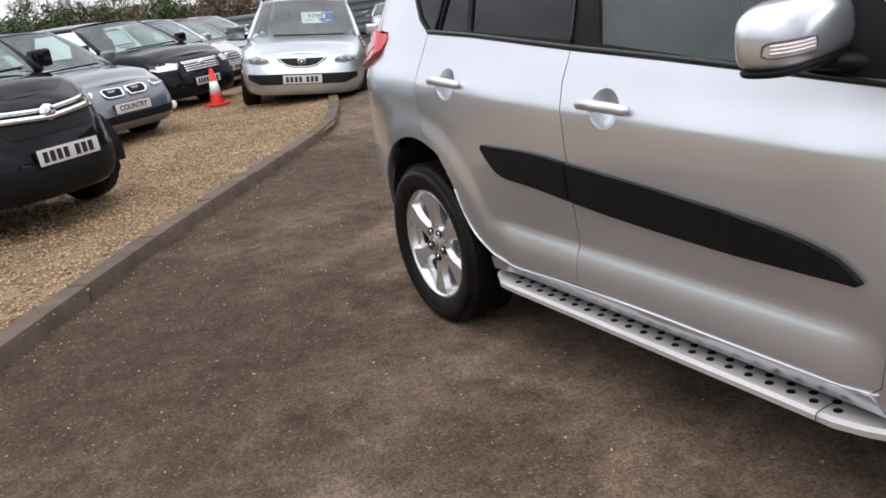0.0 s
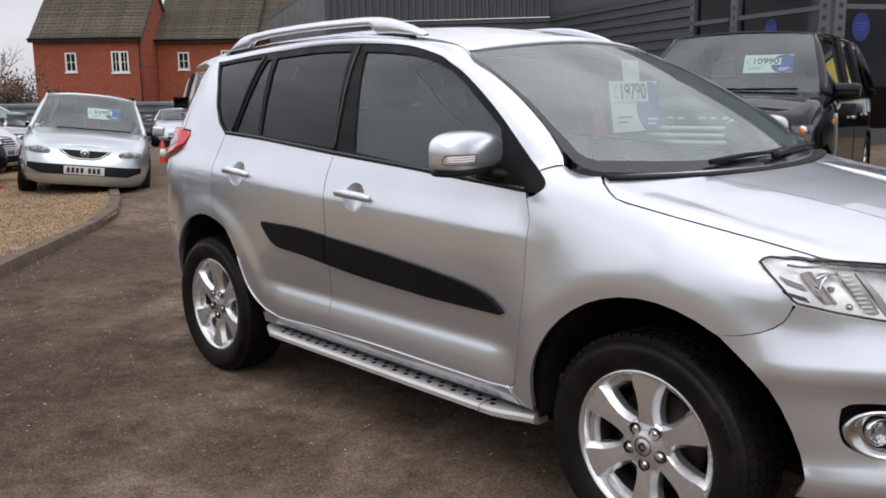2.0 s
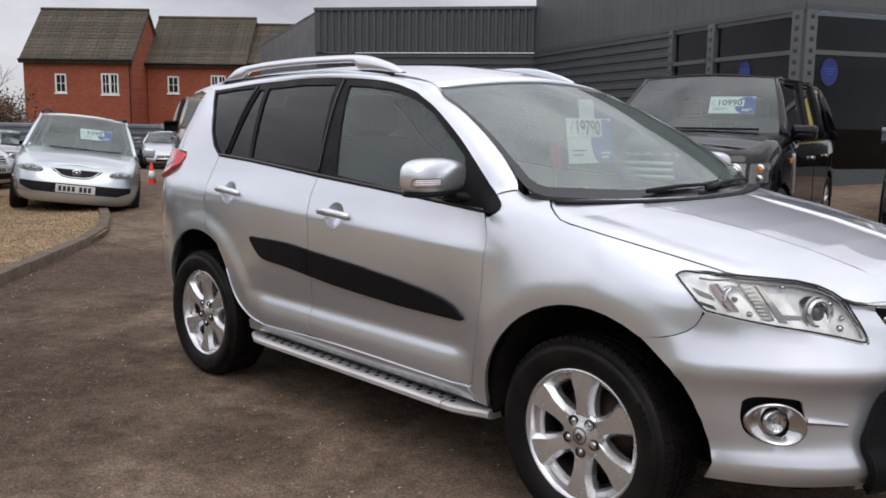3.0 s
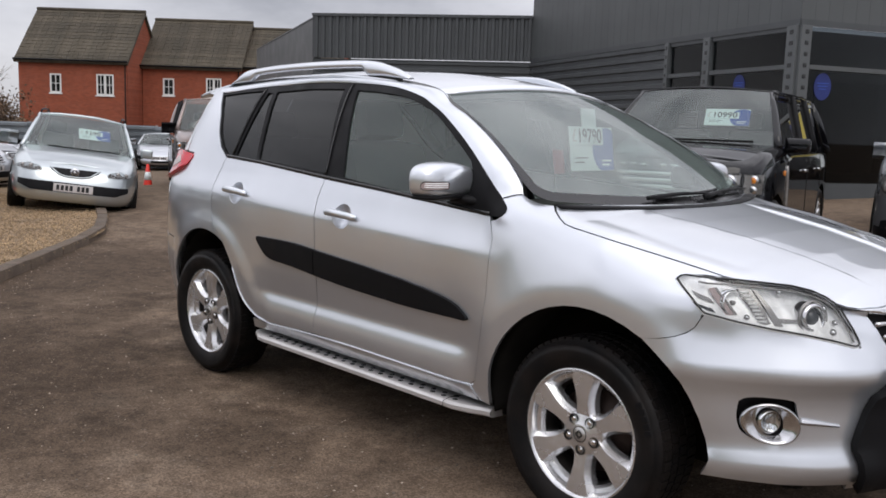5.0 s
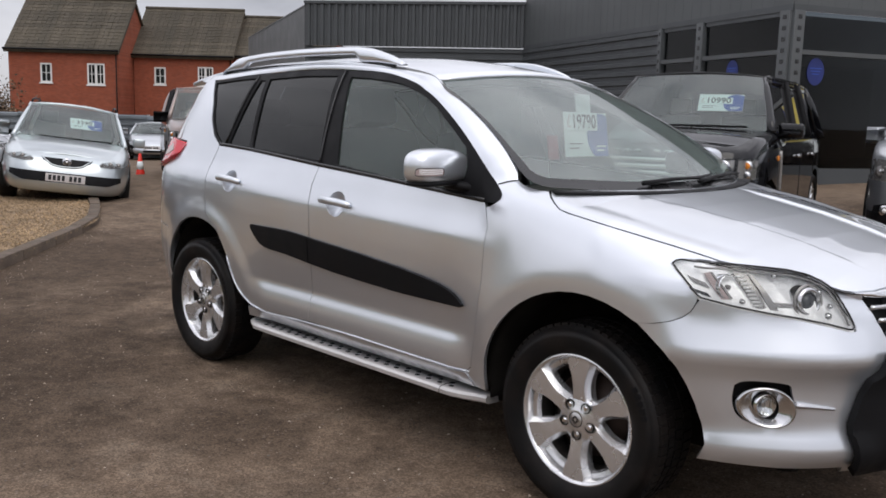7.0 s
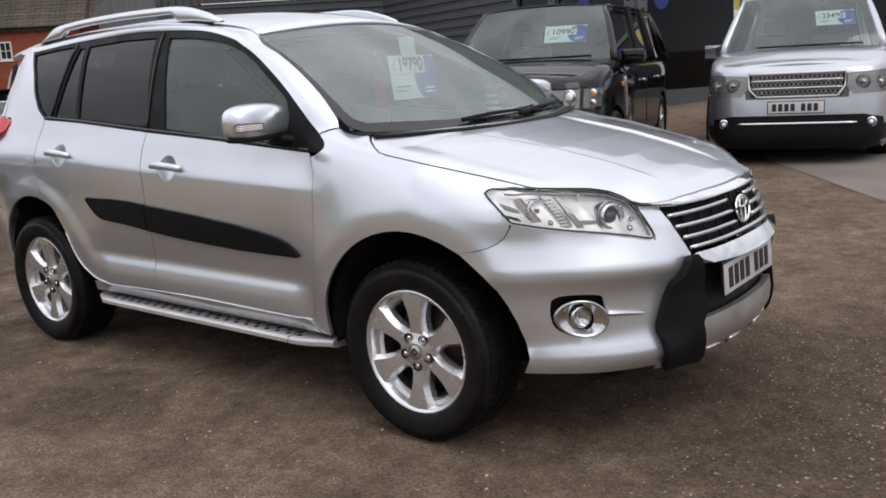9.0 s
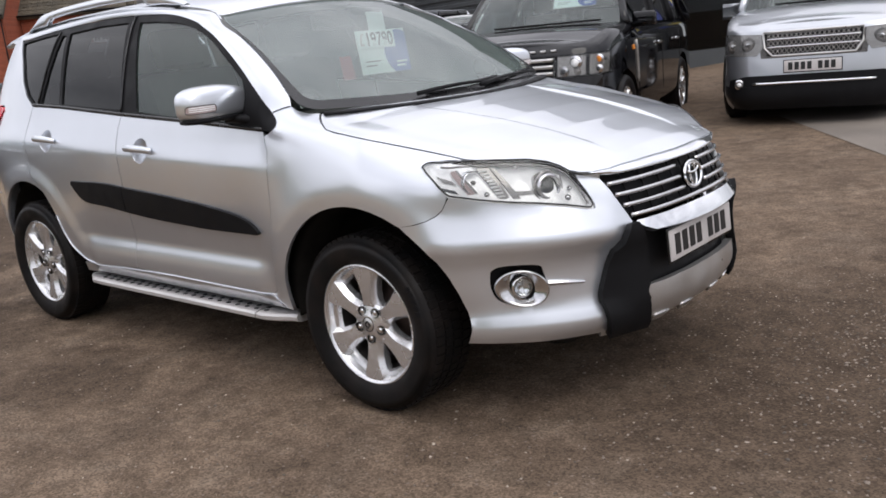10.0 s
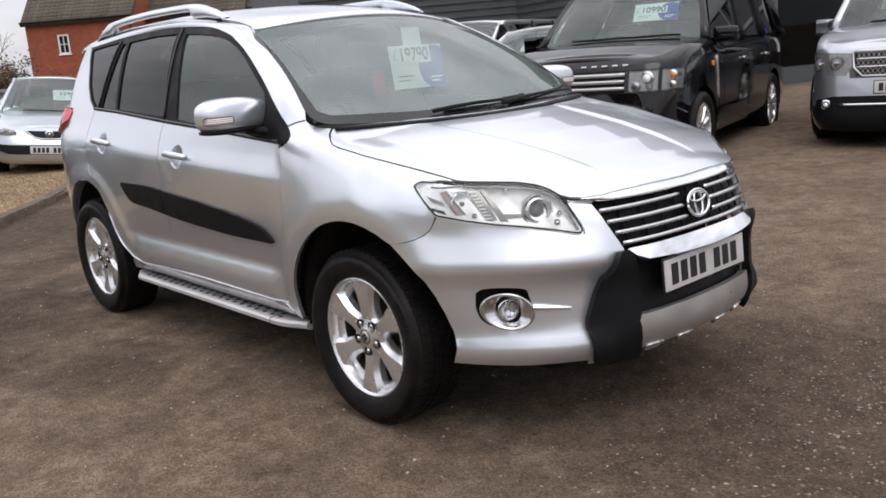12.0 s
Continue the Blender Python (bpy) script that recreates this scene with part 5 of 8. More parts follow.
        bowl = lambda s, z: pushed(skin, -0.006 - 0.21 * max(0.0, z - lamp_low(s)) - 0.003 * abs(math.sin(s * 42)))(s, z)
        panel("housing", inset(lamp, -0.009), bowl, 0.014, M_REFLECTOR, hl, 0, (), (1, -1, 0))
        pts = [pushed(skin, 0.004)(s, z) for s, z in np.vstack([lamp, lamp[:1]])]
        v, f = tube(resample(pts, 90), 0.0032, 6, False)
        piece("lamp_seal", v, f, M_GLOSSBLACK, hl)
        pts = [pushed(skin, -0.003)(s, z) for s, z in resample(inset(lamp, 0.013)[3:14], 60)]
        v, f = tube(pts, 0.0035, 5, False)
        piece("inner_bezel", v, f, M_LAMPGREY, hl)
        turn = Vector((0, -1, 0)).rotation_difference(Vector((0.9, -0.40, 0.10)).normalized()).to_matrix().to_4x4()
        c = Matrix.Translation(pushed(skin, -0.014)(0.815, 0.865)) @ turn
        v, f = lathe([(0.030, 0.012), (0.034, -0.010), (0.040, -0.012), (0.047, -0.004), (0.050, 0.012), (0.051, 0.04)], 32)
        piece("projector", v, f, M_SATIN, hl).matrix_basis = c
        v, f = lathe([(0.0505, -0.003), (0.0535, -0.005), (0.056, 0.004)], 32)
        piece("projector_ring", v, f, M_LAMPGREY, hl).matrix_basis = c
        v, f = lathe([(0.0, -0.010), (0.012, -0.008), (0.023, -0.001), (0.0295, 0.012)], 24)
        piece("projector_lens", v, f, M_DARKGLASS, hl).matrix_basis = c
        c = Matrix.Translation(pushed(skin, -0.016)(0.560, 0.905)) @ turn
        v, f = lathe([(0.0, 0.035), (0.022, 0.028), (0.033, 0.010), (0.037, -0.004), (0.040, -0.003), (0.041, 0.03)], 28)
        piece("main_beam", v, f, M_CHROME, hl).matrix_basis = c
        v, f = lathe([(0.0, -0.004), (0.007, -0.002), (0.008, 0.03)], 14)
        piece("main_beam_bulb", v, f, M_LAMPGREY, hl).matrix_basis = c
        q = pushed(skin, -0.009)
        panel("indicator", [(0.478, 0.940), (0.505, 0.946), (0.548, 0.866), (0.520, 0.862)], q, 0.02, M_LAMPPINK, hl, 0.02, (), (1, -1, 0), "pale rose indicator")
        panel("indicator_edge", [(0.508, 0.946), (0.516, 0.946), (0.559, 0.868), (0.551, 0.866)], pushed(skin, -0.007), 0.02, M_LAMPGREY, hl, 0.012, (), (1, -1, 0))
        for zz, m5 in ((0.924, M_LAMPGREY), (0.893, M_DARKGLASS)):
            panel("side_reflector", [(0.402, zz + 0.004), (0.475, zz - 0.012), (0.487, zz - 0.026), (0.432, zz - 0.014)], q, 0.03, m5, hl, 0.012, (), (1, -1, 0))
        panel("rib_backing", [(0.600, 0.948), (0.648, 0.950), (0.664, 0.838), (0.626, 0.842)], pushed(skin, -0.011), 0.02, M_LAMPGREY, hl, 0.02, (), (1, -1, 0))
        for k5 in range(9):
            zz = 0.850 + 0.0108 * k5
            off5 = (0.94 - zz) * 0.20
            v, f = tube([pushed(skin, -0.0085)(s, zz) for s in (0.602 + off5, 0.617 + off5, 0.632 + off5)], 0.0036, 5)
            piece("reflector_rib", v, f, M_REFLECTOR, hl)
        panel("reflector_divider", [(0.654, 0.945), (0.668, 0.943), (0.700, 0.838), (0.672, 0.838)], q, 0.02, M_LAMPGREY, hl, 0.03, (), (1, -1, 0))
        panel("lower_shelf", [(0.690, 0.862), (0.762, 0.858), (0.762, 0.848), (0.692, 0.850)], q, 0.02, M_LAMPGREY, hl, 0.02, (), (1, -1, 0))
        for s5, z5, r5 in ((0.868, 0.892, 0.010), (0.884, 0.850, 0.009), (0.862, 0.822, 0.012), (0.750, 0.940, 0.010), (0.590, 0.860, 0.010)):
            v, f = lathe([(0.0, -0.006), (r5 * 0.7, -0.004), (r5, 0.004)], 12)
            piece("reflector_facet", v, f, M_SATIN, hl).matrix_basis = Matrix.Translation(pushed(skin, -0.011)(s5, z5)) @ turn
        if sgn > 0:
            hl.matrix_basis = Matrix.Diagonal((1, -1, 1, 1))

    # rubbing strips, handles, mirrors
    strip = [tuple(p) for p in spline([(-2.005, 0.845), (-1.70, 0.846), (-1.517, 0.832), (-1.146, 0.806), (-0.786, 0.770), (-0.622, 0.738), (-0.555, 0.704), (-0.532, 0.682)], 3)] + \
            [tuple(p) for p in spline([(-0.545, 0.676), (-0.749, 0.676), (-0.957, 0.679), (-1.344, 0.698), (-1.698, 0.731), (-1.893, 0.745), (-1.965, 0.785), (-2.010, 0.830)], 3)]
    dome = lambda d: (lambda u, w: pushed(skin, d)(u, w))
    cut = lambda poly, lo, hi: [p for p in poly if lo <= p[0] <= hi]
    P("rubbing_strip", [*cut(strip[:22], -2.1, -1.53), (-1.530, 0.833), (-1.530, 0.714), *cut(strip[22:], -2.1, -1.53)], M_PLASTIC, dome(0.014), 0.03, rear_door, 0, 0.016, label="black plastic rubbing strip")
    P("rubbing_strip", [(-1.523, 0.832), *cut(strip[:22], -1.52, -0.4), *cut(strip[22:], -1.52, -0.4), (-1.523, 0.713)], M_PLASTIC, dome(0.014), 0.03, front_door, 0, 0.016, label="black plastic rubbing strip")
    for door, hx, hz in ((front_door, -1.335, 1.008), (rear_door, -2.235, 1.047)):
        h = thing("door_handle")
        h.parent = door
        panel("handle_cup", cup_of(hx, hz, 1.02), lambda u, w: pushed(skin, -0.0005 - 0.034 * max(0.0, 1 - (math.hypot((u - hx + 0.005) / 0.063, (w - hz + 0.004) / 0.057)) ** 2))(u, w), 0.012, M_SILVER, h, 0.002)
        pts = [pushed(skin, d)(hx + dx, hz + dz) for dx, dz, d in ((-0.105, 0.003, 0.004), (-0.097, 0.003, 0.018), (-0.05, 0.003, 0.030), (0.0, 0.0, 0.033), (0.05, -0.002, 0.029), (0.085, -0.004, 0.016), (0.092, -0.004, 0.004))]
        v, f = tube(spline(pts, 4), [0.012 + 0.003 * math.sin(i / 24 * math.pi) for i in range(25)], 10, flat=1.15)
        piece("grip", v, f, M_SILVER, h)
        if door is front_door:
            v, f = lathe([(0.0, -0.004), (0.007, -0.004), (0.008, 0.004)], 14)
            piece("key_lock", v, f, M_DARKMETAL, h).matrix_basis = Matrix.Translation(pushed(skin, 0.022)(hx - 0.094, hz + 0.003))
    for sgn in (-1, 1):
        mr = thing("door_mirror")
        mr.parent = car
        mr["label"] = "silver door mirror with a clear indicator strip"
        bm = bmesh.new()
        bmesh.ops.create_uvsphere(bm, u_segments=28, v_segments=18, radius=1.0)
        for q in bm.verts:
            c = q.co
            e = lambda a, k4: math.copysign(abs(a) ** k4, a)
            x, y, z = e(c.x, 0.75), e(c.y, 0.46), e(c.z, 0.50)
            x = x * 0.075 if x > 0 else x * 0.055
            z = z * 0.068 - (0.010 * y * y + 0.012 * max(0.0, y)) * (1 if z > 0 else 0)
            q.co = (x, y * 0.182, z)
        shell = part("mirror_shell", bm, M_SILVER, mr, smooth=True)
        shell.matrix_basis = pose(-0.650, -0.957, 1.215, 0, 0, 14)
        bm = bmesh.new()
        bmesh.ops.create_uvsphere(bm, u_segments=28, v_segments=12, radius=1.0)
        for q in bm.verts:
            c = q.co
            e = lambda a, k4: math.copysign(abs(a) ** k4, a)
            q.co = (e(c.x, 0.7) * (0.068 if c.x > 0 else 0.054), e(c.y, 0.6) * 0.172, e(c.z, 0.7) * (0.012 if c.z > 0 else 0.016 + 0.010 * max(0.0, c.y)) - 0.062)
        part("mirror_base", bm, M_PLASTIC, mr, smooth=True).matrix_basis = shell.matrix_basis
        v, f = tube([(-0.65, -0.90, 1.143), (-0.60, -0.86, 1.136), (-0.55, -0.82, 1.125)], [0.026, 0.028, 0.036], 10, flat=0.7)
        piece("mirror_arm", v, f, M_PLASTIC, mr)
        def face(y, z):
            r = 1 - abs(y / 0.182) ** 4.35 - abs(z / 0.068) ** 4.0
            return np.array([0.075 * max(0.0, r) ** 0.375 + 0.0030, y, z])
        strip_line = [(-0.180, -0.010), (-0.177, -0.003), (-0.12, -0.0035), (-0.074, -0.005), (-0.066, -0.010), (-0.066, -0.027), (-0.072, -0.032), (-0.12, -0.033), (-0.176, -0.032), (-0.180, -0.026)]
        o = panel("indicator", strip_line, face, 0.010, M_LAMPPINK, mr, 0.006, (), (1, -1, 0), "clear indicator strip")
        o.matrix_basis = shell.matrix_basis
        v, f = tube([face(*p) for p in resample(strip_line + strip_line[:1], 50)], 0.0021, 5, False)
        piece("indicator_seal", v, f, M_LAMPDARK, mr).matrix_basis = shell.matrix_basis
        for zz in (-0.0095, -0.0165, -0.0235):
            v, f = tube([face(y, zz) + np.array([0.001, 0, 0]) for y in np.linspace(-0.176, -0.076, 16)], 0.0019, 5)
            piece("indicator_rib", v, f, M_REFLECTOR, mr).matrix_basis = shell.matrix_basis
        bm = bmesh.new()
        box(bm, -0.0575, -0.052, -0.066, 0.066, -0.042, 0.042, bevel=0.002)
        part("mirror_glass", bm, M_CHROME, mr, smooth=True, angle=40).matrix_basis = shell.matrix_basis
        if sgn > 0:
            mr.matrix_basis = Matrix.Diagonal((1, -1, 1, 1))
    tri = P("mirror_sail", [(-0.468, 1.086), (-0.425, 1.082), (-0.408, 1.087), (-0.398, 1.100), (-0.398, 1.116), (-0.410, 1.132), (-0.520, 1.225), (-0.60, 1.285), (-0.60, 1.115)], M_PLASTIC, pushed(skin, 0.003), 0.03, thick=0.01, gap=0)
    both.append(tri)

    # side step: a perforated aluminium tread on each flank
    step = thing("side_step")
    step.parent = car
    step["label"] = "aluminium running board with rows of dark rubber studs"
    rows = []
    for x in [-2.13, -2.12, -2.09, *np.linspace(-2.04, -0.62, 24), -0.55, -0.49, -0.455]:
        t = smoothstep(-2.14, -2.02, x) * (1 - smoothstep(-0.62, -0.44, x))
        o = -0.80 - 0.092 * (0.45 + 0.55 * t)
        rows.append([(x, -0.765, 0.290), (x, -0.770, 0.322), (x, -0.775, 0.325), (x, o + 0.022, 0.331), (x, o + 0.008, 0.328), (x, o, 0.318), (x, o + 0.002, 0.302), (x, o + 0.02, 0.292), (x, -0.765, 0.290)])
    v, f = loft(rows, flip=False)
    nr = len(rows[0])
    f += [tuple(range(nr - 1)), tuple((len(rows) - 1) * nr + i for i in range(nr - 1))]
    tread = piece("tread_plate", v, f, M_TREAD, step)
    tread.data.set_sharp_from_angle(angle=radians(35))
    stud = None
    for i in range(21):
        for j in range(2):
            at = pose(-1.99 + 0.0665 * i + 0.030 * j, -0.822 - 0.036 * j, 0.3284 if j == 0 else 0.3306)
            if stud is None:
                bm = bmesh.new()
                bmesh.ops.create_cone(bm, cap_ends=True, segments=12, radius1=0.0118, radius2=0.0112, depth=0.003)
                stud = part("rubber_stud", bm, M_PLASTIC, step, "dark rubber stud", smooth=True, angle=40)
                stud.matrix_basis = at
            else:
                share("rubber_stud", stud, step, at)
    v, f = tube([(-0.66, -0.90, 0.3), (-0.66, -0.895, 0.327), (-0.66, -0.86, 0.3325), (-0.66, -0.775, 0.326)], 0.0015, 4)
    piece("end_cap_joint", v, f, M_DARKMETAL, step)
    for x in (-1.95, -1.25, -0.62):
        box_part("bracket", (x - 0.03, x + 0.03, -0.80, -0.55, 0.26, 0.29), M_DARKMETAL, step, 0.004)
    o = thing("side_step")
    o.parent = car
    o.matrix_basis = Matrix.Diagonal((1, -1, 1, 1))
    for ch in list(step.children):
        c = new(ch.name.split(".")[0], ch.data)
        c.parent = o
        c.matrix_basis = ch.matrix_basis.copy()

    for ob in both:
        mirrored(ob, car)
    for g in gl:
        o = mirrored(g, car)
        o.visible_shadow = False

    # running gear and underside
    for x in (0.0, -2.56):
        hub_z = 0.365 if x == 0.0 else 0.362
        wheel(car, pose(x, -0.765, hub_z), 0.342)
        wheel(car, pose(x, 0.765, hub_z, 0, 0, 180), 0.342)
        for sg in (-1, 1):
            rows = [[(0.452 * math.cos(t), yy + (0.13 * smoothstep(0.3, 1.0, math.cos(t)) if yy < -0.7 and x == 0 else 0.0), 0.452 * math.sin(t)) for t in np.linspace(math.pi * 1.03, 0.02, 44)] for yy in (-0.835, -0.66, -0.50)]
            rows.append([(0.03 * math.cos(t), -0.50, 0.03 * math.sin(t)) for t in np.linspace(math.pi * 1.03, 0.02, 44)])
            v, f = loft(rows)
            o = solid(piece("wheel_arch_liner", v, f, M_DARKMETAL, car), 0.006, 0.0)
            o.matrix_basis = pose(x + 0.015, 0, 0.37) @ Matrix.Diagonal((1, 1 if sg < 0 else -1, 1.012, 1))
            if x == 0.0:
                v, f = loft([[(k * math.cos(t), -0.834, k * math.sin(t)) for t in np.linspace(math.pi * 1.0, math.pi * 0.38, 30)] for k in (0.450, 0.505)])
                o2 = solid(piece("arch_shield", v, f, M_DARKMETAL, car), 0.003, 0.0)
                o2.matrix_basis = o.matrix_basis
    bm = bmesh.new()
    box(bm, -3.3, 0.62, -0.50, 0.50, 0.24, 0.42, bevel=0.05)
    box(bm, -2.08, -0.47, -0.72, 0.72, 0.27, 0.42, bevel=0.02)
    box(bm, -3.25, -2.99, -0.66, 0.66, 0.38, 0.95, bevel=0.05)
    box(bm, 0.47, 0.68, -0.42, 0.42, 0.30, 0.70, bevel=0.04)
    part("underbody", bm, M_DARKMETAL, car, "dark underbody")
    for sg in (-1, 1):
        box_part("door_lining", (-2.05, -0.48, sg * 0.80 - 0.02, sg * 0.80 + 0.02, 0.48, 1.05), M_DASH, car, 0.01, "grey door lining")
    bm = bmesh.new()
    box(bm, -0.47, 0.42, -0.70, 0.70, 0.86, 0.93, bevel=0.02)
    part("engine_cover", bm, M_DARKMETAL, car)

    # cabin
    for y in (-0.37, 0.37):
        st = thing("front_seat")
        st.parent = car
        box_part("cushion", (-1.55, -1.02, y - 0.25, y + 0.25, 0.55, 0.74), M_SEAT, st, 0.06)
        box_part("backrest", (-0.06, 0.10, -0.25, 0.25, 0.0, 0.64), M_SEAT, st, 0.06, m=pose(-1.56, y, 0.70, 0, -16, 0))
        box_part("headrest", (-0.05, 0.06, -0.13, 0.13, 0.66, 0.86), M_SEAT, st, 0.045, m=pose(-1.56, y, 0.70, 0, -13, 0))
    st = thing("rear_bench")
    st.parent = car
    box_part("cushion", (-2.45, -1.95, -0.62, 0.62, 0.60, 0.78), M_SEAT, st, 0.06)
    box_part("backrest", (-0.06, 0.10, -0.62, 0.62, 0.0, 0.60), M_SEAT, st, 0.06, m=pose(-2.50, 0, 0.74, 0, -18, 0))
    for y in (-0.36, 0.36):
        box_part("headrest", (-0.05, 0.05, -0.12, 0.12, 0.60, 0.76), M_SEAT, st, 0.04, m=pose(-2.50, y, 0.74, 0, -15, 0))
    rows = []
    for y in np.linspace(-0.76, 0.76, 21):
        b0 = 1 - (y / 0.78) ** 2
        rows.append([(-0.25 + 0.14 * b0, y, 1.128), (-0.45, y, 1.130), (-0.60, y, 1.125), (-0.72, y, 1.10), (-0.76, y, 1.03), (-0.70, y, 0.85)])
    v, f = loft(rows, flip=True)
    solid(piece("dashboard", v, f, M_DASH, car, "grey dashboard"), 0.02)
    v, f = tube([(-0.86 + 0.06 * math.sin(t), -0.37 + 0.185 * math.cos(t), 1.03 + 0.175 * math.sin(t)) for t in np.linspace(0, 2 * math.pi, 37)], 0.015, 8, False)
    piece("steering_wheel", v, f, M_PLASTIC, car, "dark steering wheel")
    box_part("rear_view_mirror", (-0.035, 0.0, -0.12, 0.12, -0.035, 0.035), M_PLASTIC, car, 0.012, m=pose(-0.93, 0, 1.50, 0, -10, 0))
    rows = [[roof(x, u) - np.array([0, 0, 0.045]) for u in np.linspace(-0.98, 0.98, 9)] for x in np.linspace(-3.05, -1.08, 12)]
    v, f = loft(rows, flip=True)
    piece("headliner", v, f, M_LINER, car, "pale grey roof lining")
    box_part("cabin_floor", (-3.0, -0.4, -0.74, 0.74, 0.42, 0.46), M_DASH, car)
    price_card(car, pose(-0.78, 0.17, 1.335, 0, -8, 0), (0.34, 0.21), "19790", leaf=True)
    box_part("tax_disc", (-0.002, 0.0, -0.040, 0.035, -0.05, 0.06), M_CARDRED, car, 0.0, "small red and white card", m=pose(-0.76, -0.10, 1.27, 0, -10, 0))
    return car


def number_plate(owner, m, wide=0.52, high=0.111, text=""):
    """A plate whose characters are plain bars; it faces +x."""
    pl = thing("number_plate", m)
    pl.parent = owner
    pl["label"] = "white number plate with dark characters as bars"
    box_part("plate", (-0.006, 0.0, -wide / 2, wide / 2, -high / 2, high / 2), M_PLATEWHITE, pl, 0.003)
    box_part("plate_frame", (-0.012, -0.004, -wide / 2 - 0.008, wide / 2 + 0.008, -high / 2 - 0.008, high / 2 + 0.008), M_GLOSSBLACK, pl, 0.003)
    x = -wide / 2 + 0.038
    bar = None
    if text:
        words("plate_word", text, 0.085, M_INK, pl, pose(0.0012, 0, 0) @ pose(0, 0, 0, 90, 0, 90), 0.001, 0.002)
    for i in range(0 if text else 7):
        if bar is None:
            bar = box_part("character_bar", (0.0, 0.002, -0.020, 0.020, -0.037, 0.037), M_INK, pl)
            bar.matrix_basis = pose(0, x + 0.02, 0)
        else:
            share("character_bar", bar, pl, pose(0, x + 0.02, 0))
        x += 0.058 if i != 3 else 0.098
    return pl


rav = build_rav4()


# ---- other parked cars (x ahead from the front bumper, y to their left) ----
def parked_car(m, spec):
    """A plainer car from a hull, a glasshouse, wheels and front fittings."""
    L, W, H = spec["size"]
    paint_m = spec["paint"]
    car = thing(spec["name"], m, spec["label"], "car", spec.get("group", ""))
    b, cx, ex = W / 2, -L / 2, spec.get("square", 4.2)
    z0 = spec.get("clear", 0.22)
    hood, cowl_x, cowl_z, belt_z = spec["hood"], spec["cowl"][0], spec["cowl"][1], spec["belt"]
    boot_z = spec.get("boot", belt_z)
    tx = [-L, -L + 0.25, -L + 0.9, cowl_x - 0.3, cowl_x, cowl_x * 0.45, -0.35, -0.12, 0.0]
    tz = [boot_z - 0.10, boot_z, belt_z + 0.02, belt_z, cowl_z, cowl_z * 0.45 + hood * 0.55 + 0.03, hood + 0.03, hood, hood - 0.06]
    top = lambda x: float(np.interp(x, tx, tz))
    lev = [(0.0, 0.10), (0.06, 0.05), (0.16, 0.02), (0.32, 0.0), (0.5, 0.0), (0.68, 0.008), (0.82, 0.022), (0.91, 0.045), (0.965, 0.085), (1.0, 0.15)]
    if spec.get("boxy"):
        lev = [(0.0, 0.08), (0.06, 0.03), (0.16, 0.0), (0.32, 0.0), (0.5, 0.0), (0.68, 0.0), (0.84, 0.008), (0.93, 0.022), (0.975, 0.05), (1.0, 0.10)]
    nose = spec.get("nose", 0.10)

    def ring_pt(t, inset_, v):
        c, s = math.cos(t), math.sin(t)
        a = L / 2 - inset_ * 0.8 - (nose * v * v if c > 0 else 0.12 * v * v)
        bb = b - inset_
        den = (abs(c) ** ex + abs(s) ** ex) ** (1 / ex)
        return cx + a * c / den, bb * s / den

    n = 120
    verts, faces = [], []
    angs = []
    for i in range(n):
        t = 2 * math.pi * i / n
        angs.append(t)
    for v, ins in lev:
        for t in angs:
            x, y = ring_pt(t, ins, v)
            verts.append([x, y, z0 + v * (top(x) - z0)])
    verts = np.array(verts)
    for k in range(len(lev) - 1):
        for i in range(n):
            faces.append((k * n + i, k * n + (i + 1) % n, (k + 1) * n + (i + 1) % n, (k + 1) * n + i))
    # top deck
    r0 = (len(lev) - 1) * n
    half = n // 2
    deck = []
    for i in range(half + 1):
        a, c = verts[r0 + i], verts[r0 + (n - i) % n]
        row = []
        for u in np.linspace(0, 1, 9):
            p = a + (c - a) * u
            p[2] += 0.035 * 4 * u * (1 - u) * min(1.0, abs(a[1]) / (0.6 * b))
            row.append(p)
        deck.append(row)
    # arches
    wr, axles = spec["wheel"], spec["axles"]
    ra = wr + 0.055
    for ax in axles:
        dx, dz = verts[:, 0] - ax, verts[:, 2] - wr
        d = np.hypot(dx, dz)
        side_v = np.abs(verts[:, 1]) > 0.75 * b
        inn = (d < ra) & side_v
        drop = {i for i in np.nonzero(inn)[0]}
        faces = [f for f in faces if not all(i in drop for i in f)]
        used = {i for f in faces for i in f}
        for i in drop & used:
            k = ra / max(d[i], 1e-3)
            verts[i, 0], verts[i, 2] = ax + dx[i] * k, wr + dz[i] * k
    used = sorted({i for f in faces for i in f})
    remap = {o: k for k, o in enumerate(used)}
    piece("body", verts[used], [tuple(remap[i] for i in f) for f in faces], paint_m, car)
    v, f = loft(deck)
    bonnet_o = piece("bonnet_and_deck", v, f, paint_m, car)
    if bonnet_o.data.polygons[len(f) // 2].normal.z < 0:
        bonnet_o.data.flip_normals()
    box_part("underbody", (-L + 0.3, -0.35, -b + 0.20, b - 0.20, z0 - 0.02, z0 + 0.30), M_DARKMETAL, car, 0.04)

    # glasshouse
    rf, rr, rz = spec["roof"]
    tail_x = spec.get("tail", -L + 0.35)
    gy, ry = b - 0.10, b * spec.get("tumble", 0.70)
    zb = belt_z + 0.0

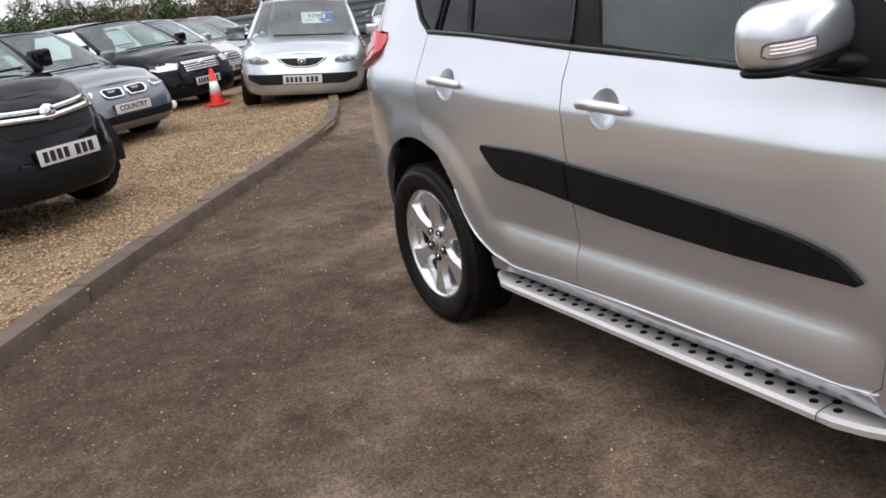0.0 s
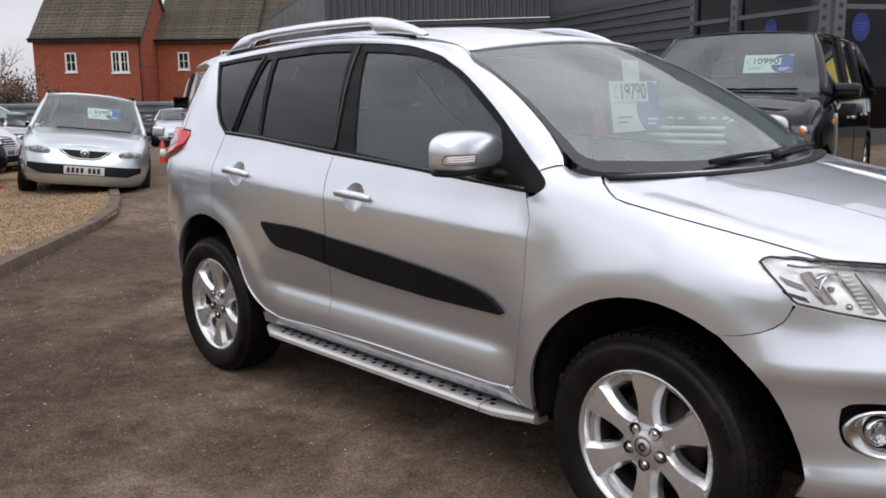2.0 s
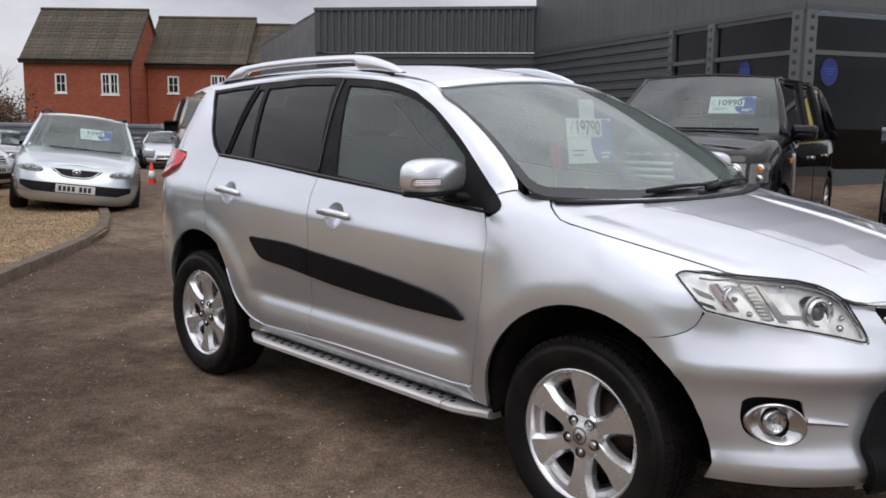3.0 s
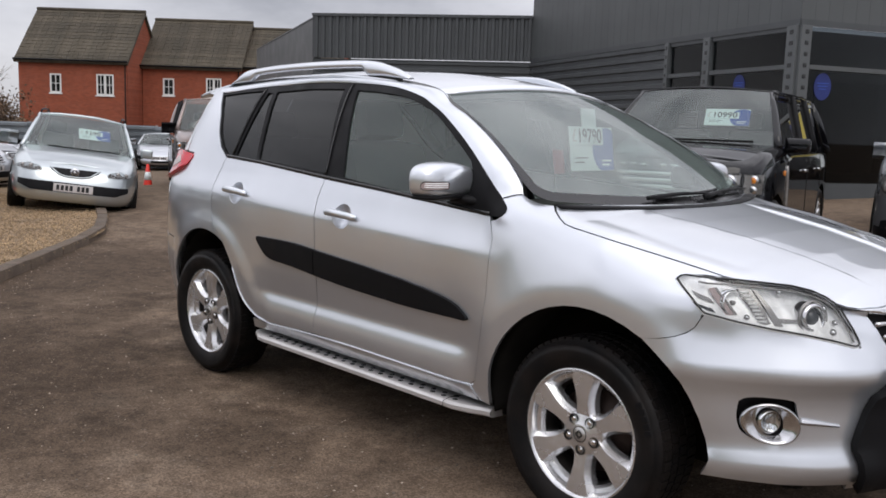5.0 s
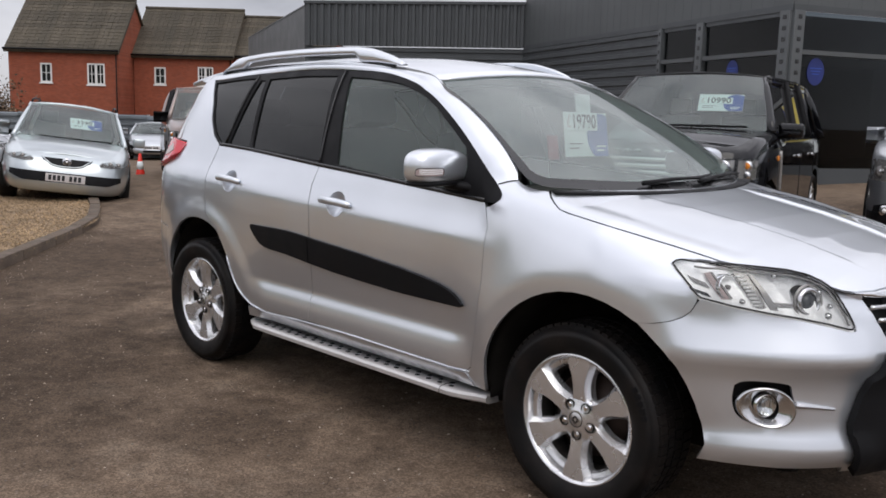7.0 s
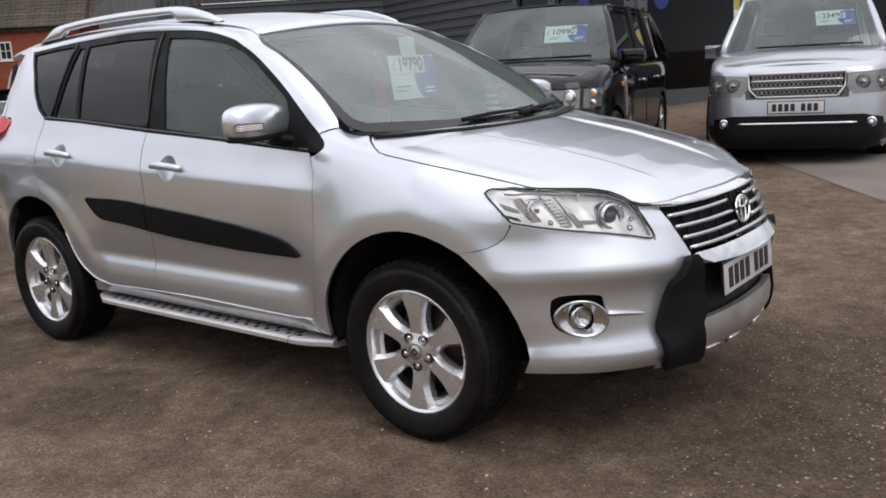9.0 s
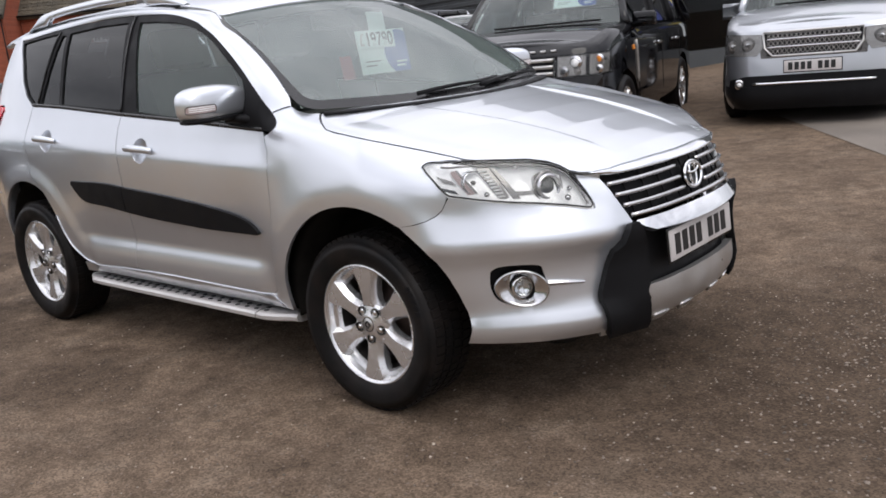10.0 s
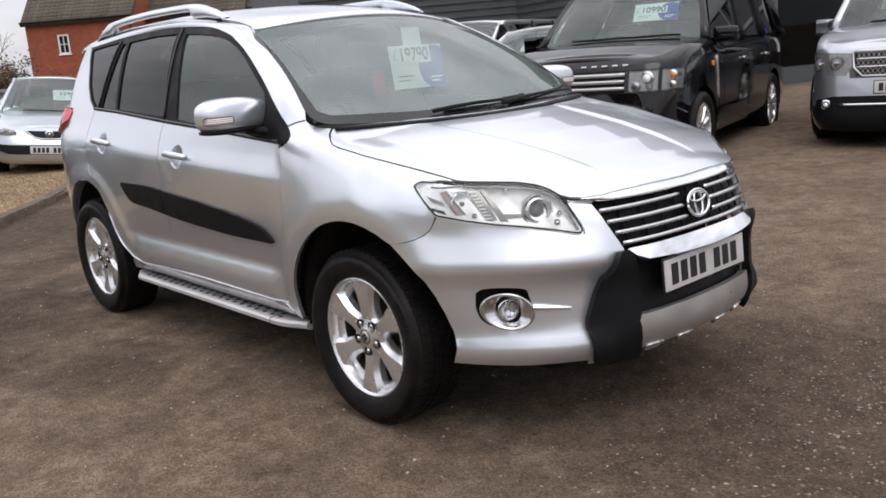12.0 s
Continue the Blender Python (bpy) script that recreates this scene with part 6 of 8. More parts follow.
    def scr(u, v2):
        x0, x1 = cowl_x + 0.16 * (1 - u * u), rf + 0.08 * (1 - u * u)
        bul = 4 * v2 * (1 - v2)
        return np.array([x0 + (x1 - x0) * v2 + 0.02 * bul, u * (gy + (ry - gy) * v2), cowl_z + (rz - 0.03 - cowl_z) * v2 + 0.02 * bul + 0.03 * (1 - u * u) * v2])

    v, f = loft([[scr(u, w) for u in np.linspace(-0.97, 0.97, 13)] for w in np.linspace(0.0, 0.98, 7)])
    g = piece("windscreen", v, f, M_CARSCREEN, car)
    g.visible_shadow = False
    rear = lambda u, v2: np.array([tail_x + (rr - tail_x) * v2 - 0.10 * (1 - u * u), u * (gy + (ry - gy) * v2), boot_z + (rz - 0.03 - boot_z) * v2])
    v, f = loft([[rear(u, w) for u in np.linspace(0.97, -0.97, 9)] for w in np.linspace(0.0, 0.98, 5)])
    piece("rear_screen", v, f, M_TINT, car).visible_shadow = False
    side_x0 = lambda w: cowl_x + (rf - cowl_x) * w - 0.03
    side_x1 = lambda w: tail_x + (rr - tail_x) * w + 0.03
    for sg in (-1, 1):
        for k, (a0, a1) in enumerate(spec.get("panes", ((0.0, 0.46), (0.49, 0.80), (0.83, 1.0)))):
            rows = []
            for w in np.linspace(0.04, 0.90, 5):
                xa, xb = side_x0(w), side_x1(w)
                rows.append([(xa + (xb - xa) * q, sg * (gy + 0.02 + (ry - gy) * w - 0.01), zb + (rz - zb) * w) for q in np.linspace(a0, a1, 6)])
            v, f = loft(rows, flip=sg > 0)
            piece("side_window", v, f, M_CARTINT if spec.get("tint") or k > 0 else M_GLASS, car).visible_shadow = False
        # frame above and round the glass
        xs = np.linspace(0, 1, 14)
        rows = []
        for w in (0.84 if spec.get("boxy") else 0.885, 0.95, 1.0):
            xa, xb = side_x0(w), side_x1(w)
            rows.append([(xa + (xb - xa) * q, sg * (gy + 0.025 + (ry - gy) * w - 0.012), zb + (rz - 0.015 - zb) * w) for q in xs])
        v, f = loft(rows, flip=sg > 0)
        solid(piece("window_rail", v, f, paint_m, car), 0.025, 0.0)
        for nm, pa, pb, r in (("windscreen_pillar", scr(sg * 1.0, 0.0), scr(sg * 1.0, 0.985), 0.044 if spec.get("boxy") else 0.036), ("rear_pillar", rear(sg * 1.0, 0.0), rear(sg * 1.0, 0.985), 0.085 if spec.get("boxy") else 0.06)):
            v, f = tube([pa + (pb - pa) * q for q in np.linspace(-0.04, 0.985, 6)], [r, r, r, r, r * 0.8, r * 0.45], 8)
            piece(nm, v, f, paint_m, car)
        for q in [p[1] + 0.015 for p in spec.get("panes", ((0.0, 0.46), (0.49, 0.80), (0.83, 1.0)))[:-1]]:
            pts = [(side_x0(w) + (side_x1(w) - side_x0(w)) * q, sg * (gy + 0.018 + (ry - gy) * w), zb + (rz - zb) * w) for w in np.linspace(0, 0.93, 5)]
            v, f = tube(pts, 0.045 if spec.get("boxy") else 0.026, 6)
            piece("door_pillar", v, f, M_PLASTIC, car)
        mx = cowl_x - 0.22
        mo = -0.09 if spec.get("boxy") else 0.0
        bm = bmesh.new()
        mw, mh = spec.get("mirror_size", (0.18, 0.15))
        box(bm, mx - 0.05, mx + 0.07, sg * (b + 0.02 + mo), sg * (b + 0.02 + mw + mo), zb + 0.0, zb + mh, bevel=0.035, seg=3)
        part("door_mirror", bm, spec.get("mirror", paint_m), car, smooth=True)
        bm = bmesh.new()
        box(bm, mx - 0.02, mx + 0.03, sg * (b - 0.10), sg * (b + 0.06), zb - 0.01, zb + 0.04, bevel=0.01)
        part("mirror_arm", bm, M_PLASTIC, car, smooth=True)
    rows = []
    for t in np.linspace(0, 1, 15):
        row = []
        for u in np.linspace(-1, 1, 11):
            xa, xb = rf + 0.08 * (1 - u * u), rr - 0.06 * (1 - u * u)
            row.append((xa + (xb - xa) * t, u * (ry + (0.045 if spec.get("boxy") else 0.015)), rz - 0.03 + 0.05 * (1 - u * u) + 0.035 * 4 * t * (1 - t) * 0.6))
        rows.append(row)
    v, f = loft(rows, flip=False)
    ro = solid(piece("roof", v, f, paint_m, car), 0.03)
    if ro.data.polygons[len(f) // 2].normal.z < 0:
        ro.data.flip_normals()
    if spec.get("rails"):
        for sg in (-1, 1):
            pts = spline([(rf - 0.15, sg * ry, rz - 0.01), (rf - 0.28, sg * ry, rz + 0.030), ((rf + rr) / 2, sg * ry, rz + 0.050), (rr + 0.2, sg * ry, rz + 0.030), (rr + 0.1, sg * ry, rz - 0.01)], 5)
            v, f = tube(pts, 0.016, 7)
            piece("roof_rail", v, f, M_PLASTIC, car, "dark roof rail")
    # cabin
    rows = [[(cowl_x + 0.06, y, cowl_z - 0.03), (cowl_x - 0.30, y, cowl_z - 0.02), (cowl_x - 0.45, y, cowl_z - 0.12), (cowl_x - 0.45, y, cowl_z - 0.3)] for y in np.linspace(-gy + 0.03, gy - 0.03, 9)]
    v, f = loft(rows, flip=True)
    piece("dashboard", v, f, M_DASH, car)
    for y in (-0.36, 0.36):
        st = thing("front_seat")
        st.parent = car
        box_part("backrest", (-0.08, 0.08, -0.24, 0.24, 0.0, 0.56), M_SEAT, st, 0.05, m=pose(rf - 0.55, y, belt_z - 0.34, 0, -14, 0))
        box_part("headrest", (-0.05, 0.05, -0.12, 0.12, 0.58, 0.75), M_SEAT, st, 0.04, m=pose(rf - 0.55, y, belt_z - 0.34, 0, -10, 0))
    for k in range(2):
        pts = [scr(u0, 0.03) + np.array([0.02, 0, 0.015]) for u0 in np.linspace(-0.55 + 0.55 * k, 0.15 + 0.6 * k, 6)]
        v, f = tube(pts, 0.011, 5)
        piece("wiper", v, f, M_PLASTIC, car)
    # wheels
    for ax in axles:
        for sg in (-1, 1):
            wheel(car, pose(ax, sg * (b - 0.135), wr, 0, 0, 0 if sg < 0 else 180), wr, spec.get("rim", wr * 0.66), 0.215, spec.get("spokes", 7), hi=False)
            v, f = lathe([(ra, -b + 0.015), (ra, -b + 0.30)], 30)
            keep = [q for q in f if min(v[i][2] for i in q) > -0.12]
            o = piece("wheel_arch_liner", v, [q[::-1] for q in keep], M_DARKMETAL, car)
            o.matrix_basis = pose(ax, 0, wr) @ Matrix.Diagonal((1, -sg, 1, 1))

    # flank details: shut lines, handles, and the wing vent of the large ones
    def flank(x, z, sg):
        v2 = min(1.0, max(0.0, (z - z0) / (top(x) - z0)))
        ins = float(np.interp(v2, [q[0] for q in lev], [q[1] for q in lev]))
        a = L / 2 - ins * 0.8 - (nose if x > cx else 0.12) * v2 * v2
        return np.array([x, sg * (b - ins) * max(0.0, 1 - min(1.0, abs(x - cx) / a) ** ex) ** (1 / ex), z])

    d0, d2 = cowl_x - 0.12, axles[1] + 0.22
    d1 = (d0 + d2) / 2 - 0.08
    for sg in (-1, 1):
        for xd in (d0, d1, d2):
            lo_z = z0 + 0.10 if xd != d2 else wr + ra * 0.92
            v, f = tube([flank(xd, z, sg) for z in np.linspace(lo_z, belt_z - 0.05, 9)], 0.0045, 5)
            piece("door_gap", v, f, M_GLOSSBLACK, car)
        for xd in (d1 + 0.20, d2 + 0.22):
            c = flank(xd, belt_z - 0.20, sg)
            bm = bmesh.new()
            box(bm, xd - 0.09, xd + 0.09, c[1] - 0.004, c[1] + sg * 0.035, c[2] - 0.016, c[2] + 0.016, bevel=0.010)
            part("door_handle", bm, spec.get("handle", paint_m), car, smooth=True)
        if spec.get("boxy"):
            pts = [flank(d0 + 0.075 - 0.03 * t, belt_z - 0.13 - 0.42 * t, sg) for t in np.linspace(0, 1, 8)]
            v, f = tube(pts, 0.020, 6, flat=1.0)
            piece("wing_vent", v, f, M_LAMPGREY, car, "silver wing vent")
            c = flank(d0 + 0.19, belt_z - 0.20, sg)
            bm = bmesh.new()
            box(bm, c[0] - 0.03, c[0] + 0.03, c[1] - 0.01, c[1] + sg * 0.012, c[2] - 0.025, c[2] + 0.025, bevel=0.006)
            part("side_repeater", bm, M_LAMPAMBER, car, smooth=True)

    # front fittings laid on the nose
    def front(y, z):
        x = -0.05
        for _ in range(3):
            tp = top(min(-0.02, x))
            v2 = min(1.0, max(0.0, (z - z0) / (tp - z0)))
            ins = np.interp(v2, [q[0] for q in lev], [q[1] for q in lev])
            a = L / 2 - ins * 0.8 - nose * v2 * v2
            x = cx + a * max(0.0, 1 - min(1.0, abs(y) / (b - ins)) ** ex) ** (1 / ex)
        return np.array([x, y, z])

    for item in spec["front"]:
        nm, poly, mt, push = item[:4]
        sides = (1, -1) if item[4] == "pair" else (1,)
        for sg in sides:
            fn = lambda y, z, sg=sg: front(y * sg, z) + np.array([push, 0, 0])
            o = panel(nm, poly, fn, 0.05, mt, car, 0.02, (), (1, 0, 0))
            if mt is M_LENS:
                o.visible_shadow = False
    for nm, line, r, mt in spec.get("bars", ()):
        v, f = tube([front(y, z) + np.array([0.012, 0, 0]) for y, z in resample(line, 16)], r, 7)
        piece(nm, v, f, mt, car)
    for nm, y, z, r, mt, push in spec.get("discs", ()):
        for sg in ((1, -1) if y else (1,)):
            v, f = lathe([(0.0, -0.012), (r * 0.7, -0.010), (r, 0.0), (r * 1.05, 0.02)], 24)
            o = piece(nm, v, f, mt, car)
            o.matrix_basis = Matrix.Translation(front(y * sg, z) + np.array([push, 0, 0])) @ pose(0, 0, 0, 0, 0, 90)
    if spec.get("plate"):
        pz = spec["plate"]
        p = front(0, pz)
        number_plate(car, pose(p[0] + 0.02, 0, pz, 0, -4, 0), text=spec.get("plate_word", ""))
    if spec.get("price"):
        u, w, size, text = spec["price"]
        p = scr(u, w)
        lo, hi, le, ri = scr(u, w - 0.1), scr(u, w + 0.1), scr(u - 0.1, w), scr(u + 0.1, w)
        price_card(car, pose(p[0] - 0.055, p[1], p[2], 0, -math.degrees(math.atan2(lo[0] - hi[0], hi[2] - lo[2])), math.degrees(math.atan2(le[0] - ri[0], ri[1] - le[1]))), size, text.strip('£'))
    for nm, dims, mt in spec.get("boxes", ()):
        box_part(nm, dims, mt, car, 0.008)
    return car


def saloon(name, label, paint_m, size, lamp, grille, **more):
    L, W, H = size
    s = dict(name=name, label=label, paint=paint_m, size=size, square=5.4, hood=0.72, cowl=(-1.25, 0.93), belt=0.93, roof=(-1.95, -L + 1.35, H), wheel=0.315,
             axles=(-0.88, -0.88 - 0.585 * L), front=[("headlamp", lamp, more.pop("lamp_mat", M_REFLECTOR), 0.006, "pair"), ("lamp_lens", lamp, M_LENS, 0.03, "pair"), ("grille", grille, M_PLASTIC, 0.008, "one")], plate=0.45)
    extra = more.pop("extra", [])
    s.update(more)
    s["front"] = s["front"] + extra
    return s


MAZDA = saloon("estate_car", "pale silver-blue estate car with roof rails and a price card", M_SILVER_B, (4.70, 1.78, 1.43),
               [(0.43, 0.660), (0.47, 0.695), (0.62, 0.730), (0.78, 0.742), (0.85, 0.725), (0.86, 0.685), (0.78, 0.650), (0.58, 0.630), (0.45, 0.635)],
               [(-0.335, 0.70), (0.335, 0.70), (0.31, 0.665), (0.20, 0.615), (0.10, 0.595), (-0.10, 0.595), (-0.20, 0.615), (-0.31, 0.665)],
               rails=True, lamp_mat=M_LAMPDARK, plate=0.43, hood=0.735, nose=0.11, roof=(-1.95, -4.35, 1.455), tail=-4.62, boot=0.95, spokes=5, price=(0.28, 0.47, (0.46, 0.27), "3290"),
               bars=[("grille_wing", [(-0.33, 0.705), (-0.2, 0.61), (-0.1, 0.59), (0.1, 0.59), (0.2, 0.61), (0.33, 0.705)], 0.010, M_SILVER_B)],
               discs=[("badge", 0, 0.655, 0.062, M_SATIN, 0.02), ("badge_field", 0, 0.655, 0.046, M_LAMPDARK, 0.026), ("badge_mark", 0, 0.655, 0.022, M_SATIN, 0.032), ("lamp_bowl", 0.58, 0.685, 0.032, M_LAMPGREY, 0.012), ("lamp_bowl", 0.69, 0.68, 0.030, M_LAMPGREY, 0.012)],
               extra=[("lower_intake", [(-0.74, 0.500), (0.74, 0.500), (0.74, 0.430), (0.56, 0.365), (-0.56, 0.365), (-0.74, 0.430)], M_PLASTIC, 0.006, "one"),
                      ("amber_indicator", [(0.80, 0.695), (0.845, 0.685), (0.85, 0.655), (0.81, 0.65)], M_LAMPAMBER, 0.012, "pair")])
HONDA = dict(name="crossover_car", label="near-black crossover car with a chrome grille bar", paint=M_NAVY, size=(4.52, 1.82, 1.68), hood=0.93, cowl=(-1.15, 1.10), belt=1.10, roof=(-1.75, -4.0, 1.66), wheel=0.35, clear=0.27,
             axles=(-0.90, -3.52), plate=0.56, nose=0.20, tail=-4.40, spokes=6, square=2.9,
             front=[("headlamp", [(0.46, 0.90), (0.60, 0.93), (0.78, 0.95), (0.84, 0.90), (0.80, 0.82), (0.62, 0.80), (0.47, 0.82)], M_REFLECTOR, 0.006, "pair"),
                    ("lamp_lens", [(0.46, 0.90), (0.60, 0.93), (0.78, 0.95), (0.84, 0.90), (0.80, 0.82), (0.62, 0.80), (0.47, 0.82)], M_LENS, 0.03, "pair"),
                    ("grille", [(-0.44, 0.90), (0.44, 0.90), (0.42, 0.80), (0.34, 0.70), (-0.34, 0.70), (-0.42, 0.80)], M_PLASTIC, 0.006, "one"),
                    ("bumper_cladding", [(-0.83, 0.60), (-0.55, 0.52), (0.55, 0.52), (0.83, 0.60), (0.84, 0.34), (0.5, 0.30), (-0.5, 0.30), (-0.84, 0.34)], M_PLASTIC, 0.008, "one")],
             bars=[("chrome_bar", [(-0.44, 0.885), (0, 0.855), (0.44, 0.885)], 0.020, M_CHROME), ("chrome_bar", [(-0.42, 0.835), (0, 0.805), (0.42, 0.835)], 0.024, M_CHROME)], discs=[("badge", 0, 0.835, 0.062, M_CHROME, 0.04)], price=(-0.2, 0.4, (0.36, 0.24), ""))
BMW = saloon("saloon_car", "blue-grey saloon car with a twin chrome-edged grille", M_GREYPAINT, (4.84, 1.85, 1.46),
             [(0.42, 0.70), (0.60, 0.735), (0.82, 0.75), (0.86, 0.70), (0.70, 0.655), (0.46, 0.645)],
             [(0.03, 0.69), (0.30, 0.70), (0.33, 0.665), (0.28, 0.60), (0.05, 0.60)],
             plate=0.47, plate_word="COUNTRY", nose=0.12, spokes=7, roof=(-2.0, -3.75, 1.44), price=(-0.3, 0.4, (0.36, 0.24), ""),
             bars=[("grille_surround", [(sg * 0.03, 0.69), (sg * 0.30, 0.70), (sg * 0.33, 0.665), (sg * 0.28, 0.60), (sg * 0.05, 0.60), (sg * 0.03, 0.69)], 0.014, M_CHROME) for sg in (-1, 1)],
             extra=[("grille", [(-0.03, 0.69), (-0.30, 0.70), (-0.33, 0.665), (-0.28, 0.60), (-0.05, 0.60)], M_PLASTIC, 0.008, "one"),
                    ("lower_intake", [(-0.62, 0.40), (0.62, 0.40), (0.60, 0.31), (-0.60, 0.31)], M_PLASTIC, 0.006, "one")],
             discs=[("fog_lamp", 0.70, 0.36, 0.05, M_REFLECTOR, 0.01)])
VAUX = saloon("hatchback_car", "dark grey hatchback car with a broad chrome grille", M_NAVY, (4.83, 1.86, 1.50),
              [(0.45, 0.74), (0.62, 0.77), (0.84, 0.80), (0.87, 0.74), (0.75, 0.66), (0.50, 0.655)],
              [(-0.36, 0.72), (0.36, 0.72), (0.30, 0.58), (-0.30, 0.58)], plate=0.43, nose=0.14, roof=(-2.0, -4.0, 1.47), tail=-4.70, boot=1.0, hood=0.80, cowl=(-1.25, 1.0), belt=1.0, spokes=7,
              bars=[("chrome_bar", [(-0.36, z), (0.36, z)], 0.012, M_CHROME) for z in (0.71, 0.675, 0.64, 0.605)] + [("chrome_bar", [(-0.38, 0.73), (0.38, 0.73)], 0.02, M_CHROME)], discs=[("badge", 0, 0.69, 0.055, M_CHROME, 0.03)],
              extra=[("lower_intake", [(-0.65, 0.38), (0.65, 0.38), (0.60, 0.28), (-0.60, 0.28)], M_PLASTIC, 0.006, "one")])
MERC = saloon("saloon_car", "mid-silver saloon car with a slatted chrome grille", M_SILVER_C, (4.58, 1.77, 1.45),
              [(0.46, 0.70), (0.62, 0.74), (0.80, 0.74), (0.84, 0.69), (0.70, 0.63), (0.48, 0.62)], [(-0.36, 0.735), (0.36, 0.735), (0.30, 0.56), (-0.30, 0.56)], plate=0.46, nose=0.12,
              bars=[("chrome_bar", [(-0.34, z), (0.34, z)], 0.012, M_CHROME) for z in (0.71, 0.665, 0.62, 0.575)], discs=[("badge", 0, 0.655, 0.075, M_CHROME, 0.03)],
              extra=[("lower_intake", [(-0.65, 0.40), (0.65, 0.40), (0.60, 0.29), (-0.60, 0.29)], M_PLASTIC, 0.006, "one")])
SPORT = saloon("sports_car", "small low silver sports car before the fence", M_SILVER_C, (4.3, 1.78, 1.28),
               [(0.52, 0.66), (0.60, 0.72), (0.74, 0.73), (0.80, 0.66), (0.74, 0.58), (0.60, 0.57)], [(-0.30, 0.36), (0.30, 0.36), (0.28, 0.28), (-0.28, 0.28)], plate=0.44, hood=0.66, cowl=(-1.3, 0.88), belt=0.88, nose=0.25,
               roof=(-1.9, -3.2, 1.26), square=3.0)

ROVER_LAMP = [(0.50, 1.00), (0.92, 1.00), (0.93, 0.80), (0.50, 0.80)]
ROVER = dict(name="large_off_roader", label="glossy black large off-road car with a price card", paint=M_BLACKPAINT, size=(4.95, 1.95, 1.86), boxy=True, square=6.5, hood=1.09, cowl=(-1.22, 1.25), belt=1.19, boot=1.19, roof=(-1.74, -4.32, 1.83),
             tint=True, tail=-4.44, tumble=0.69, wheel=0.375, rim=0.255, axles=(-0.88, -3.76), clear=0.30, nose=0.07, plate=0.62, spokes=10, mirror=M_BLACKPAINT, mirror_size=(0.24, 0.14), handle=M_SATIN, panes=((0.05, 0.39), (0.455, 0.70), (0.765, 0.93)),
             price=(0.42, 0.44, (0.44, 0.24), "£10990"),
             front=[("headlamp", ROVER_LAMP, M_PLASTIC, 0.004, "pair"), ("lamp_lens", ROVER_LAMP, M_LENS, 0.035, "pair"), ("grille", [(-0.49, 1.00), (0.49, 1.00), (0.49, 0.80), (-0.49, 0.80)], M_PLASTIC, 0.004, "one"),
                    ("lamp_mirror", [(0.53, 0.985), (0.77, 0.985), (0.77, 0.815), (0.53, 0.815)], M_LAMPGREY, 0.010, "pair"), ("corner_lamp", [(0.80, 0.985), (0.915, 0.985), (0.915, 0.815), (0.80, 0.815)], M_LAMPGREY, 0.010, "pair"),
                    ("lower_intake", [(-0.75, 0.52), (0.75, 0.52), (0.70, 0.40), (-0.70, 0.40)], M_PLASTIC, 0.006, "one")],
             bars=[("grille_bar", [(-0.49, z), (0.49, z)], 0.018, M_DULLMETAL) for z in (0.965, 0.905, 0.845)] + [("bonnet_letter_bar", [(x, 1.045), (x + 0.05, 1.045)], 0.012, M_DULLMETAL) for x in (-0.52, -0.42, -0.32, -0.22, -0.12, 0.06, 0.16, 0.26, 0.36, 0.46)],
             discs=[("lamp_bowl", 0.685, 0.925, 0.062, M_SATIN, 0.016), ("lamp_pupil", 0.685, 0.925, 0.040, M_REFLECTOR, 0.024), ("lamp_bowl", 0.590, 0.855, 0.048, M_SATIN, 0.016), ("lamp_pupil", 0.590, 0.855, 0.024, M_DARKGLASS, 0.024), ("lamp_bowl", 0.705, 0.845, 0.030, M_LAMPGREY, 0.016), ("amber_ring", 0.858, 0.940, 0.044, M_SATIN, 0.012), ("amber_lamp", 0.858, 0.940, 0.033, M_LAMPAMBER, 0.018), ("corner_bowl", 0.858, 0.853, 0.040, M_SATIN, 0.014), ("corner_pupil", 0.858, 0.853, 0.022, M_DARKGLASS, 0.022)])
R2 = [(0.47, 0.905), (0.84, 0.925), (0.89, 0.90), (0.89, 0.71), (0.52, 0.70), (0.46, 0.78)]
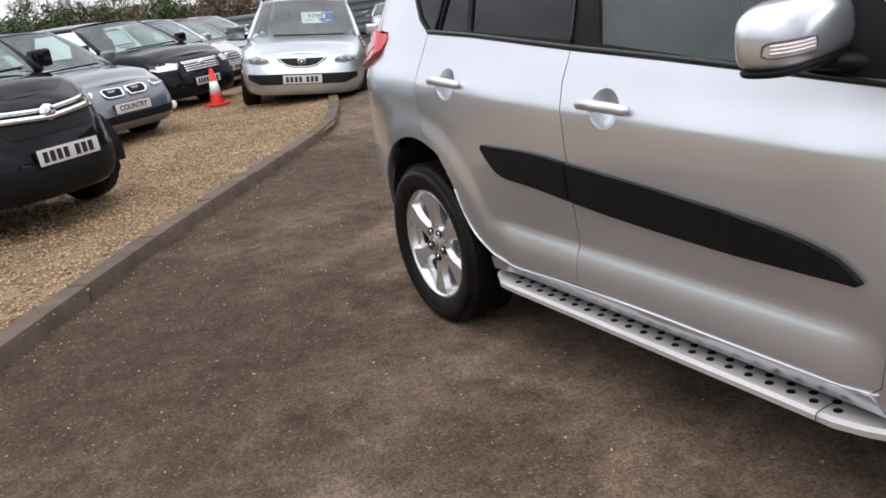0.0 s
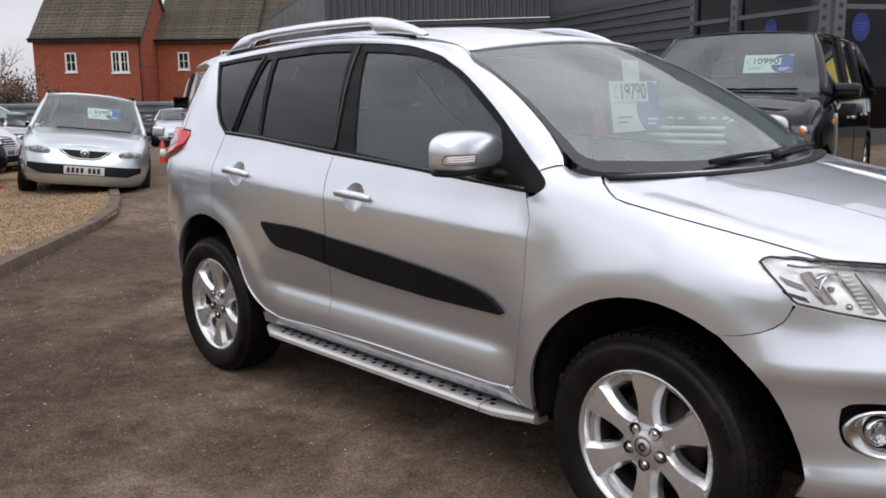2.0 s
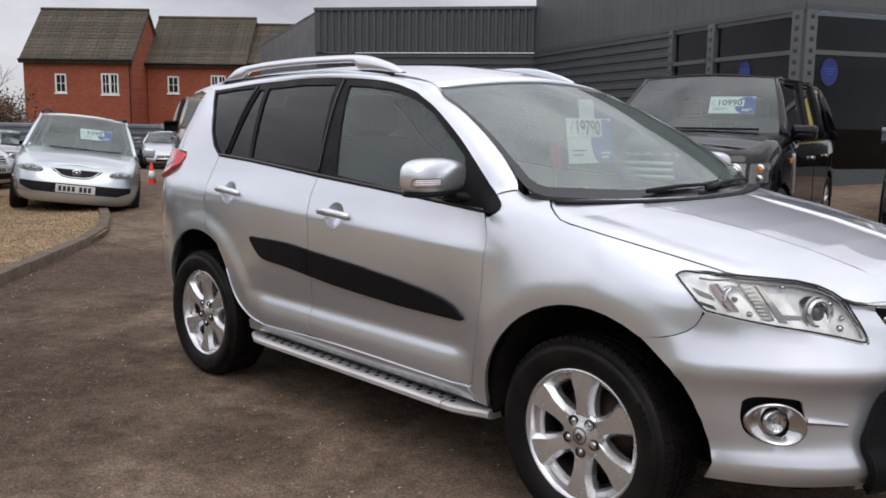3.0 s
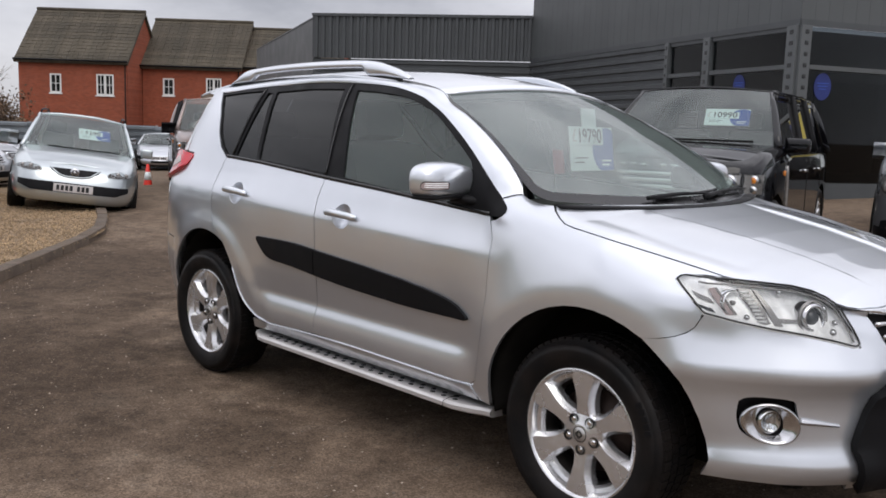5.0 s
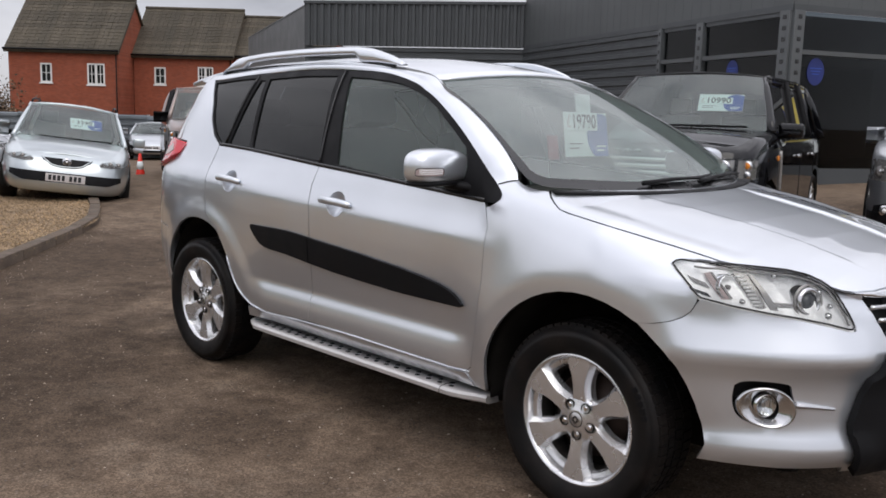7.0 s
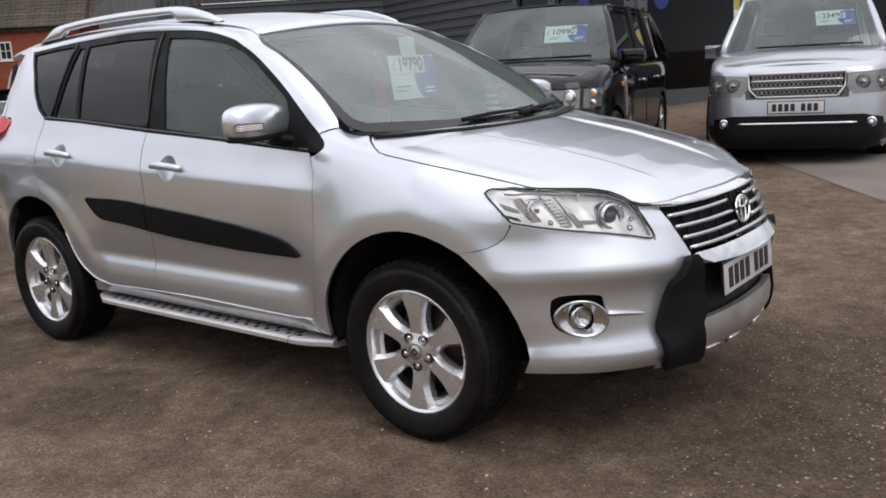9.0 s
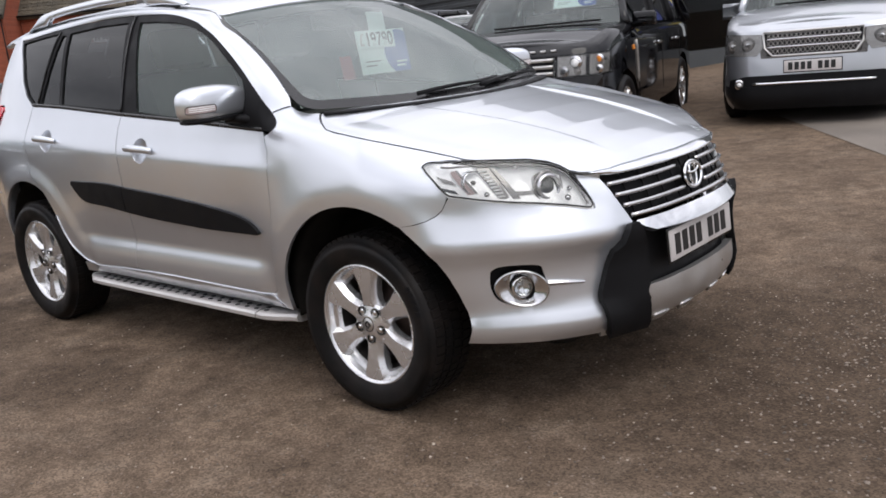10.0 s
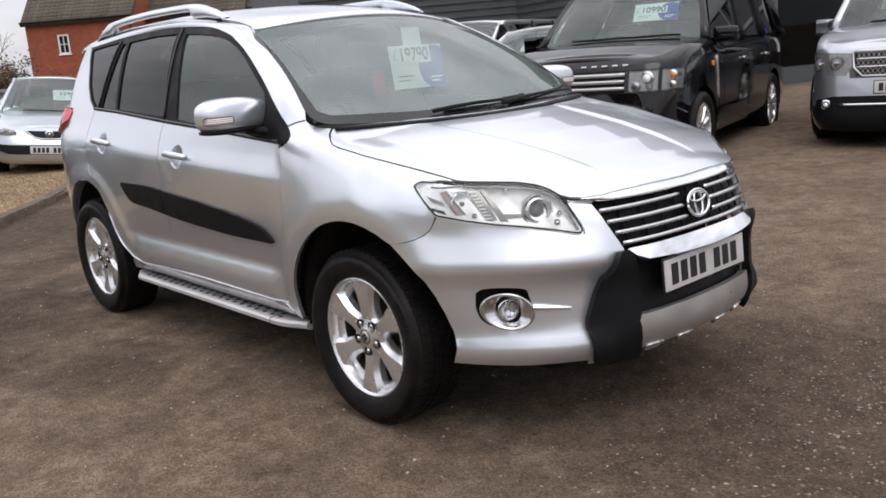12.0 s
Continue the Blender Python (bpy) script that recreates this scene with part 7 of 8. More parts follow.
ROVER_SILVER = dict(ROVER, clear=0.17, name="large_off_roader", label="silver large off-road car with a mesh grille", paint=M_SILVER_C, mirror=M_SILVER_C, mirror_size=(0.15, 0.105), plate=0.585, price=(0.46, 0.50, (0.40, 0.22), "23490"), spokes=10,
                    size=(4.95, 1.86, 1.79), hood=0.99, cowl=(-1.22, 1.15), belt=1.10, boot=1.10, roof=(-1.74, -4.32, 1.76),
                    front=[("headlamp", R2, M_LAMPGREY, 0.004, "pair"), ("lamp_lens", R2, M_LENS, 0.035, "pair"), ("grille", [(-0.45, 0.915), (0.45, 0.915), (0.43, 0.695), (-0.43, 0.695)], M_PLASTIC, 0.004, "one"),
                           ("grille_panel", [(-0.51, 0.930), (0.51, 0.930), (0.48, 0.672), (-0.48, 0.672)], M_LAMPDARK, 0.002, "one"), ("lower_intake", [(-0.80, 0.465), (-0.62, 0.505), (0.62, 0.505), (0.80, 0.465), (0.82, 0.355), (-0.82, 0.355)], M_PLASTIC, 0.006, "one"), ("bumper_base", [(-0.885, 0.40), (0.885, 0.40), (0.86, 0.165), (-0.86, 0.165)], M_PLASTIC, 0.022, "one")],
                    bars=[("grille_bar", [(-0.43, z), (0.43, z)], 0.011, M_SATIN) for z in (0.85, 0.775)] + [("grille_mesh_wire", [(x0, zb), (x0 + dx, zb + 0.062)], 0.0035, M_LAMPGREY) for zb in (0.706, 0.782, 0.857 - 0.004) for x0 in [-0.43 + 0.0425 * k for k in range(20)] for dx in (0.045,)] + [("grille_mesh_wire", [(x0 + 0.045, zb), (x0, zb + 0.062)], 0.0035, M_LAMPGREY) for zb in (0.706, 0.782, 0.857 - 0.004) for x0 in [-0.43 + 0.0425 * k for k in range(20)]] + [("grille_frame", [(-0.46, 0.92), (0.46, 0.92), (0.44, 0.69), (-0.44, 0.69), (-0.46, 0.92)], 0.013, M_DULLMETAL), ("bumper_chrome", [(-0.56, 0.425), (0.56, 0.425)], 0.014, M_CHROME)],
                    discs=[("lamp_ring", 0.60, 0.81, 0.070, M_LAMPDARK, 0.010), ("lamp_bowl", 0.60, 0.81, 0.061, M_LAMPGREY, 0.013), ("lamp_pupil", 0.60, 0.81, 0.034, M_SATIN, 0.018), ("lamp_bulb", 0.60, 0.81, 0.018, M_LAMPDARK, 0.024),
                           ("lamp_ring", 0.755, 0.80, 0.062, M_LAMPDARK, 0.010), ("lamp_bowl", 0.755, 0.80, 0.053, M_LAMPGREY, 0.013), ("lamp_pupil", 0.755, 0.80, 0.030, M_SATIN, 0.018), ("lamp_bulb", 0.755, 0.80, 0.016, M_LAMPDARK, 0.024),
                           ("fog_ring", 0.69, 0.425, 0.052, M_SATIN, 0.014), ("fog_lamp", 0.69, 0.425, 0.041, M_LAMPDARK, 0.020), ("fog_lens", 0.69, 0.425, 0.024, M_REFLECTOR, 0.027)])
DISCO = dict(ROVER, name="tall_off_roader", label="bronze-beige tall off-road car with dark mirrors", paint=M_BEIGEPAINT, mirror=M_PLASTIC, size=(4.85, 1.92, 1.89), roof=(-1.6, -4.7, 1.87), price=None)
HATCH = saloon("hatchback_car", "white hatchback car with a price card", M_WHITEPAINT, (4.2, 1.75, 1.46), [(0.45, 0.70), (0.62, 0.75), (0.80, 0.77), (0.83, 0.70), (0.68, 0.63), (0.47, 0.62)], [(-0.34, 0.70), (0.34, 0.70), (0.30, 0.62), (-0.30, 0.62)],
               hood=0.78, cowl=(-1.1, 1.0), belt=0.98, roof=(-1.75, -3.75, 1.45), tail=-4.10, boot=1.0, price=(0.1, 0.42, (0.40, 0.24), "11490"))
ESTATE = saloon("people_carrier", "silver-white people carrier with dark side glass", M_SILVER, (4.6, 1.80, 1.66), [(0.45, 0.74), (0.62, 0.80), (0.80, 0.82), (0.84, 0.74), (0.68, 0.66), (0.47, 0.65)], [(-0.34, 0.72), (0.34, 0.72), (0.30, 0.62), (-0.30, 0.62)],
                hood=0.86, cowl=(-1.0, 1.08), belt=1.06, roof=(-1.75, -4.1, 1.64), tail=-4.50, boot=1.06, tint=True)


def park(spec, x, y, heading, z=None, lean=0.0):
    return parked_car(pose(x, y, ground_z(x, y) if z is None else z, lean, 0, heading), spec)


park(MAZDA, -10.80, 1.55, -23, -0.025, -6.5)
park(HONDA, -6.0, -1.86, 34, 0.075)
park(BMW, -10.1, -0.72, 32, 0.05)
park(VAUX, -13.2, 0.95, 32, 0.03)
park(MERC, -15.3, 1.95, 32, -0.02)
park(dict(MERC, label="grey saloon car parked in a row on the gravel", paint=M_GREYPAINT), -17.6, 3.0, 32, -0.08)
park(dict(VAUX, label="silver hatchback car parked in a row on the gravel", paint=M_SILVER_C), -19.8, 4.1, 32, -0.12)
park(SPORT, -26.4, 10.6, -30, -0.32)
park(DISCO, -13.25, 5.5, -25, ground_z(-13.25, 5.5) - 0.12)
park(ROVER, -2.67, 3.67, -75, 0.105)
park(ROVER_SILVER, -0.60, 5.95, -76, 0.185)
park(HATCH, -5.6, 5.5, -76)
park(ESTATE, -8.3, 6.6, -76)


# ---- showroom, fence, houses, hedge ----
def wall_frame(a, b):
    """A pose whose x runs from a to b on the plan, with y to the left of that way."""
    return pose(a[0], a[1], 0, 0, 0, math.degrees(math.atan2(b[1] - a[1], b[0] - a[0]))), math.dist(a, b)


def ribbed(name, owner, m, length, z0, z1, pitch, depth, material, upright=True, label=""):
    """Profiled sheet on the plane y = 0 facing -y, ribs upright or level."""
    prof = [(0.0, 0.0), (0.32, 0.0), (0.42, 1.0), (0.82, 1.0), (0.92, 0.0)]
    n = max(1, int(round((length if upright else z1 - z0) / pitch)))
    pitch = (length if upright else z1 - z0) / n
    pts = []
    for i in range(n):
        pts += [((i + p) * pitch, -depth * q) for p, q in prof]
    pts.append((n * pitch, 0.0))
    end = length if upright else z1 - z0
    pts = [(min(p, end), q) for p, q in pts]
    if upright:
        rows = [[(p, q, z0) for p, q in pts], [(p, q, z1) for p, q in pts]]
    else:
        rows = [[(0, q, z0 + p) for p, q in pts], [(length, q, z0 + p) for p, q in pts]]
    v, f = loft(rows, flip=not upright)
    o = piece(name, v, f, material, owner, label, smooth=False)
    o.matrix_basis = m
    solid(o, 0.03, -1.0)
    return o


def build_showroom():
    s = thing("showroom_building", label="dark grey metal-clad car showroom with large windows", category="building")
    corner, left, wing, back = (-5.05, 11.8), (-14.8, 16.2), (-20.0, 12.3), (-31.5, 17.6)
    right = (corner[0] + 14 * 0.41, corner[1] + 14 * 0.91)
    fz, top = 3.45, 6.4
    # main block: fascia over both faces
    for a, b in ((left, corner), (corner, right)):
        m, ln = wall_frame(a, b)
        bx = box_part("fascia", (-0.0, ln, 0.0, 0.25, fz, top), M_CLADLIGHT, s)
        bx.matrix_basis = m
        sof = box_part("fascia_edge", (0.0, ln, -0.02, 0.0, fz - 0.06, fz + 0.05), M_CLADDARK, s)
        sof.matrix_basis = m
        n = int(ln / 0.30)
        bm = bmesh.new()
        for i in range(1, n):
            box(bm, i * 0.30 - 0.0025, i * 0.30 + 0.0025, -0.002, 0.0, fz + 0.05, top)
        o = part("fascia_joints", bm, M_CLADDARK, s)
        tagged(o, kind="stuff")
        o.matrix_basis = m
    # left face: level cladding, then glazing between pierced posts
    m, ln = wall_frame(left, corner)
    clad = ln - 3.95
    ribbed("level_cladding", s, m, clad, -0.3, fz - 0.05, 0.20, 0.045, M_CLADDARK, False, "dark grey level-ribbed cladding")
    def post(x0, x1, nm="pierced_post"):
        bm = bmesh.new()
        box(bm, x0, x1, -0.05, 0.16, -0.3, fz - 0.05, bevel=0.006)
        o = part(nm, bm, M_CLADLIGHT, s, smooth=True, angle=40)
        o.matrix_basis = m
        w = x1 - x0
        slot = None
        for k in range(17):
            z = 0.25 + 0.19 * k
            if slot is None:
                slot = box_part("post_slot", (x0 + w * 0.32, x0 + w * 0.68, -0.056, -0.045, -0.035, 0.035), M_GLOSSBLACK, o)
                slot.matrix_basis = pose(0, 0, z)
            else:
                share("post_slot", slot, o, pose(0, 0, z))
    post(clad - 0.02, clad + 0.10, "window_jamb")
    post(ln - 2.64, ln - 2.43)
    post(ln - 0.27, ln - 0.02)
    for x0, x1 in ((clad + 0.12, ln - 2.70), (ln - 2.41, ln - 0.28)):
        w = thing("showroom_window")
        w.parent = s
        box_part("window_head", (x0, x1, 0.0, 0.10, fz - 0.14, fz - 0.06), M_CLADDARK, w).matrix_basis = m
        box_part("window_rail", (x0, x1, -0.03, 0.09, 2.66, 2.74), M_CLADLIGHT, w).matrix_basis = m
        box_part("window_sill", (x0, x1, -0.04, 0.12, 0.30, 0.85), M_CLADDARK, w).matrix_basis = m
        for za, zb in ((0.855, 2.655), (2.745, fz - 0.145)):
            o = box_part("pane", (x0 + 0.02, x1 - 0.02, 0.04, 0.05, za, zb), M_SHOPGLASS, w)
            o.matrix_basis = m
            o.visible_shadow = False
    # right face: tall panes
    m, ln = wall_frame(corner, right)
    o = box_part("corner_post", (0.0, 0.22, -0.05, 0.16, -0.3, fz - 0.05), M_CLADLIGHT, s, 0.006)
    o.matrix_basis = m
    slot = None
    for k in range(17):
        if slot is None:
            slot = box_part("post_slot", (0.075, 0.15, -0.056, -0.045, -0.035, 0.035), M_GLOSSBLACK, o)
            slot.matrix_basis = pose(0, 0, 0.25 + 0.19 * k)
        else:
            share("post_slot", slot, o, pose(0, 0, 0.25 + 0.19 * k))
    x = 0.24
    for wd in (2.42, 2.3, 2.6, 2.6, 2.6):
        w = thing("showroom_window")
        w.parent = s
        box_part("window_rail", (x, x + wd, -0.03, 0.09, 2.66, 2.74), M_CLADLIGHT, w).matrix_basis = m
        box_part("window_sill", (x, x + wd, -0.04, 0.12, 0.10, 0.68), M_CLADDARK, w).matrix_basis = m
        box_part("window_mullion", (x + wd - 0.06, x + wd, -0.03, 0.10, 0.30, fz - 0.06), M_CLADDARK, w).matrix_basis = m
        for za, zb in ((0.69, 2.655), (2.745, fz - 0.055)):
            o = box_part("pane", (x + 0.01, x + wd - 0.07, 0.04, 0.05, za, zb), M_SHOPGLASS, w)
            o.matrix_basis = m
            o.visible_shadow = False
        x += wd
    # stickers and the poster inside the glass
    def sticker(m2, x, z, r=0.16):
        bm = bmesh.new()
        bmesh.ops.create_cone(bm, cap_ends=True, segments=32, radius1=r, radius2=r, depth=0.004, matrix=pose(x, 0.032, z, 90, 0, 0) @ Matrix.Diagonal((1, 1.25, 1, 1)))
        o = part("window_sticker", bm, M_STICKER, s, "round blue window sticker")
        o.matrix_basis = m2
        for k in range(3):
            q = box_part("print_line", (x - r * (0.7 - 0.15 * k), x + r * (0.7 - 0.15 * k), 0.028, 0.030, z + 0.05 - 0.05 * k, z + 0.065 - 0.05 * k), M_CARDBLUE, o)
    sticker(m, 0.62, 2.38, 0.19)
    sticker(m, 3.2, 2.4, 0.19)
    sticker(m, 4.15, 2.4, 0.19)
    m0, l0 = wall_frame(left, corner)
    sticker(m0, l0 - 1.55, 2.42, 0.17)
    po = thing("window_poster")
    po.parent = s
    po["label"] = "tall yellow and white window poster"
    box_part("poster_sheet", (2.45, 3.32, 0.028, 0.033, 1.05, 2.62), M_CARDWHITE, po).matrix_basis = m
    box_part("poster_head", (2.46, 3.31, 0.022, 0.027, 2.10, 2.61), M_CARDYELLOW, po).matrix_basis = m
    for k in range(3):
        box_part("print_bar", (2.55, 3.00 - 0.1 * k, 0.018, 0.021, 1.9 - 0.12 * k, 1.95 - 0.12 * k), M_GREYPAINT, po).matrix_basis = m
    box_part("print_bar", (2.55, 2.80, 0.016, 0.021, 2.35, 2.48), M_INK, po).matrix_basis = m
    # wing with an upright-ribbed parapet
    mw, lw = wall_frame(wing, left)
    ribbed("parapet", s, mw, lw, 3.42, 4.62, 0.21, 0.05, M_CLADDARK, True, "dark grey upright-ribbed parapet")
    ribbed("level_cladding", s, mw @ pose(0, 0.06, 0), lw, -0.6, 3.40, 0.20, 0.045, M_CLADDARK, False)
    box_part("parapet_cap", (0, lw, -0.08, 0.2, 4.62, 4.70), M_CLADDARK, s).matrix_basis = mw
    mb, lb = wall_frame(back, wing)
    o = box_part("wing_flank", (0, lb, 0.02, 0.25, -1.0, 4.60), M_CLADLIGHT, s)
    o.matrix_basis = mb
    # closed back, floor and roof
    bm = bmesh.new()
    vs = [bm.verts.new((x, y, 6.3)) for x, y in (left, corner, right, (right[0] - 9.8, right[1] + 4.4))]
    bm.faces.new(vs)
    part("roof_sheet", bm, M_CLADDARK, s)
    bm = bmesh.new()
    vs = [bm.verts.new((x, y, 4.55)) for x, y in (wing, left, (left[0] - 9, left[1] + 9), back)]
    bm.faces.new(vs)
    part("wing_roof", bm, M_CLADDARK, s)
    # room behind the glass, its dimness put into a near-black colour
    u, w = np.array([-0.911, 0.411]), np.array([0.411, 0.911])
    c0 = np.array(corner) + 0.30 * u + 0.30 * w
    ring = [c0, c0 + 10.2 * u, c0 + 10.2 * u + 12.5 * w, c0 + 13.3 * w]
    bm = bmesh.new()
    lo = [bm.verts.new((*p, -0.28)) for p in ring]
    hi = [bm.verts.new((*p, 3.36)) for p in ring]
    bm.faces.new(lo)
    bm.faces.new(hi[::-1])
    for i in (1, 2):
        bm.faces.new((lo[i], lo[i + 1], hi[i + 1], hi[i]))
    part("inner_room", bm, M_ROOMSHADE, s)


def build_apron():
    """Pale concrete slab in front of the showroom doors."""
    pts = [(-1.15, 6.55), (0.45, 4.45), (6.0, -1.6), (12, 2), (10, 16), (0.9, 13.2), (-0.2, 8.6)]
    v2, tri = fill(pts, 0.5)
    o = piece("concrete_apron", [(x, y, ground_z(x, y) + 0.005) for x, y in v2], tri, M_SLAB)
    if o.data.polygons[0].normal.z < 0:
        o.data.flip_normals()
    tagged(o, "pale concrete slab beside the asphalt", "pavement", kind="structure")


def build_fence():
    f = thing("fence", label="grey corrugated sheet fence along the yard", category="fence", kind="structure")
    d = (0.70, 0.716)
    p = (-29.5, 12.0)
    for k in range(-16, 3):
        a = (p[0] + d[0] * 2.4 * k, p[1] + d[1] * 2.4 * k)
        b = (a[0] + d[0] * 2.385, a[1] + d[1] * 2.385)
        m, ln = wall_frame(a, b)
        z = random.uniform(-0.02, 0.02)
        ribbed("fence_sheet", f, m @ pose(0, 0, z), ln, -0.75, 1.20, 0.24, 0.09, M_FENCE, False)
        box_part("fence_post", (-0.04, 0.04, 0.06, 0.14, -0.8, 1.22), M_DULLMETAL, f).matrix_basis = m


def build_house():
    """Two linked brick houses with tiled roofs, seen over the fence."""
    a0, along, inward = np.array([-57.47, 16.50]), np.array([0.699, 0.715]), np.array([-0.715, 0.699])
    spot = lambda u, back: tuple(a0 + along * u + inward * back)
    for nm, pa, pb, eave, ridge, wins, lab in (
            ("house", spot(0, 0), spot(6.9, 0), 5.22, 8.45, ((1.99, 2.71, 2.96, 4.16), (4.94, 6.04, 2.89, 4.21)), "red-brick house with a brown tiled roof and white windows"),
            ("house", spot(6.95, 2.7), spot(13.45, 2.7), 5.20, 8.30, ((1.35, 2.10, 3.09, 4.22), (4.22, 5.24, 3.05, 4.31)), "lower red-brick house joined to its neighbour"),
            ("house", spot(13.5, 3.2), spot(20.0, 3.2), 5.30, 7.94, ((1.7, 2.6, 3.0, 4.2),), "end red-brick house partly behind the showroom")):
        h = thing(nm, label=lab, category="house")
        m, ln = wall_frame(pa, pb)
        dp = 6.4
        ws = list(wins)
        # front wall with real openings
        out = [(0, -1.5), (ln, -1.5), (ln, eave), (0, eave)]
        holes = [[(x0, z0_), (x1, z0_), (x1, z1_), (x0, z1_)] for x0, x1, z0_, z1_ in ws]
        v, f = panel_mesh(out, lambda u, w: np.array([u, 0.0, w]), 1.2, 0.12, holes, (0, -1, 0))
        piece("wall", v, f, M_BRICKWALL, h, smooth=False).matrix_basis = m
        bm = bmesh.new()
        vs = [bm.verts.new(p) for p in ((0, 0, -1.5), (0, dp, -1.5), (0, dp, eave), (0, dp / 2, ridge), (0, 0, eave))]
        bm.faces.new(vs)
        vs = [bm.verts.new(p) for p in ((ln, 0, -1.5), (ln, dp, -1.5), (ln, dp, eave), (ln, dp / 2, ridge), (ln, 0, eave))]
        bm.faces.new(vs[::-1])
        part("gable", bm, M_BRICKWALL, h).matrix_basis = m
        # roof: a slab and courses of tiles
        roof = thing("roof")
        roof.parent = h
        roof.matrix_basis = m
        rise = math.degrees(math.atan2(ridge - eave, dp / 2))
        rl = (dp / 2 + 0.35) / math.cos(radians(rise))
        for sg in (1, -1):
            tm = pose(0, -0.35 if sg > 0 else dp + 0.35, eave - 0.35 * math.tan(radians(rise)), rise if sg > 0 else -rise, 0, 0)
            box_part("roof_slab", (-0.15, ln + 0.15, 0 if sg > 0 else -rl, rl if sg > 0 else 0, -0.12, 0.0), M_ROOFTILE, roof).matrix_basis = tm
        rows_n = int(rl / 0.30)
        cols = int((ln + 0.3) / 0.60)
        tw = (ln + 0.3) / cols
        for j in range(rows_n):
            bm = bmesh.new()
            for i in range(cols * 2):
                x0 = -0.15 + tw / 2 * i
                box(bm, x0 + 0.008, x0 + tw / 2 - 0.008, 0.0, 0.33, 0.0, 0.035 + 0.012 * random.random())
            o = part("tile_course", bm, M_ROOFTILE, roof)
            o.matrix_basis = pose(0, -0.35, eave - 0.35 * math.tan(radians(rise)), rise, 0, 0) @ pose(0, j * rl / rows_n, 0.02, -4, 0, 0)
        v, f = tube([(-0.15, dp / 2, ridge + 0.06), (ln + 0.15, dp / 2, ridge + 0.06)], 0.12, 8)
        piece("ridge_tiles", v, f, M_ROOFTILE, roof)
        v, f = tube([(-0.15, -0.40, eave - 0.22), (ln + 0.15, -0.40, eave - 0.22)], 0.06, 8)
        piece("gutter", v, f, M_PLASTIC, h).matrix_basis = m
        v, f = tube([(ln - 0.1, -0.10, eave - 0.25), (ln - 0.1, -0.08, -1.4)], 0.04, 6)
        piece("downpipe", v, f, M_PLASTIC, h).matrix_basis = m
        for x0, x1, z0_, z1_ in ws:
            w = thing("window")
            w.parent = h
            w.matrix_basis = m
            fr = 0.09
            bm = bmesh.new()
            for d in ((x0, x0 + fr, z0_, z1_), (x1 - fr, x1, z0_, z1_), (x0, x1, z0_, z0_ + fr), (x0, x1, z1_ - fr, z1_)):
                box(bm, d[0], d[1], -0.02, 0.08, d[2], d[3])
            if x1 - x0 > 0.9:
                box(bm, (x0 + x1) / 2 - 0.07, (x0 + x1) / 2 + 0.07, -0.02, 0.08, z0_, z1_)
            part("window_frame", bm, M_WHITEFRAME, w)
            bm = bmesh.new()
            nb = 4 if x1 - x0 > 0.9 else 2
            for i in range(1, nb):
                xx = x0 + (x1 - x0) * i / nb
                box(bm, xx - 0.018, xx + 0.018, -0.005, 0.03, z0_, z1_)
            box(bm, x0, x1, -0.005, 0.03, (z0_ + z1_) / 2 - 0.018, (z0_ + z1_) / 2 + 0.018)
            part("glazing_bars", bm, M_WHITEFRAME, w)
            box_part("pane", (x0 + fr, x1 - fr, 0.03, 0.04, z0_ + fr, z1_ - fr), M_TINT, w)
            # black sheet behind the pane in place of a shaded room
            box_part("room_back", (x0 - 0.2, x1 + 0.2, 0.6, 0.62, z0_ - 0.2, z1_ + 0.2), M_ROOMSHADE, w)
            box_part("window_sill", (x0 - 0.06, x1 + 0.06, -0.08, 0.02, z0_ - 0.08, z0_), M_WHITEFRAME, w)


def leaf_cloud(name, owner, centres, per, spread, size, material, rng):
    """Many small leaves as bent quads, in one mesh."""
    c = np.repeat(np.array(centres), per, 0)
    n = len(c)
    p = c + rng.normal(0, 1, (n, 3)) * np.array(spread)
    d1 = rng.normal(0, 1, (n, 3))
    d1 /= np.linalg.norm(d1, axis=1, keepdims=True)
    d2 = np.cross(d1, rng.normal(0, 1, (n, 3)))
    d2 /= np.linalg.norm(d2, axis=1, keepdims=True) + 1e-9
    s = rng.uniform(size[0], size[1], (n, 1))
    v = np.stack([p - d1 * s, p + d2 * s * 0.5, p + d1 * s, p - d2 * s * 0.5], 1).reshape(-1, 3)
    f = [(4 * i, 4 * i + 1, 4 * i + 2, 4 * i + 3) for i in range(n)]
    return piece(name, v, f, material, owner, smooth=False)


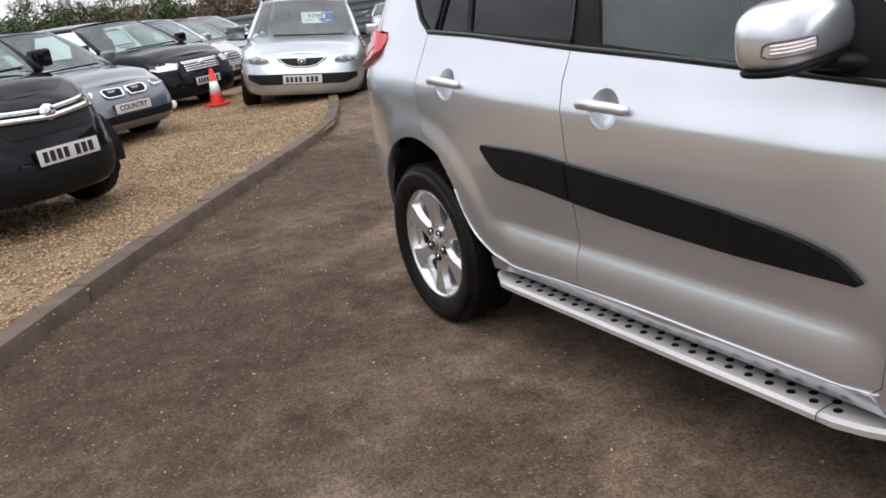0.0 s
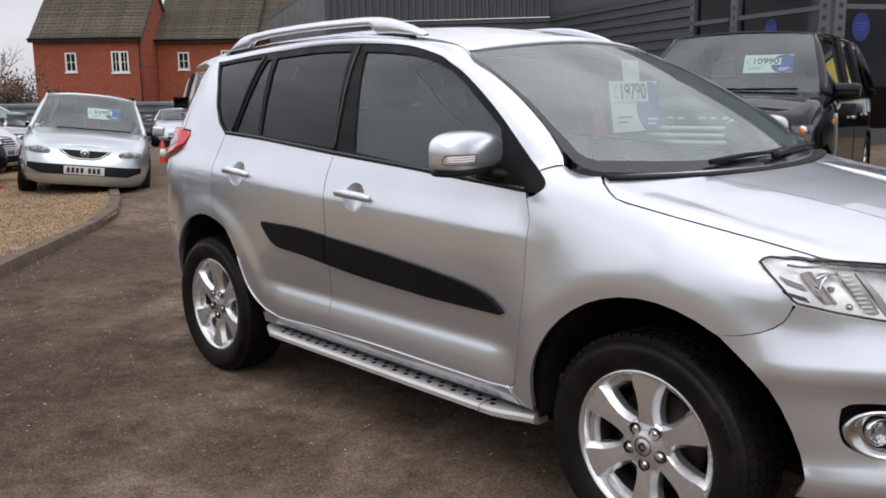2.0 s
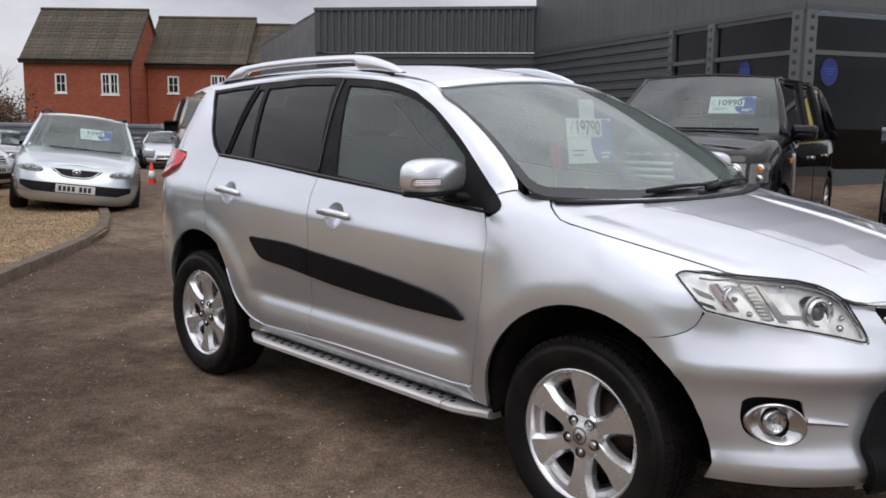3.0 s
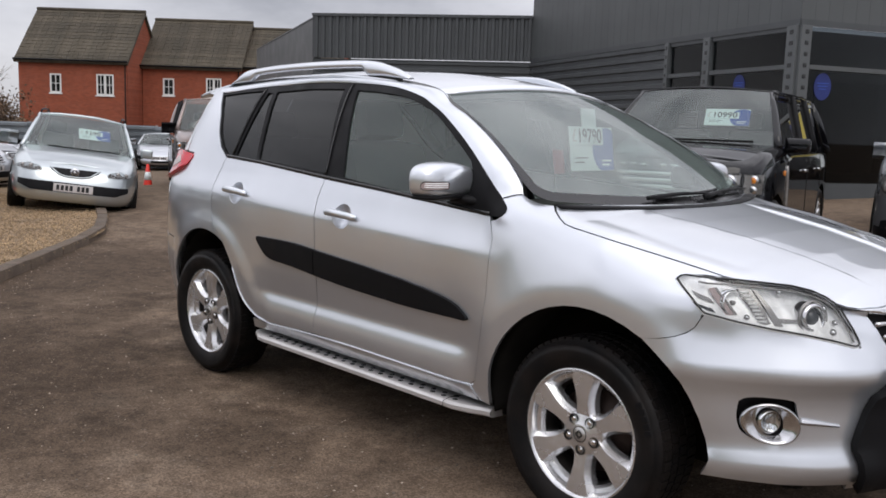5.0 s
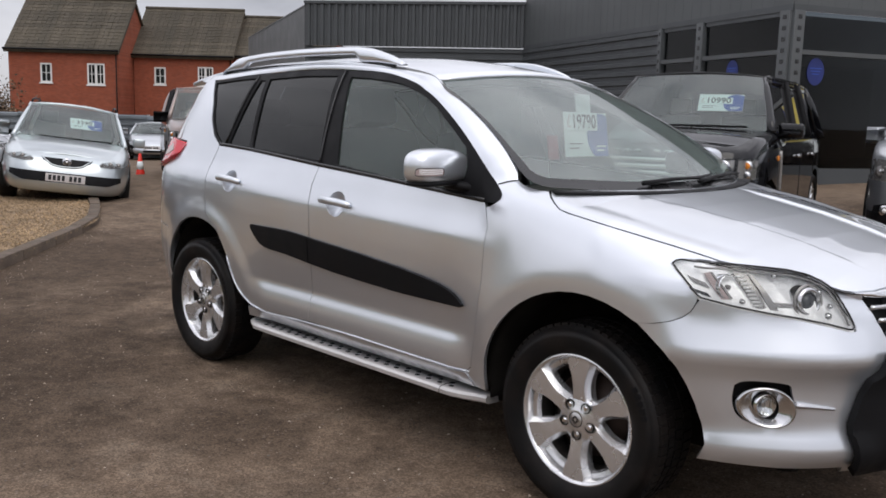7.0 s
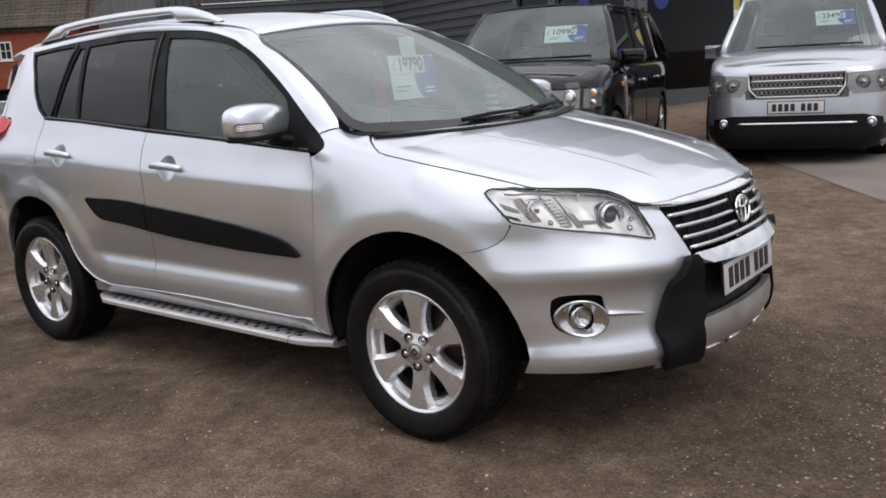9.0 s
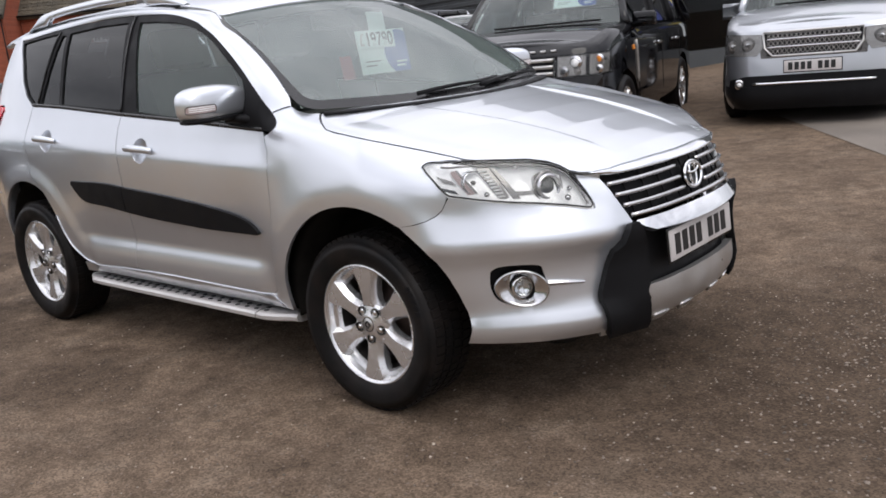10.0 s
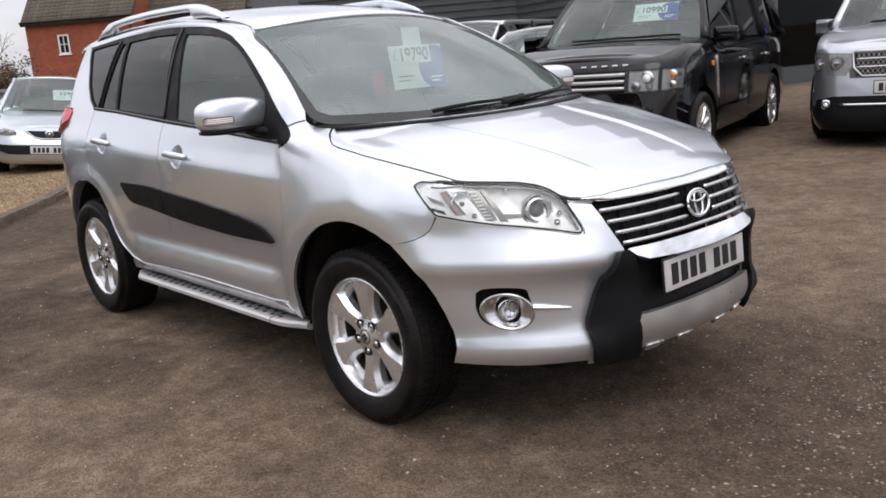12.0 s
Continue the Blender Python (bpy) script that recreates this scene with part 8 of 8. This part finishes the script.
def twig_mesh(root, height, rng, spread=0.35, depth=4):
    """Trunk, limbs and twigs as thin tapered bars."""
    verts, faces = [], []

    def bar(a, b, ra, rb):
        k = len(verts)
        d = (b - a).normalized()
        s = d.cross(Vector((0.3, 0.9, 0.1))).normalized()
        t = d.cross(s)
        for p, r in ((a, ra), (b, rb)):
            for j in range(4):
                an = math.pi / 2 * j
                verts.append(p + s * r * math.cos(an) + t * r * math.sin(an))
        for j in range(4):
            faces.append((k + j, k + (j + 1) % 4, k + 4 + (j + 1) % 4, k + 4 + j))

    def grow(a, d, ln, r, lev):
        b = a + d * ln
        bar(a, b, r, r * 0.65)
        if lev == 0:
            return
        for _ in range(3 if lev > 1 else 4):
            nd = (d + Vector(rng.normal(0, spread, 3)) + Vector((0, 0, 0.12))).normalized()
            grow(a + d * ln * rng.uniform(0.55, 1.0), nd, ln * rng.uniform(0.55, 0.8), r * 0.55, lev - 1)

    grow(Vector(root), Vector((0, 0, 1)), height * 0.36, height * 0.016, depth)
    return verts, faces


def build_hedge():
    rng = np.random.default_rng(21)
    d = np.array([0.70, 0.716])
    line0 = np.array([-33.5, 13.8])
    for i, k in enumerate(np.arange(-13.0, -3.5, 0.62)):
        c = line0 + d * (1.9 * k + rng.uniform(-0.3, 0.3)) + np.array([-0.716, 0.70]) * rng.uniform(0.0, 1.5)
        b = thing("hedge_bush", pose(c[0], c[1], -0.5), "", "bush", "overgrown hedge behind the fence")
        green = i % 16 in (0, 1, 3, 4, 5, 6, 7, 9, 10, 13)
        b["label"] = "dense dark evergreen bush in an overgrown hedge" if green else "bare brown winter shrub in an overgrown hedge"
        h = 3.0 + rng.uniform(-0.5, 0.4)
        for q in range(3):
            v, f = twig_mesh((rng.uniform(-0.6, 0.6), rng.uniform(-0.6, 0.6), 0), h * rng.uniform(0.8, 1.1), rng, 0.5, 4)
            piece("stem", v, f, M_TWIG, b, smooth=False)
        if green:
            cs = rng.normal(0, 1, (90, 3)) * np.array([0.8, 0.8, 0.65]) + np.array([0, 0, h * 0.50])
            leaf_cloud("foliage", b, cs, 150, (0.22, 0.22, 0.20), (0.05, 0.11), M_IVY, rng)
        else:
            cs = rng.normal(0, 1, (80, 3)) * np.array([0.85, 0.85, 0.65]) + np.array([0, 0, h * 0.44])
            leaf_cloud("foliage", b, cs, 110, (0.26, 0.26, 0.24), (0.04, 0.09), M_DRYLEAF, rng)
    for k, off, h in ((-12.6, 2.5, 4.8), (-11.2, 4.0, 5.0), (-9.3, 2.6, 4.6), (-8, 3.0, 5.0), (-6.4, 3.2, 4.7), (-5, 3.2, 5.2)):
        c = line0 + d * 1.9 * k + np.array([-0.716, 0.70]) * off
        t = thing("bare_tree", pose(c[0], c[1], -0.6), "leafless grey-brown winter tree behind the hedge", "tree", "bare trees")
        v, f = twig_mesh((0, 0, 0), h, rng, 0.30, 6)
        piece("trunk", v, f, M_TWIG, t, smooth=False)


def traffic_cone(x, y, z, h=0.55, lean=0.0):
    c = thing("traffic_cone", pose(x, y, z, lean, 0, 20), "orange-red traffic cone with a white sleeve", "cone", "traffic cones")
    v, f = lathe([(0.022, h), (0.026, h), (h * 0.19, 0.03), (h * 0.19, 0.0)], 24, "z")
    piece("cone_body", v, f, M_CONEORANGE, c)
    rad = lambda q: 0.026 + (h * 0.19 - 0.026) * (h - q) / (h - 0.03) + 0.003
    v, f = lathe([(rad(h * 0.66) - 0.004, h * 0.66), (rad(h * 0.66), h * 0.66), (rad(h * 0.32), h * 0.32), (rad(h * 0.32) - 0.004, h * 0.32)], 24, "z")
    piece("white_sleeve", v, f, M_CARDWHITE, c)
    box_part("cone_base", (-h * 0.27, h * 0.27, -h * 0.27, h * 0.27, 0.0, 0.035), M_CONEORANGE, c, 0.01)


def build_sky_block():
    """A tall dark leafy bank, added unseen behind the viewer to keep low sky out of reflections."""
    rows = []
    for x in np.linspace(-34, 34, 137):
        h = 2.7 + 0.8 * noise.noise(Vector((x * 0.25, 2.0, 0))) + 0.5 * noise.noise(Vector((x * 1.3, 5.0, 0)))
        rows.append([(x, -15.5 + (0.5 * noise.noise(Vector((x * 0.7, z * 3, 1))) + d), z * h) for d, z in ((0, 0.0), (0.2, 0.25), (0.1, 0.5), (-0.1, 0.75), (-0.5, 0.93), (-1.0, 1.0), (-1.6, 0.94), (-2.0, 0.5), (-2.1, 0.0))])
    v, f = loft(rows)
    o = piece("backdrop", v, f, M_IVY)
    tagged(o, "unseen dark leafy bank added behind the viewer to block low sky", "hedge", kind="structure")


build_showroom()
build_sky_block()
build_apron()
build_fence()
build_house()
build_hedge()
traffic_cone(-12.7, 0.88, 0.085)
traffic_cone(-16.2, 5.3, -0.03, 0.50)
